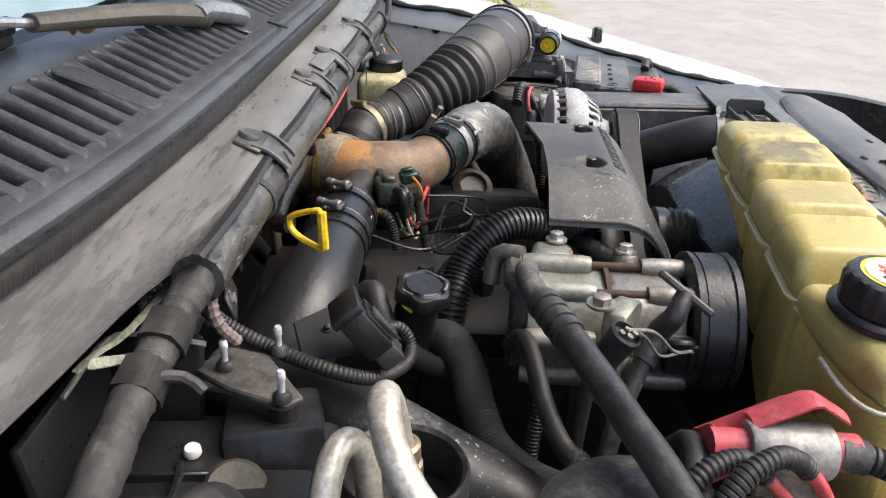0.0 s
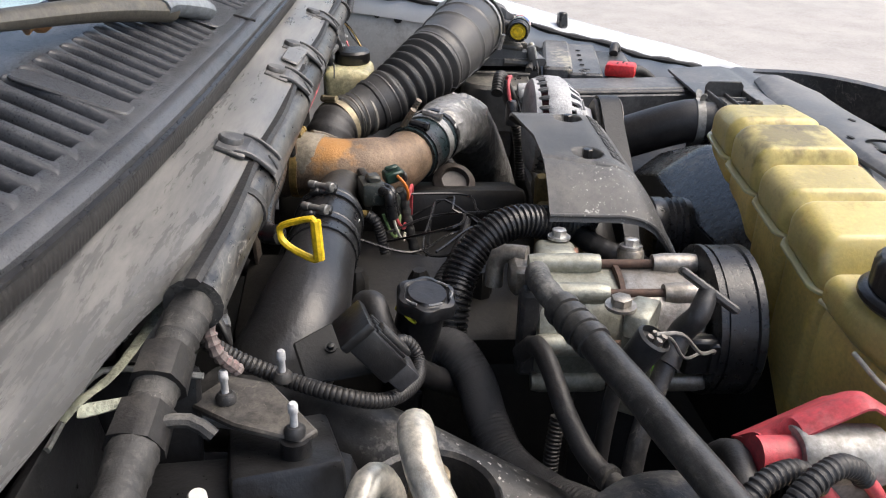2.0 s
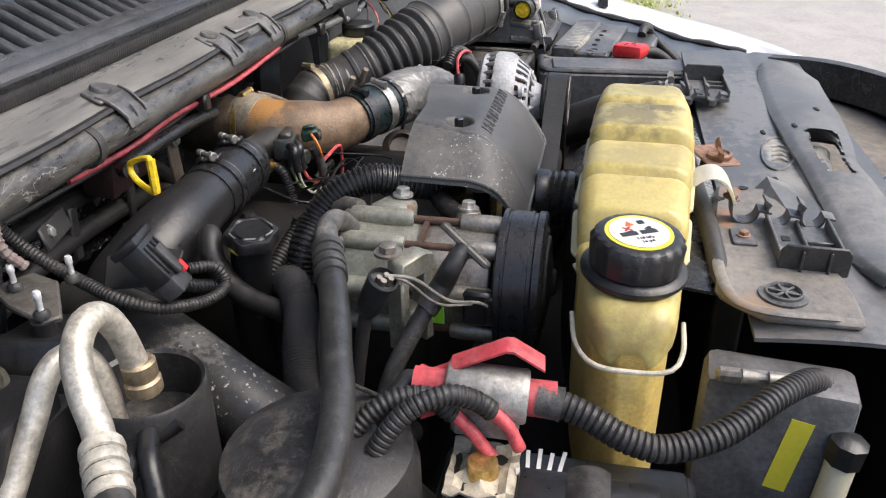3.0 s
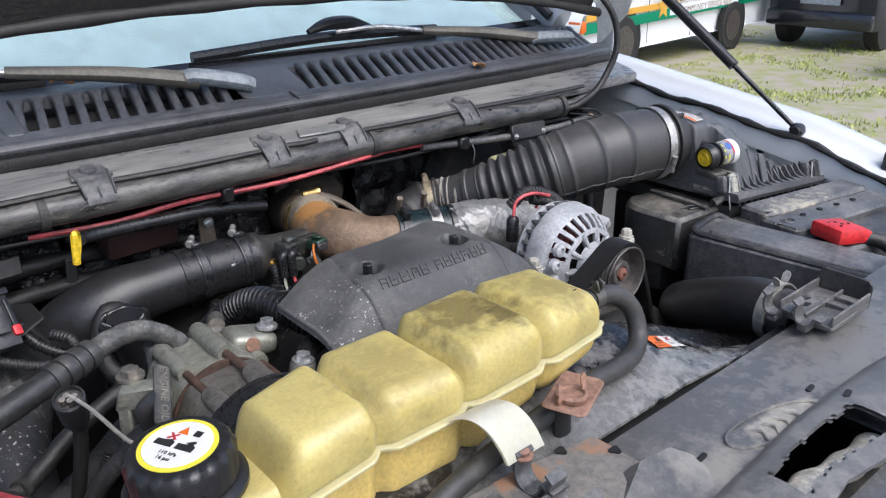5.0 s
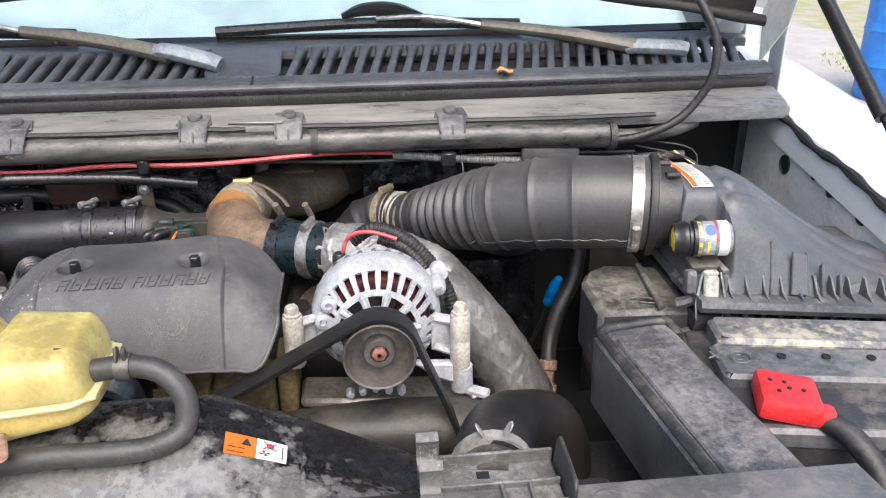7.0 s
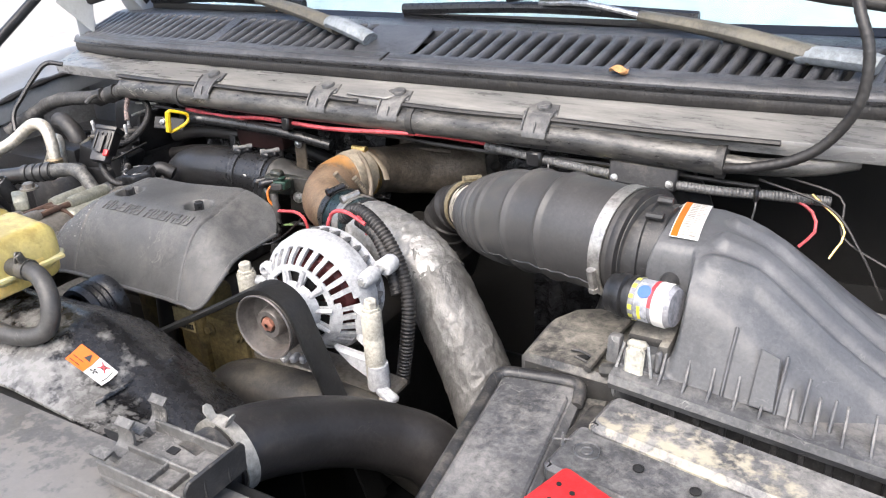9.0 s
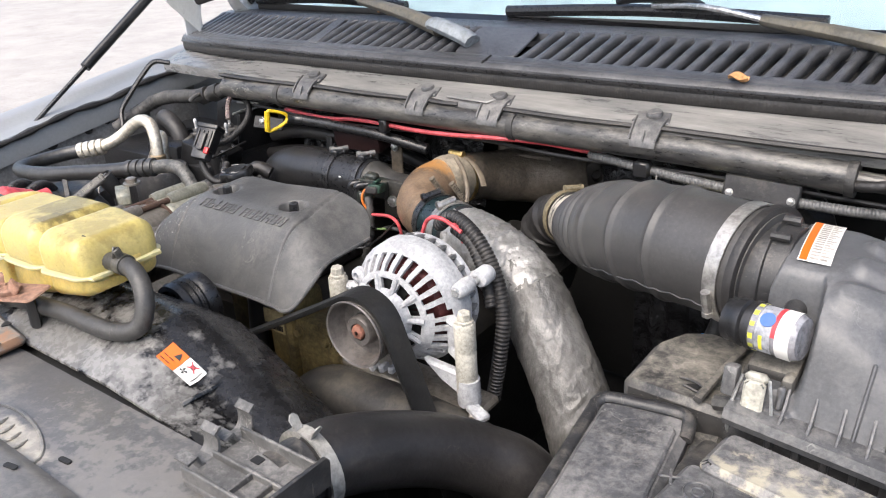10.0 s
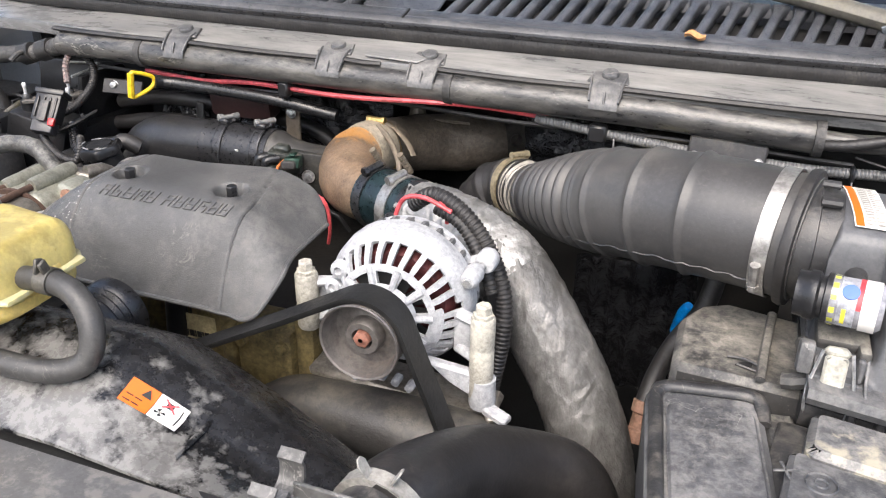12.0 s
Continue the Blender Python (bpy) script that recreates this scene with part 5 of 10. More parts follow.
# dusty inlet shoulder beside the lid
bm = BM()
slab(bm, [(-0.06, -0.05), (0.062, -0.056), (0.066, 0.06), (-0.02, 0.075), (-0.045, 0.06), (-0.06, 0.03)], (0.508, 0.508, 1.0), (1, 0, 0), (0, 1, 0.0), 0.086, 0.006)
inlet = part("inlet_shoulder", bm, dusty_shelf, ab, "pale dusty inlet shoulder")
bm = BM()
sweep(bm, [(0.519, 0.455, 1.09), (0.522, 0.5, 1.0915), (0.528, 0.565, 1.091)], 0.0042, 8, 0.01, flat=(1, 0.7))
sweep(bm, [(0.492, 0.484, 1.088), (0.505, 0.482, 1.09), (0.518, 0.476, 1.089), (0.518, 0.469, 1.088), (0.5, 0.474, 1.088)], 0.0012, 6, 0.004)
sweep(bm, [(0.535, 0.455, 1.094), (0.552, 0.452, 1.1), (0.553, 0.47, 1.104), (0.55, 0.5, 1.106)], 0.007, 8, 0.008)
part("shoulder_rib", bm, dusty_shelf, inlet)
bm = BM()
slab(bm, [(-0.007, -0.0035), (0.006, -0.004), (0.007, 0.0035), (-0.002, 0.002)], (0.506, 0.478, 1.0865), (1, 0, 0), (0, 1, 0), 0.001, 0)
part("shoulder_hole", bm, bay_dark, inlet)


# warning sticker
def on_sticker(a0, b0, a1, b1, lift):
    """A patch of the sticker laid on the lid, a across and b along it."""
    bm = BM()
    q = []
    for i in range(4):
        row = []
        for j in range(6):
            a, b = a0 + (a1 - a0) * i / 3, b0 + (b1 - b0) * j / 5
            x, y = 0.5635 + a + 0.06 * b, 0.604 - b
            row.append(bm.verts.new((x, y, max(plain_lid(max(x + d_, 0.572), y + e_) for d_ in (-0.003, 0.003) for e_ in (-0.003, 0.003)) + lift)))
        q.append(row)
    for i in range(3):
        for j in range(5):
            bm.faces.new((q[i][j], q[i + 1][j], q[i + 1][j + 1], q[i][j + 1]))
    return bm


sticker = part("sticker", on_sticker(0, 0, 0.026, 0.08, 0.0014), white_ink, ab, "white warning sticker with an orange stripe")
part("stripe", on_sticker(0.001, 0.001, 0.0072, 0.079, 0.0018), orange_ink, sticker)
grey_print = surf("grey_print", (0.33, 0.31, 0.28), 0.5, bump=0)
for i in range(17):
    for a0_, a1_ in ((0.0088, 0.0158), (0.0168, 0.0246 - 0.002 * (i % 3))):
        part("print_line", on_sticker(a0_, 0.004 + 0.0044 * i, a1_, 0.0064 + 0.0044 * i, 0.0019), grey_print, sticker)

# ---- filter restriction gauge ----
gz = thing("filter_gauge", (0.565, 0.473, 1.14), "small clear air filter gauge with a yellow button", "gauge")
gx = Vector((0.98, -0.18, 0.05))
g0 = Vector((0.533, 0.479, 1.163))
bm = BM()
lathe(bm, [(0, -0.001), (0.008, -0.001), (0.009, 0.0005), (0.0135, 0.0), (0.0145, 0.002), (0.0145, 0.007)], g0, gx, 24)
part("button", bm, yellow_plastic, gz, "dirty yellow reset button")
bm = BM()
lathe(bm, [(0.015, 0.004), (0.0155, -0.001), (0.0175, -0.001), (0.018, 0.006), (0.0195, 0.008), (0.0195, 0.014), (0.017, 0.016), (0.017, 0.019), (0.0205, 0.02), (0.0205, 0.024)], g0, gx, 28, wobble=lambda i, h: 1 + 0.03 * (i % 2) * (h < 0.015))
part("collar", bm, plastic_clean, gz)
bm = BM()
lathe(bm, [(0.0195, 0.023), (0.0195, 0.058), (0.017, 0.0615), (0, 0.0615)], g0, gx, 28)
gbody = part("body", bm, surf("dirty_clear_shell", (0.2, 0.2, 0.215), 0.16, dust=(0.12, 0.11, 0.1), amount=0.35, scale=50, coat=0.7, top=0.0), gz)
gd = gx.normalized()
fx_ = Vector((-0.05, -0.8, 0.5))
fx_ = (fx_ - gd * fx_.dot(gd)).normalized()
fy_ = gd.cross(fx_)


def gauge_patch(h0, h1, a0, a1, r, material, nm):
    bm = BM()
    rows = []
    for k in range(13):
        a = radians(a0 + (a1 - a0) * k / 12)
        d = fx_ * math.cos(a) + fy_ * math.sin(a)
        rows.append([bm.verts.new(g0 + gd * h + d * r) for h in (h0, h1)])
    for p, q in zip(rows, rows[1:]):
        bm.faces.new((p[0], p[1], q[1], q[0]))
    return part(nm, bm, material, gbody)


gauge_patch(0.0245, 0.0285, -180, 180, 0.0199, surf("dirty_lime_ring", (0.42, 0.42, 0.05), 0.4, dust=DUST, amount=0.3), "colour_band")
gauge_patch(0.0300, 0.0425, -70, 75, 0.0198, surf("grimy_clear_label", (0.3, 0.31, 0.34), 0.3, dust=(0.16, 0.15, 0.14), amount=0.4, scale=60, bump=0, coat=0.5), "paper_label")
gauge_patch(0.0335, 0.0365, 22, 62, 0.02, yellow_ink, "yellow_bar")
gauge_patch(0.0425, 0.0462, -75, 20, 0.02, red_ink, "red_bar")
gauge_patch(0.0462, 0.0575, -80, 85, 0.02, white_ink, "white_band")
bm = BM()
lathe(bm, [(0.0062, 0), (0.0062, 0.001), (0, 0.0014)], g0 + gd * 0.0375 + fx_.lerp(-fy_, 0.25).normalized() * 0.0193, fx_.lerp(-fy_, 0.25), 20)
part("round_mark", bm, blue_ink, gbody)
bm = BM()
lathe(bm, [(0.009, 0.0), (0.009, 0.045)], g0 + gx * 0.044, (0, 1, 0.1), 14)
part("stem", bm, plastic, gz)

# ---- brake reservoir behind the hose ----
br = thing("brake_reservoir", (0.43, 0.78, 1.05), "yellowed brake fluid reservoir with a black cap", "reservoir")
bm = BM()
box(bm, (0.43, 0.775, 1.09), (0.1, 0.08, 0.075), 0.014, seg=3)
part("tank", bm, surf("pale_reservoir", (0.5, 0.46, 0.28), 0.4, dust=DUST, amount=0.35, sss=0.2), br)
bm = BM()
lathe(bm, [(0.028, 0), (0.03, 0.003), (0.03, 0.018), (0.026, 0.022), (0, 0.022)], (0.445, 0.77, 1.127), (0, 0, 1), 24)
part("cap", bm, plastic_clean, br)
bm = BM()
lathe(bm, [(0.1, 0), (0.105, 0.02), (0.09, 0.05), (0.02, 0.06)], (0.43, 0.94, 1.05), (0, -1, 0), 28)
part("booster", bm, plastic, br)
bm = BM()
for dz in (0.0, -0.02):
    sweep(bm, [(0.40, 0.75, 1.09 + dz), (0.34, 0.74, 1.08 + dz), (0.30, 0.78, 1.07 + dz)], 0.005, 8, 0.02)
part("pipe", bm, rust, br)

# ---- crinkled film on the firewall ----
bm = BM()
sheet(bm, 26, 18, lambda a, b: (0.19 + 0.17 * a, 0.94 + 0.018 * noise.noise(Vector((a * 7, b * 6, 1))), 1.02 + 0.16 * b), (0, 0.003, 0))
solo("heat_film", bm, film_mat, "crinkled shiny black film on the firewall", "film")
bm = BM()
sheet(bm, 30, 22, lambda a, b: (-0.4 + 0.09 * a, 0.885 + 0.012 * noise.noise(Vector((a * 5, b * 4, 4))) + 0.006 * noise.noise(Vector((a * 17, b * 13, 9))), 1.08 + 0.07 * b), (0, 0.003, 0))
solo("foil_shield", bm, film_mat, "crumpled shiny dark foil shield behind the dipstick", "film")

bm = BM()
sheet(bm, 34, 24, lambda a, b: (-0.3 + 0.3 * a, 0.9 + 0.014 * noise.noise(Vector((a * 9, b * 5, 3))) + 0.006 * noise.noise(Vector((a * 23, b * 14, 6))), 1.02 + 0.15 * b), (0, 0.003, 0))
solo("heat_film", bm, film_mat, "crinkled shiny black film hanging on the firewall", "film")
hh = thing("heater_hose", (-0.3, 0.86, 1.0), "pair of dull black heater hoses along the firewall", "hose")
for dz, dy in ((0.0, 0.0), (0.032, 0.014)):
    bm = BM()
    sweep(bm, [(-0.47, 0.86 + dy, 1.06 + dz), (-0.38, 0.865 + dy, 1.075 + dz), (-0.25, 0.872 + dy, 1.07 + dz), (-0.12, 0.875 + dy, 1.05 + dz), (-0.06, 0.87 + dy, 1.0 + dz)], 0.0115, 12, 0.012)
    part("hose", bm, rubber, hh)
for x in (-0.31, -0.2):
    bm = BM()
    box(bm, (x, 0.862, 1.083), (0.014, 0.006, 0.06), 0.002, (0, 6, 0))
    part("clip", bm, plastic, hh)
bk = thing("firewall_bracket", (-0.13, 0.83, 1.05), "dirty sheet-metal bracket standing before the firewall", "bracket")
bm = BM()
slab(bm, [(-0.012, -0.05), (0.012, -0.05), (0.01, 0.05), (-0.004, 0.055), (-0.012, 0.04)], (-0.13, 0.84, 1.09), (1, 0, 0.05), (0, 0.05, 1), 0.004, 0.001)
part("plate", bm, turbo_cast, bk)
bolt(bk, (-0.13, 0.834, 1.125), (0, -1, 0), 0.005, 0.005)
bm = BM()
box(bm, (-0.22, 0.855, 1.13), (0.1, 0.04, 0.05), 0.008, (8, 0, 4), 2)
solo("relay_cover", bm, surf("dull_maroon_plastic", (0.035, 0.016, 0.015), 0.5, dust=DUST, amount=0.3), "dull dark maroon plastic cover on the firewall", "cover")

# ---- intake tube on the passenger side ----
pt = thing("intake_tube", (-0.22, 0.74, 1.0), "black intake tube with a clamped rubber joint", "intake pipe")
bm = BM()
sweep(bm, [(-0.2, 0.757, 1.091, 0.034), (-0.245, 0.758, 1.089, 0.0355), (-0.285, 0.762, 1.083, 0.04), (-0.325, 0.77, 1.065, 0.044), (-0.35, 0.787, 1.03, 0.047), (-0.36, 0.8, 0.94, 0.047)], n=24, step=0.008)
part("elbow", bm, surf("satin_black_tube", (0.018, 0.018, 0.019), 0.34, dust=(0.13, 0.115, 0.095), amount=0.25, scale=14), pt)
bm = BM()
sweep(bm, [(-0.215, 0.757, 1.091), (-0.112, 0.757, 1.09)], 0.0355, 24, 0.004, shape=lambda d_, r: r * (1 + (0.012 if d_ < 0.006 or d_ > 0.097 else 0)))
part("sleeve", bm, rubber_gloss, pt)
for x in (-0.186, -0.128):
    bm = BM()
    lathe(bm, [(0.0358, -0.0075), (0.0372, -0.0075), (0.0374, -0.005), (0.0366, -0.004), (0.0366, 0.004), (0.0374, 0.005), (0.0372, 0.0075), (0.0358, 0.0075)], (x, 0.757, 1.091), (1, 0, 0), 36, ring=True)
    band = part("band_clamp", bm, surf("dark_band", (0.045, 0.045, 0.047), 0.3, 0.6, dust=(0.3, 0.29, 0.27), amount=0.2, scale=60), pt, "dark steel band clamp")
    bm = BM()
    box(bm, (x, 0.77, 1.1265), (0.015, 0.012, 0.008), 0.002, (-25, 0, 0))
    box(bm, (x, 0.75, 1.1305), (0.015, 0.007, 0.008), 0.002)
    part("band_ear", bm, plastic_clean, band)
    bm = BM()
    d_ = Vector((-0.5, -0.86, 0.05)).normalized()
    c_ = Vector((x + 0.006, 0.776, 1.1325))
    lathe(bm, [(0, 0), (0.0042, 0.0), (0.0042, 0.008), (0.0034, 0.0085), (0.0034, 0.022), (0.0054, 0.023), (0.0054, 0.029), (0.0042, 0.03), (0, 0.03)], c_, d_, 12)
    part("tightening_bolt", bm, surf("dull_bolt", (0.2, 0.195, 0.185), 0.45, 0.5, dust=DUST, amount=0.3), band)
for i in range(5):
    bm = BM()
    box(bm, (-0.152 + 0.0012 * (i % 2), 0.7235 + 0.0012 * i, 1.102 - 0.006 * i), (0.005, 0.001, 0.004), 0, (20, 0, 0))
    part("print_mark", bm, white_ink, pt)

# ---- lower boost pipe ----
lp = thing("boost_pipe", (-0.45, 0.62, 0.9), "thick black boost pipe with a scraped dusty skin", "pipe")
bm = BM()
sweep(bm, [(-0.37, 0.83, 1.03), (-0.405, 0.75, 1.04), (-0.43, 0.69, 1.032), (-0.455, 0.63, 1.015), (-0.465, 0.57, 0.985), (-0.47, 0.5, 0.94), (-0.47, 0.44, 0.88)], 0.0355, 24, 0.008)
scraped = surf("scraped_black_pipe", (0.026, 0.026, 0.026), 0.4, dust=(0.3, 0.28, 0.26), amount=0.16, scale=26, fine=140, bump=0.2)
stain(scraped, (-0.45, 0.62, 1.045), (0.06, 0.07, 0.06), (0.5, 0.48, 0.45), 0.8, 190, specks=True)
stain(scraped, (-0.44, 0.66, 1.06), (0.035, 0.03, 0.03), (0.25, 0.24, 0.22), 0.3, 160, 1.4, 2.6)
part("pipe", bm, scraped, lp)
bm = BM()
lathe(bm, [(0.037, -0.01), (0.039, -0.006), (0.039, 0.006), (0.037, 0.01)], (-0.468, 0.545, 0.968), (0, -0.85, -0.5), 24)
part("cuff", bm, rubber, lp)

# ---- sensor cluster in front of the elbow ----
sc = thing("boost_sensor", (-0.06, 0.68, 1.08), "black boost sensor block with green connectors and loose wires", "sensor")
bm = BM()
box(bm, (-0.04, 0.724, 1.086), (0.036, 0.01, 0.058), 0.003, (0, 4, 14), 2)
part("mount_plate", bm, surf("sooty_plate", (0.02, 0.02, 0.018), 0.5, dust=DUST, amount=0.3, scale=50), sc)
bolt(sc, (-0.041, 0.7175, 1.084), (0.2, -1, 0.1), 0.0058, 0.005)
bm = BM()
box(bm, (-0.07, 0.714, 1.104), (0.046, 0.026, 0.026), 0.004, (0, 6, 12), 2)
box(bm, (-0.074, 0.712, 1.12), (0.02, 0.016, 0.01), 0.003, (0, 6, 12))
lathe(bm, [(0.0085, 0), (0.01, 0.003), (0.01, 0.018), (0.0075, 0.021)], (-0.072, 0.703, 1.092), (-0.3, -0.85, 0.1), 14)
part("body", bm, surf("dark_green_module", (0.016, 0.02, 0.017), 0.45, dust=DUST, amount=0.4, scale=50), sc)
for k, (c_, s_) in enumerate((((-0.046, 0.69, 1.113), (0.02, 0.022, 0.013)), ((-0.046, 0.678, 1.113), (0.019, 0.006, 0.011)), ((-0.046, 0.692, 1.1225), (0.008, 0.016, 0.004)))):
    bm = BM()
    box(bm, c_, s_, 0.002, (-10, 0, 18))
    part("green_connector", bm, green_plastic if k != 1 else rubber, sc)
for x, y, z in ((-0.099, 0.692, 1.108), (-0.087, 0.69, 1.107)):
    bm = BM()
    sweep(bm, [(x + 0.014, y + 0.012, z + 0.003), (x + 0.003, y + 0.002, z + 0.002), (x, y, z - 0.004), (x, y - 0.003, z - 0.026)], 0.0058, 10, 0.002)
    part("boot", bm, rubber_gloss, sc)
for mt, r, pts in ((red_wire, 0.0022, [(-0.087, 0.688, 1.082), (-0.085, 0.682, 1.068), (-0.073, 0.677, 1.058), (-0.055, 0.676, 1.056), (-0.05, 0.676, 1.05)]),
                   (red_wire, 0.0024, [(-0.047, 0.676, 1.076), (-0.03, 0.672, 1.08), (-0.008, 0.669, 1.083), (0.006, 0.668, 1.078), (0.012, 0.669, 1.062), (0.012, 0.67, 1.035), (0.006, 0.675, 1.015)]),
                   (surf("orange_wire", (0.5, 0.14, 0.02), 0.45), 0.0018, [(-0.055, 0.685, 1.116), (-0.061, 0.676, 1.108), (-0.06, 0.672, 1.095), (-0.053, 0.674, 1.083)]),
                   (surf("pale_wire", (0.45, 0.43, 0.36), 0.45), 0.0018, [(-0.099, 0.689, 1.083), (-0.1, 0.684, 1.066), (-0.085, 0.678, 1.048), (-0.06, 0.676, 1.045)]),
                   (surf("pale_green_wire", (0.2, 0.3, 0.12), 0.45), 0.0018, [(-0.095, 0.7, 1.085), (-0.092, 0.69, 1.058), (-0.065, 0.684, 1.048), (-0.02, 0.683, 1.056), (0.002, 0.69, 1.052)]),
                   (rubber, 0.003, [(-0.04, 0.69, 1.05), (-0.015, 0.68, 1.06), (0.015, 0.685, 1.052), (0.03, 0.69, 1.03)])):
    bm = BM()
    sweep(bm, pts, r, 6, 0.006)
    part("wire", bm, mt, sc)
bm = BM()
sweep(bm, [(-0.058, 0.682, 1.1), (-0.052, 0.677, 1.08), (-0.05, 0.672, 1.05), (-0.055, 0.662, 1.01)], 0.006, 10, 0.003, shape=lambda d_, r: r * (1.1 if (d_ / 0.012) % 1 > 0.4 else 0.95))
part("taped_loom", bm, tape_mat, sc)
bm = BM()
lathe(bm, [(0.006, -0.006), (0.0085, -0.004), (0.0085, 0.008), (0.006, 0.0085)], (-0.094, 0.733, 1.085), (-0.25, -0.95, 0.1), 6)
lathe(bm, [(0.005, 0.0085), (0.0045, 0.017)], (-0.094, 0.733, 1.085), (-0.25, -0.95, 0.1), 12)
part("brass_fitting", bm, brass, sc)
bm = BM()
conduit(bm, [(-0.098, 0.718, 1.086), (-0.1, 0.708, 1.078), (-0.102, 0.7, 1.05), (-0.11, 0.695, 1.02)], 0.0065, 10, 0.0035)
part("lead", bm, rubber, sc)
bm = BM()
conduit(bm, [(-0.02, 0.6, 1.05), (-0.1, 0.61, 1.06), (-0.16, 0.63, 1.05), (-0.19, 0.65, 1.03)], 0.006, 10, 0.0035)
part("lead", bm, rubber, sc)

# ---- dipstick with yellow handle ----
ds = thing("transmission_dipstick", (-0.32, 0.76, 1.14), "yellow loop handle of a dipstick on a black tube", "dipstick")
bm = BM()
dc, du, dw = Vector((-0.3295, 0.744, 1.1665)), Vector((0.38, 0.92, 0.0)).normalized(), Vector((0.1, 0.06, 0.99)).normalized()
loop = [(0.001, -0.0165), (0.0, 0.0), (0.001, 0.0165), (0.005, 0.0175), (0.02, 0.0125), (0.032, 0.007), (0.0355, 0.001), (0.033, -0.006), (0.024, -0.012), (0.006, -0.0175), (0.001, -0.0165)]
sweep(bm, [tuple(dc + du * a + dw * b) for a, b in loop], 0.0028, 8, 0.003, flat=(1.2, 1.0))
sweep(bm, [tuple(dc + dw * 0.017), tuple(dc), tuple(dc - dw * 0.017)], 0.0046, 8, 0.004, flat=(1.0, 1.0))
part("handle", bm, yellow_plastic, ds)
bm = BM()
sweep(bm, [(-0.316, 0.776, 1.165), (-0.305, 0.79, 1.162), (-0.24, 0.8, 1.158), (-0.14, 0.805, 1.152), (-0.05, 0.82, 1.135)], 0.0085, 10, 0.015)
part("tube", bm, rubber_gloss, ds)

# ---- oil filler ----
of = thing("oil_filler", (-0.32, 0.65, 1.0), "black ribbed oil filler cap on its neck", "filler cap")
oax = Vector((-0.12, -0.12, 1)).normalized()
bm = BM()
lathe(bm, [(0.023, 0), (0.026, 0.002), (0.0265, 0.010), (0.0245, 0.0135), (0.0205, 0.0145), (0.0185, 0.0125), (0.0175, 0.013), (0.0165, 0.0155), (0.004, 0.016), (0, 0.0155)], (-0.317, 0.656, 1.097), oax, 48,
      wobble=lambda i, h: 1 + (0.07 * math.cos(i * 6 * 2 * math.pi / 48) if h < 0.0148 else 0))
cap = part("cap", bm, plastic_clean, of)
# thin paler arcs along the cap's lobes
bm = BM()
for a0 in range(0, 360, 60):
    pts = [(-0.319 + 0.0215 * math.cos(radians(a0 + k)), 0.6545 + 0.0215 * math.sin(radians(a0 + k)), 1.1115) for k in (4, 20, 36)]
    sweep(bm, pts, 0.0011, 6, 0.004)
part("pale_edge_line", bm, surf("pale_cap_plastic", (0.2, 0.2, 0.2), 0.4), cap)
bm = BM()
sweep(bm, [(-0.316, 0.657, 1.099), (-0.308, 0.665, 1.06), (-0.296, 0.676, 1.0), (-0.28, 0.68, 0.93)], 0.021, 18, 0.02)
part("neck", bm, plastic_clean, of)
bm = BM()
sweep(bm, [(-0.322, 0.68, 1.098), (-0.33, 0.675, 1.1), (-0.335, 0.668, 1.095), (-0.33, 0.662, 1.088)], 0.0025, 6, 0.004)
part("yellow_tie", bm, yellow_ink, of)

# ---- connector with red lock on its bracket ----
cn = thing("wiring_connector", (-0.437, 0.68, 1.07), "black wiring connector with a red lock on a bracket", "connector")
CR = (-38, 6, 14)
CM = Euler([radians(a) for a in CR]).to_matrix()
CO = Vector((-0.434, 0.69, 1.128))


def conn(name, c, size, mt, owner, bev=0.002):
    bm = BM()
    box(bm, CO + CM @ Vector(c), size, bev, CR, 2)
    return part(name, bm, mt, owner)


shell_ = conn("shell", (0, 0, 0.008), (0.036, 0.022, 0.042), plastic_clean, cn)
conn("collar", (0, 0, 0.03), (0.042, 0.027, 0.008), plastic_clean, shell_)
conn("plug_half", (0, -0.001, -0.02), (0.03, 0.019, 0.018), surf("grey_plug_half", (0.04, 0.04, 0.043), 0.4, dust=DUST, amount=0.3), cn)
for dx in (-0.0125, -0.004, 0.0045, 0.013):
    conn("grip_rib", (dx, -0.0118, 0.006), (0.003, 0.003, 0.03), plastic_clean, shell_, 0.0008)
conn("latch_tab", (0.0, -0.0145, 0.0), (0.012, 0.004, 0.03), plastic, shell_, 0.001)
conn("red_lock", (0.0135, -0.011, -0.014), (0.009, 0.006, 0.011), red_plastic, cn, 0.0015)
bm = BM()
slab(bm, [(-0.03, -0.022), (0.03, -0.026), (0.038, 0.012), (0.0, 0.026), (-0.032, 0.016)], (-0.41, 0.722, 1.112), (0.35, -0.93, 0.05), (0.85, 0.3, 0.42), 0.003)
part("bracket", bm, bay_dark, cn)
bolt(cn, (-0.41, 0.728, 1.116), (-0.35, -0.1, 0.9), 0.003, 0.004, black_ink)
wl = thing("wire_conduit", (-0.4, 0.72, 1.0), "corrugated wire conduit looping round the bracket", "conduit")
bm = BM()
conduit(bm, [(-0.47, 0.812, 1.185), (-0.456, 0.812, 1.16), (-0.45, 0.791, 1.136), (-0.452, 0.752, 1.117), (-0.462, 0.712, 1.11), (-0.446, 0.685, 1.095), (-0.405, 0.665, 1.08), (-0.372, 0.662, 1.078), (-0.37, 0.672, 1.095), (-0.385, 0.69, 1.1)], 0.006, 12, 0.0038)
part("conduit", bm, rubber, wl)
bm = BM()
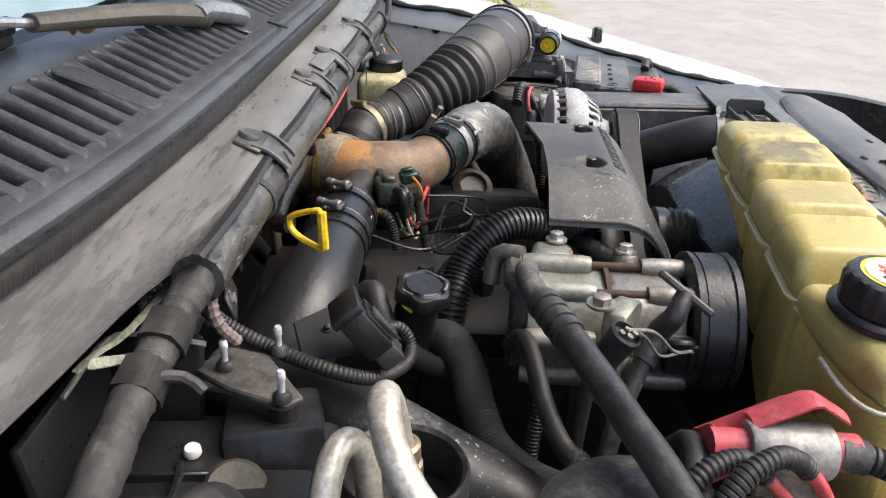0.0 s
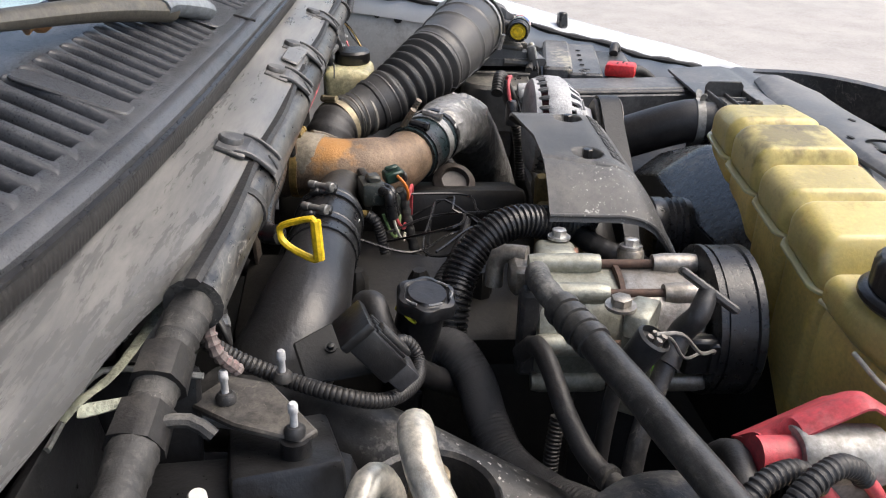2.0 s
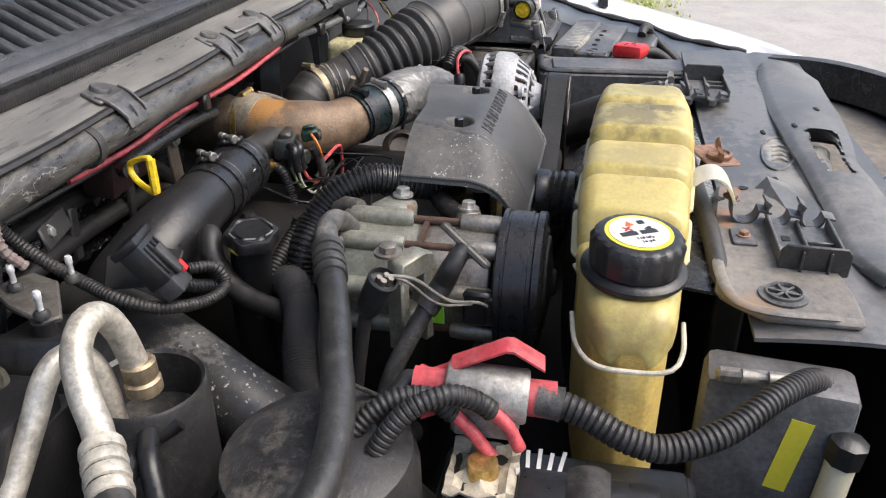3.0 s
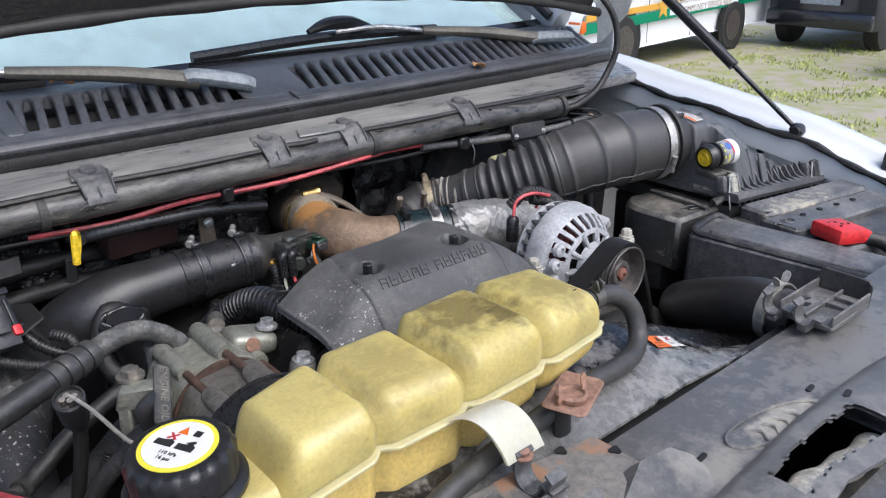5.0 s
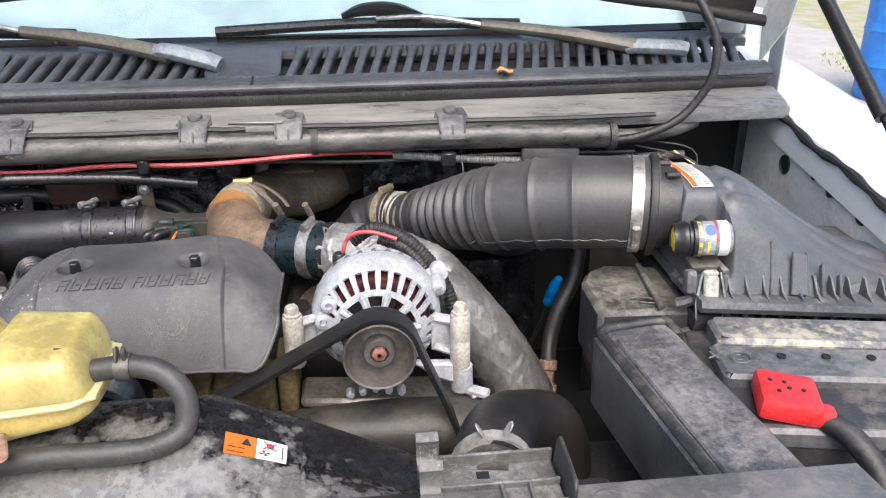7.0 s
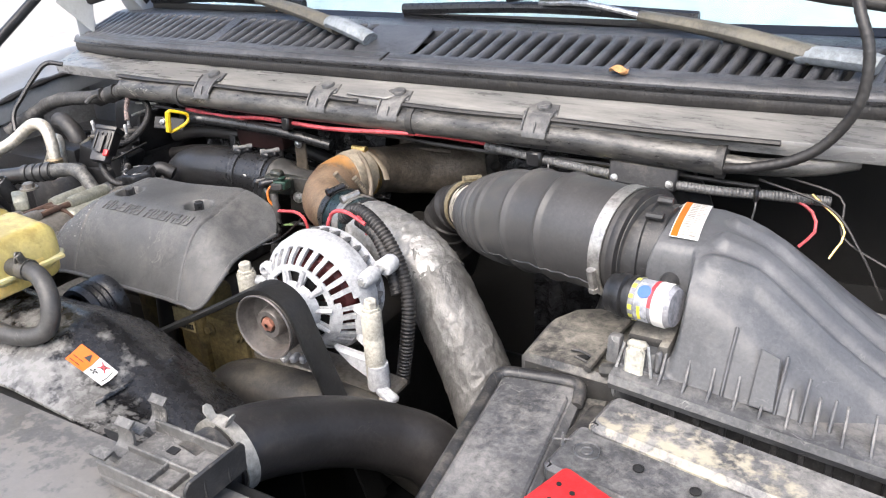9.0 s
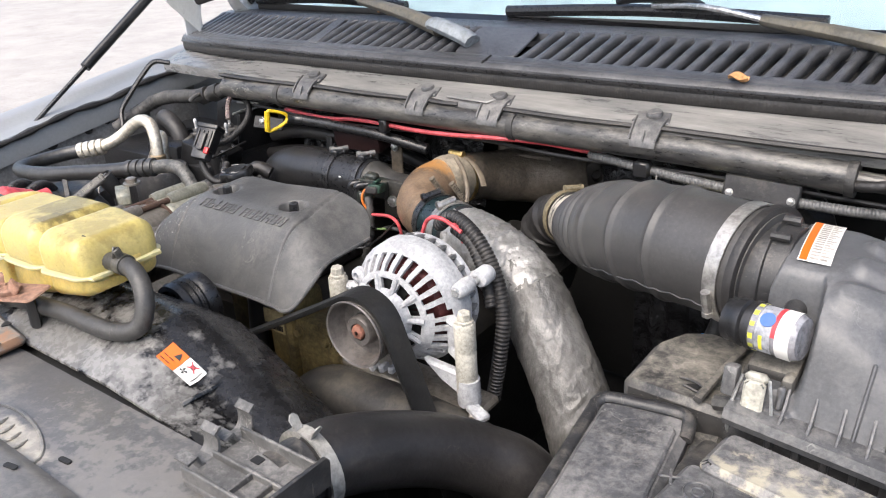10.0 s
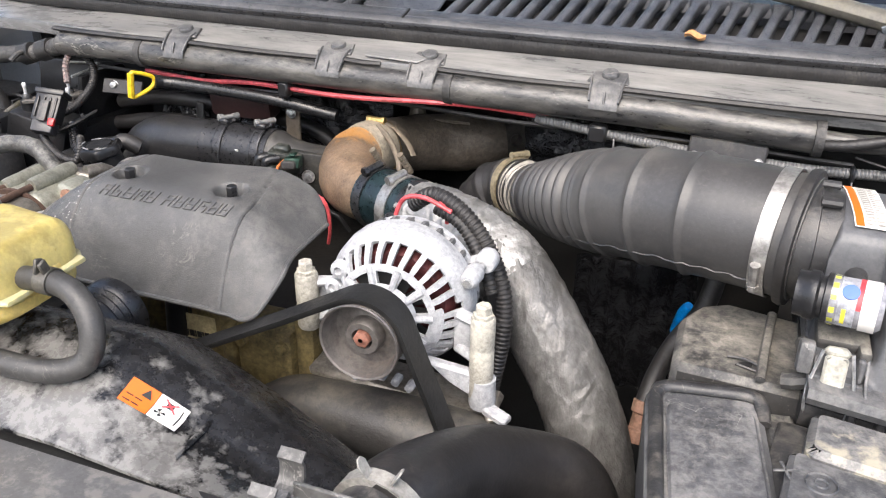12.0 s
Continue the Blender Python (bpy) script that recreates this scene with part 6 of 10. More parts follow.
sweep(bm, [(-0.47, 0.79, 1.2), (-0.482, 0.795, 1.185), (-0.488, 0.79, 1.165), (-0.48, 0.78, 1.145)], 0.0045, 8, 0.002, lambda s, r: r * (1 + 0.15 * math.sin(s * 1100)))
part("braid", bm, surf("speckled_braid", (0.16, 0.13, 0.12), 0.6, dust=(0.5, 0.08, 0.08), amount=0.4, scale=200), wl)
bm = BM()
sweep(bm, [(-0.30, 0.625, 1.0), (-0.335, 0.665, 1.045), (-0.335, 0.69, 1.08), (-0.32, 0.7, 1.1), (-0.3, 0.71, 1.09)], 0.0115, 12, 0.005, lambda s, r: r * (1 + 0.03 * math.sin(s * 900)))
part("thick_sleeve", bm, rubber, wl)

# ---- main conduit bend ----
mc = thing("main_conduit", (-0.2, 0.6, 1.0), "thick corrugated black wiring conduit in a wide bend", "conduit")
bm = BM()
conduit(bm, [(-0.13, 0.48, 1.098), (-0.165, 0.508, 1.107), (-0.18, 0.535, 1.115), (-0.192, 0.562, 1.121), (-0.204, 0.587, 1.115), (-0.218, 0.609, 1.098), (-0.233, 0.621, 1.079), (-0.254, 0.629, 1.055), (-0.268, 0.634, 1.01)], 0.0175, 16, 0.0052)
part("conduit", bm, rubber_gloss, mc)
bm = BM()
conduit(bm, [(-0.18, 0.6, 1.085), (-0.215, 0.63, 1.08), (-0.25, 0.645, 1.065), (-0.285, 0.655, 1.04), (-0.31, 0.665, 1.0)], 0.0085, 12, 0.0042)
part("side_conduit", bm, rubber, mc, "thinner conduit beside the thick one")
bm = BM()
sweep(bm, [(-0.12, 0.50, 1.085), (-0.165, 0.495, 1.095), (-0.195, 0.48, 1.095), (-0.215, 0.455, 1.09)], 0.011, 12, 0.003, lambda s, r: r * (1 + 0.04 * math.sin(s * 1500)))
part("braided_lead", bm, rubber, mc)
bm = BM()
for k in range(9):
    r_ = random.Random(k)
    p0 = Vector((-0.02 - 0.02 * k, 0.56 + 0.01 * (k % 4), 1.06 + 0.006 * (k % 3)))
    sweep(bm, [tuple(p0 + Vector((r_.uniform(-0.05, 0.05), r_.uniform(0.0, 0.07), r_.uniform(-0.02, 0.035))) * t + Vector((0, 0.02 * t, 0))) for t in (0, 0.5, 1.0, 1.6)], 0.0016, 5, 0.01)
part("loose_wire", bm, rubber_gloss, mc)
bm = BM()
lathe(bm, [(0.012, 0), (0.012, 0.02)], (0.125, 0.612, 1.01), (-0.55, -0.25, 0.75), 20)
lathe(bm, [(0.027, 0.0), (0.03, 0.006), (0.03, 0.014), (0.02, 0.02), (0.018, 0.012), (0, 0.01)], (0.125, 0.612, 1.03), (-0.6, -0.2, 0.75), 28)
solo("fuel_bowl_cap", bm, surf("dull_brown_cap", (0.05, 0.04, 0.035), 0.5, dust=DUST, amount=0.3), "round dark brown cap deep between the pipes", "cap")

# ---- air-conditioning compressor ----
ac = thing("ac_compressor", (-0.29, 0.48, 0.98), "dirty cast-aluminium air-conditioning compressor", "compressor")
CC = Vector((-0.288, 0.0, 1.062))


def casting(y0, y1, r, lobes, flat):
    """A cast half: a drum with lobes for its bolts, a flattened top and softly rounded ends."""
    bm = BM()
    rings = []
    for k, (f, g) in enumerate(((0.0, 0.9), (0.03, 0.97), (0.1, 1.0), (0.35, 0.985), (0.5, 0.99), (0.7, 0.98), (0.9, 1.0), (0.97, 0.97), (1.0, 0.9))):
        ring = []
        for i in range(48):
            a = 2 * math.pi * i / 48
            q = r
            for c, h, w in lobes:
                e = (a - radians(c) + math.pi) % (2 * math.pi) - math.pi
                q += h * math.exp(-(e / w) ** 2)
            z_ = math.sin(a) * q * g
            z_ = z_ if z_ < flat - 0.012 else flat - 0.012 + 0.55 * (z_ - flat + 0.012)
            p = Vector((math.cos(a) * q * g, 0, z_))
            p += Vector((CC.x, y0 + (y1 - y0) * f, CC.z))
            p += Vector((0, 0, 0.0018 * noise.noise(p * 40)))
            ring.append(p)
        rings.append(ring)
    loft(bm, rings)
    return bm


bm = casting(0.484, 0.56, 0.054, ((130, 0.004, 0.3), (60, 0.006, 0.3)), 0.06)
part("rear_body", bm, alu_green, ac, "pale aluminium rear half of the barrel")
bm = casting(0.412, 0.482, 0.055, ((130, 0.004, 0.25), (60, 0.005, 0.3)), 0.06)
part("front_body", bm, alu_dirty, ac)
bm = BM()
lathe(bm, [(0.054, 0.4805), (0.0565, 0.481), (0.0565, 0.4855), (0.054, 0.486)], CC, (0, 1, 0), 48)
part("joint_ring", bm, dark_rust, ac, "dark rusty joint ring")
bm = BM()
box(bm, (-0.234, 0.53, 1.104), (0.05, 0.04, 0.022), 0.008, (0, 12, -8), 3)
pad = part("port_pad", bm, alu_green, ac, "greenish cast port pad")
bolt(pad, (-0.216, 0.524, 1.114), (0.1, 0, 1), 0.0075, 0.009)
bm = BM()
lathe(bm, [(0.0, 0), (0.0075, 0), (0.0075, 0.004), (0.0, 0.004)], (-0.24, 0.5125, 1.107), (-0.1, -1, 0.2), 14)
part("rust_spot", bm, rust, pad, "rusty bolt end")
bm = BM()
lathe(bm, [(0.014, -0.012), (0.013, 0.002), (0.0115, 0.004), (0, 0.004)], (-0.218, 0.452, 1.1), (0.15, 0, 1), 18)
ear = part("mounting_ear", bm, alu_dirty, ac)
bolt(ear, (-0.2175, 0.452, 1.1045), (0.15, 0, 1), 0.0075, 0.009)
# slotted mounting frame on the outer side
fu, fv, f0 = Vector((0.86, -0.5, 0.0)).normalized(), Vector((0.06, 0.0, 1.0)).normalized(), Vector((-0.36, 0.488, 1.083))
for nm_, outline in (("frame_post", [(-0.022, -0.05), (-0.012, -0.05), (-0.013, 0.03), (-0.024, 0.03)]), ("frame_post", [(0.008, -0.05), (0.02, -0.05), (0.018, 0.03), (0.007, 0.03)]),
                     ("frame_head", [(-0.026, 0.022), (0.021, 0.022), (0.02, 0.038), (0.008, 0.044), (-0.022, 0.042)]), ("frame_bar", [(-0.013, -0.018), (0.008, -0.018), (0.008, -0.01), (-0.013, -0.01)])):
    bm = BM()
    slab(bm, outline, f0, fu, fv, 0.02, 0.002)
    part(nm_, bm, alu_green, ac)
bolt(ac, tuple(f0 + fu * -0.012 + fv * 0.043 + Vector((0, 0.006, 0))), (0, 0, 1), 0.0085, 0.009, alu_dirty)
for a in (32, 78, 122, 168, 214):
    d_ = Vector((math.cos(radians(a)), 0, math.sin(radians(a))))
    c_ = CC + d_ * 0.0565
    for y0, y1, mt in ((0.406, 0.449, alu_dirty), (0.497, 0.562, alu_green)):
        bm = BM()
        sweep(bm, [(c_.x, y0, c_.z, 0.0085), (c_.x, y0 + 0.003, c_.z, 0.0098), (c_.x, y1 - 0.003, c_.z, 0.0098), (c_.x, y1, c_.z, 0.0085)], n=14, step=0.012)
        lug = part("bolt_lug", bm, mt, ac)
    bm = BM()
    lathe(bm, [(0.0042, 0.446), (0.0042, 0.5)], c_, (0, 1, 0), 10)
    part("through_bolt", bm, dark_rust, lug, "rusty through bolt")
    bm = BM()
    lathe(bm, [(0.0, 0.399), (0.0068, 0.4), (0.0068, 0.407)], c_, (0, 1, 0), 6)
    part("bolt_head", bm, dark_rust, lug, "rusty bolt head")
bm = BM()
slab(bm, [(-0.011, -0.012), (0.011, -0.012), (0.011, 0.012), (-0.011, 0.012)], (-0.3585, 0.462, 1.062), (0.1, 1, 0), (-0.1, 0, 1), 0.001, 0)
part("green_sticker", bm, lime, ac, "bright green paper sticker")
bm = BM()
prof = [(0.03, 0.366), (0.052, 0.362), (0.056, 0.365), (0.067, 0.364), (0.0695, 0.366), (0.0695, 0.372)]
prof += [(0.0672, 0.3735), (0.0672, 0.377), (0.0688, 0.3775), (0.0688, 0.398), (0.0672, 0.3985), (0.0672, 0.401)]
prof += [(0.0695, 0.4015), (0.0695, 0.406), (0.06, 0.409), (0.04, 0.409)]
lathe(bm, prof, Vector((-0.288, 0, 1.066)), (0, 1, 0), 48)
part("pulley", bm, rubber_gloss, ac, "wide black grooved pulley")
bm = BM()
lathe(bm, [(0.0, 0.352), (0.012, 0.352), (0.014, 0.356), (0.045, 0.36), (0.047, 0.364), (0.047, 0.37)], Vector((-0.288, 0, 1.066)), (0, 1, 0), 36)
part("clutch_plate", bm, plastic, ac)
bm = BM()
box(bm, (-0.348, 0.42, 1.066), (0.012, 0.03, 0.036), 0.003)
box(bm, (-0.353, 0.408, 1.066), (0.006, 0.012, 0.03), 0.002)
part("coil_connector", bm, plastic_clean, ac)
# manifold block
bm = BM()
box(bm, (-0.265, 0.565, 1.1), (0.035, 0.025, 0.03), 0.005)
sweep(bm, [(-0.255, 0.56, 1.115), (-0.245, 0.585, 1.11), (-0.25, 0.59, 1.08)], 0.009, 10, 0.01)
part("manifold", bm, alu_dirty, ac)

# ---- electrical plug with two pale cables ----
ep = thing("electrical_plug", (-0.43, 0.5, 1.1), "unplugged dark connector with frayed grey wires", "plug")
bm = BM()
pd = Vector((-0.17, -0.43, 0.89)).normalized()
lathe(bm, [(0.009, -0.04), (0.012, -0.03), (0.013, -0.004), (0.0135, 0.002), (0.0115, 0.004), (0.0115, -0.002), (0, -0.002)], (-0.424, 0.49, 1.131), pd, 18)
part("housing", bm, plastic, ep)
bm = BM()
for a in range(4):
    q = Vector((-0.424, 0.49, 1.129)) + Vector((math.cos(a * 1.57) * 0.005, math.sin(a * 1.57) * 0.005, 0))
    lathe(bm, [(0.0028, 0), (0.0028, 0.007)], q, pd, 8)
part("pin", bm, alu_dirty, ep)
bm = BM()
sweep(bm, [(-0.424, 0.488, 1.136), (-0.415, 0.465, 1.13), (-0.395, 0.44, 1.1), (-0.37, 0.418, 1.085), (-0.352, 0.41, 1.07)], 0.0016, 6, 0.008)
sweep(bm, [(-0.422, 0.486, 1.136), (-0.41, 0.47, 1.122), (-0.39, 0.45, 1.092), (-0.36, 0.425, 1.076)], 0.0014, 6, 0.008)
part("wire", bm, surf("frayed_grey_wire", (0.2, 0.19, 0.17), 0.5), ep)
bm = BM()
sweep(bm, [(-0.418, 0.505, 1.102), (-0.416, 0.51, 1.085), (-0.42, 0.515, 1.05), (-0.43, 0.52, 1.0)], 0.0065, 10, 0.008)
part("cable", bm, rubber, ep)

# ---- engine oil dipstick ----
od = thing("oil_dipstick", (-0.38, 0.45, 1.05), "black T-handled engine oil dipstick", "dipstick")
hl, hr = Vector((-0.357, 0.449, 1.152)), Vector((-0.375, 0.411, 1.128))
hd = (hr - hl).normalized()
mid = hl.lerp(hr, 0.5)
bm = BM()
hn = Vector((0.30, -0.61, 0.735))
hn = (hn - hd * hn.dot(hd)).normalized()
slab(bm, round_rect((hr - hl).length / 2 + 0.004, 0.0072, 0.003), mid - hn * 0.003, hd, hn.cross(hd), 0.006, 0.0015)
han = part("handle", bm, surf("grey_black_handle", (0.05, 0.048, 0.045), 0.4, dust=DUST, amount=0.35), od)
tw = hn.cross(hd)
lettering("ENGINE OIL", 0.0095, plane_matrix(mid + hn * 0.0032, hd, tw), surf("worn_letters", (0.16, 0.15, 0.12), 0.5), han)
bm = BM()
sweep(bm, [(*mid, 0.008), (*(mid + Vector((-0.012, 0.01, -0.016))), 0.0095), (-0.371, 0.449, 1.103, 0.0105), (-0.386, 0.462, 1.082, 0.0105), (-0.388, 0.464, 1.079, 0.0085), (-0.42, 0.487, 1.03, 0.0085), (-0.45, 0.5, 0.96, 0.0085)], n=14, step=0.004)
part("tube", bm, plastic, od)

# ---- air-conditioning hoses ----
ah = thing("ac_hose", (-0.45, 0.52, 1.0), "thick black air-conditioning hose with crimped ends", "hose")
satin = surf("satin_hose", (0.026, 0.026, 0.026), 0.36, dust=(0.15, 0.142, 0.128), amount=0.35, scale=16)
bm = BM()
sweep(bm, [(-0.292, 0.556, 1.10, 0.0095), (-0.303, 0.558, 1.118, 0.0098), (-0.328, 0.562, 1.135, 0.0105), (-0.353, 0.562, 1.138, 0.0105), (-0.383, 0.552, 1.135, 0.011)], n=14, step=0.0025, shape=lambda s, r: r * (1 + 0.03 * math.sin(s * 2200)))
part("elbow_sleeve", bm, surf("gritty_sleeve", (0.04, 0.04, 0.04), 0.5, dust=(0.3, 0.29, 0.26), amount=0.55, scale=60, bump=0.6), ah)
for a, b in (((-0.383, 0.552, 1.135), (-0.426, 0.534, 1.13)), ((-0.638, 0.618, 1.116), (-0.672, 0.592, 1.11))):
    a, b = Vector(a), Vector(b)
    d = (b - a).normalized()
    for k in range(4):
        bm = BM()
        lathe(bm, [(0.011, -0.0055), (0.0142, -0.0045), (0.0148, 0.0), (0.0142, 0.0045), (0.011, 0.0055)], a.lerp(b, 0.08 + 0.28 * k), d, 18)
        part("crimp", bm, satin if a.x > -0.5 else alu_pipe, ah)
bm = BM()
sweep(bm, [(-0.38, 0.553, 1.135), (-0.426, 0.534, 1.13), (-0.477, 0.514, 1.124), (-0.52, 0.5, 1.12), (-0.559, 0.486, 1.116), (-0.6, 0.476, 1.113), (-0.65, 0.473, 1.11), (-0.69, 0.49, 1.106), (-0.703, 0.525, 1.104), (-0.692, 0.565, 1.107), (-0.668, 0.596, 1.111), (-0.638, 0.618, 1.116)], 0.0122, 16, 0.008)
part("hose", bm, satin, ah)
bm = BM()
slab(bm, [(-0.03, -0.004), (0.03, -0.004), (0.03, 0.004), (-0.03, 0.004)], (-0.53, 0.48, 1.1), (0.6, -0.35, -0.7), (0.5, 0.8, 0.0), 0.003, 0.001)
part("hose_bracket", bm, plastic, ah)
tl = thing("ac_line", (-0.42, 0.54, 1.0), "thin black refrigerant line beside the thick hose", "hose")
bm = BM()
sweep(bm, [(-0.335, 0.572, 1.06), (-0.352, 0.563, 1.08), (-0.38, 0.555, 1.076), (-0.42, 0.547, 1.06), (-0.45, 0.535, 1.045), (-0.475, 0.52, 1.04), (-0.5, 0.505, 1.045), (-0.52, 0.5, 1.05)], 0.0085, 12, 0.01)
part("line", bm, rubber, tl)
bm = BM()
for p in ((-0.47, 0.523, 1.041), (-0.485, 0.514, 1.042)):
    lathe(bm, [(0.0085, -0.004), (0.0105, -0.003), (0.0105, 0.003), (0.0085, 0.004)], p, (-0.8, -0.5, 0.1), 14)
part("crimp", bm, plastic, tl)
bm = BM()
box(bm, (-0.322, 0.565, 1.075), (0.02, 0.02, 0.085), 0.004)
part("bracket", bm, plastic, tl)
bh = thing("braided_hose", (-0.36, 0.59, 0.95), "black hose in a woven protective sleeve", "hose")
bm = BM()
sweep(bm, [(-0.27, 0.655, 1.02), (-0.29, 0.63, 1.035), (-0.32, 0.61, 1.02), (-0.355, 0.6, 1.0), (-0.39, 0.585, 0.985), (-0.43, 0.555, 0.985), (-0.46, 0.53, 0.995), (-0.5, 0.5, 1.0)], 0.0185, 22, 0.002, lambda s, r: r * (1 + 0.025 * math.sin(s * 1600)))
part("sleeve", bm, surf("woven_sleeve", (0.03, 0.03, 0.031), 0.6, dust=(0.13, 0.12, 0.11), amount=0.35, scale=30, fine=700, bump=0.8, depth=0.0012), bh)
bm = BM()
conduit(bm, [(-0.385, 0.545, 1.03), (-0.395, 0.55, 1.0), (-0.405, 0.552, 0.96)], 0.007, 10, 0.0035)
box(bm, (-0.402, 0.55, 0.965), (0.016, 0.016, 0.018), 0.003)
part("side_lead", bm, rubber, bh)

# ---- aluminium lines over the accumulator ----
al = thing("aluminium_line", (-0.57, 0.67, 1.0), "bent bare aluminium refrigerant pipes", "pipe")
bm = BM()
sweep(bm, [(-0.64, 0.617, 1.116), (-0.626, 0.628, 1.122), (-0.61, 0.645, 1.135), (-0.592, 0.658, 1.152), (-0.57, 0.664, 1.161), (-0.55, 0.665, 1.155), (-0.538, 0.662, 1.132), (-0.533, 0.656, 1.09)], 0.0105, 14, 0.006)
part("pipe", bm, alu_pipe, al)
bm = BM()
lathe(bm, [(0.0125, 0), (0.0145, 0.002), (0.0145, 0.012), (0.012, 0.014), (0.0135, 0.016), (0.0135, 0.028), (0.011, 0.03)], (-0.533, 0.655, 1.075), (0, 0.05, 1), 18)
part("fitting", bm, surf("tarnished_fitting", (0.34, 0.27, 0.18), 0.5, 0.7, dust=(0.15, 0.11, 0.07), amount=0.4), al)
bm = BM()
sweep(bm, [(-0.548, 0.675, 1.02), (-0.548, 0.678, 1.09), (-0.553, 0.685, 1.118), (-0.565, 0.692, 1.126), (-0.582, 0.697, 1.118), (-0.605, 0.70, 1.09), (-0.66, 0.705, 1.03)], 0.0095, 14, 0.006)
part("pipe", bm, alu_pipe, al)
bm = BM()
sweep(bm, [(-0.68, 0.8, 1.03), (-0.685, 0.79, 1.09), (-0.67, 0.775, 1.125), (-0.645, 0.765, 1.13), (-0.61, 0.76, 1.11), (-0.59, 0.755, 1.06)], 0.0165, 14, 0.01)
solo("elbow_hose", bm, rubber, "thick black elbow hose by the inner fender", "hose")
hw = thing("harness_branch", (-0.42, 0.76, 1.1), "short lead and black bracket under the wiring bundle", "wiring")
bm = BM()
conduit(bm, [(-0.41, 0.705, 1.115), (-0.405, 0.7, 1.1), (-0.39, 0.685, 1.085), (-0.36, 0.67, 1.07)], 0.007, 10, 0.0038)
part("conduit", bm, rubber_gloss, hw)
bm = BM()
slab(bm, [(-0.03, -0.012), (0.03, -0.016), (0.034, 0.006), (-0.026, 0.01)], (-0.405, 0.81, 1.142), (0.95, 0.3, 0.0), (-0.1, 0.3, 0.95), 0.004)
part("bracket", bm, rubber, hw)
bolt(hw, (-0.415, 0.805, 1.142), (0.2, -1, 0.2), 0.005, 0.005)
acc = thing("accumulator", (-0.5, 0.65, 0.9), "matt black round accumulator can", "canister")
bm = BM()
lathe(bm, [(0.045, 0), (0.047, 0.0), (0.047, 0.10), (0.045, 0.103), (0.042, 0.1), (0.042, 0.06), (0, 0.055)], (-0.53, 0.655, 0.98), (0, 0, 1), 32)
part("can", bm, plastic, acc)
bm = BM()
box(bm, (-0.6, 0.64, 1.062), (0.05, 0.03, 0.02), 0.004, (0, 20, 20))
sweep(bm, [(-0.575, 0.63, 1.07), (-0.6, 0.615, 1.07), (-0.62, 0.6, 1.045)], 0.008, 12, 0.01)
lathe(bm, [(0.006, 0), (0.006, 0.02)], (-0.565, 0.63, 1.06), (0.3, -0.5, 0.3), 10)
part("switch", bm, plastic_clean, acc)

# ---- heater box and stud bracket ----
hb = thing("heater_box", (-0.62, 0.86, 0.9), "black plastic heater box with moulded ribs", "heater box")
bm = BM()
box(bm, (-0.64, 0.83, 1.0), (0.34, 0.25, 0.15), 0.012, seg=2)
part("shell", bm, plastic_clean, hb)
for nm_, c_, s_, r_ in (("raised_panel", (-0.555, 0.80, 1.083), (0.1, 0.075, 0.03), (0, 4, 6)), ("side_pocket", (-0.515, 0.748, 1.05), (0.09, 0.07, 0.11), (0, 18, 14)),
                        ("step_block", (-0.6, 0.735, 1.055), (0.085, 0.055, 0.09), (0, 0, 5)), ("flange_wall", (-0.485, 0.85, 1.105), (0.012, 0.09, 0.09), (0, 12, -6)),
                        ("flange_wall", (-0.555, 0.868, 1.11), (0.13, 0.008, 0.08), (-10, 4, 4))):
    bm = BM()
    box(bm, c_, s_, 0.006, r_, 2)
    part(nm_, bm, plastic_clean, hb)
# thin paler line along the flange tops
bm = BM()
sweep(bm, [(-0.49, 0.80, 1.148), (-0.487, 0.85, 1.152), (-0.5, 0.868, 1.152), (-0.56, 0.87, 1.148)], 0.0022, 6, 0.008)
part("pale_edge", bm, surf("pale_edge_line", (0.3, 0.3, 0.28), 0.6), hb)
for i in range(3):
    bm = BM()
    box(bm, (-0.575 - 0.022 * i, 0.80, 1.101), (0.004, 0.055, 0.01), 0.001, (0, 4, 6))
    part("rib", bm, plastic_clean, hb)
bm = BM()
lathe(bm, [(0.006, 0), (0.006, 0.004), (0.0045, 0.006), (0, 0.006)], (-0.549, 0.795, 1.1), (-0.2, 0, 1), 14)
part("white_clip", bm, white_ink, hb)
bm = BM()
lathe(bm, [(0.02, 0), (0.021, 0.01), (0.018, 0.014), (0, 0.012)], (-0.575, 0.76, 1.09), (-0.5, -0.2, 0.8), 18)
part("plug", bm, surf("olive_plug", (0.05, 0.045, 0.03), 0.5, dust=DUST, amount=0.3), hb)
bm = BM()
sweep(bm, [(-0.56, 0.80, 1.1), (-0.6, 0.79, 1.11), (-0.65, 0.80, 1.1), (-0.7, 0.82, 1.09)], 0.003, 6, 0.02)
part("cable", bm, rubber_gloss, hb)
bm = BM()
sheet(bm, 10, 3, lambda a, b: (-0.485 - 0.03 * a * 0.3, 0.825 - 0.08 * a + 0.02 * b, 1.112 + 0.006 * math.sin(a * 9) + 0.004 * b), 0.002)
part("foil_edge", bm, foil, hb, "torn edge of foil")
sb = thing("stud_bracket", (-0.49, 0.76, 1.1), "dull triangular bracket with three white-tipped studs", "bracket")
bm = BM()
slab(bm, [(-0.012, -0.016), (0.03, -0.014), (0.075, -0.002), (0.078, 0.012), (0.02, 0.03), (-0.01, 0.02)], (-0.482, 0.795, 1.121), (-0.58, -0.80, 0.0), (0.55, -0.40, 0.04), 0.006)
part("plate", bm, surf("dusty_bracket", (0.07, 0.065, 0.06), 0.55, 0.2, dust=DUST, amount=0.5), sb)
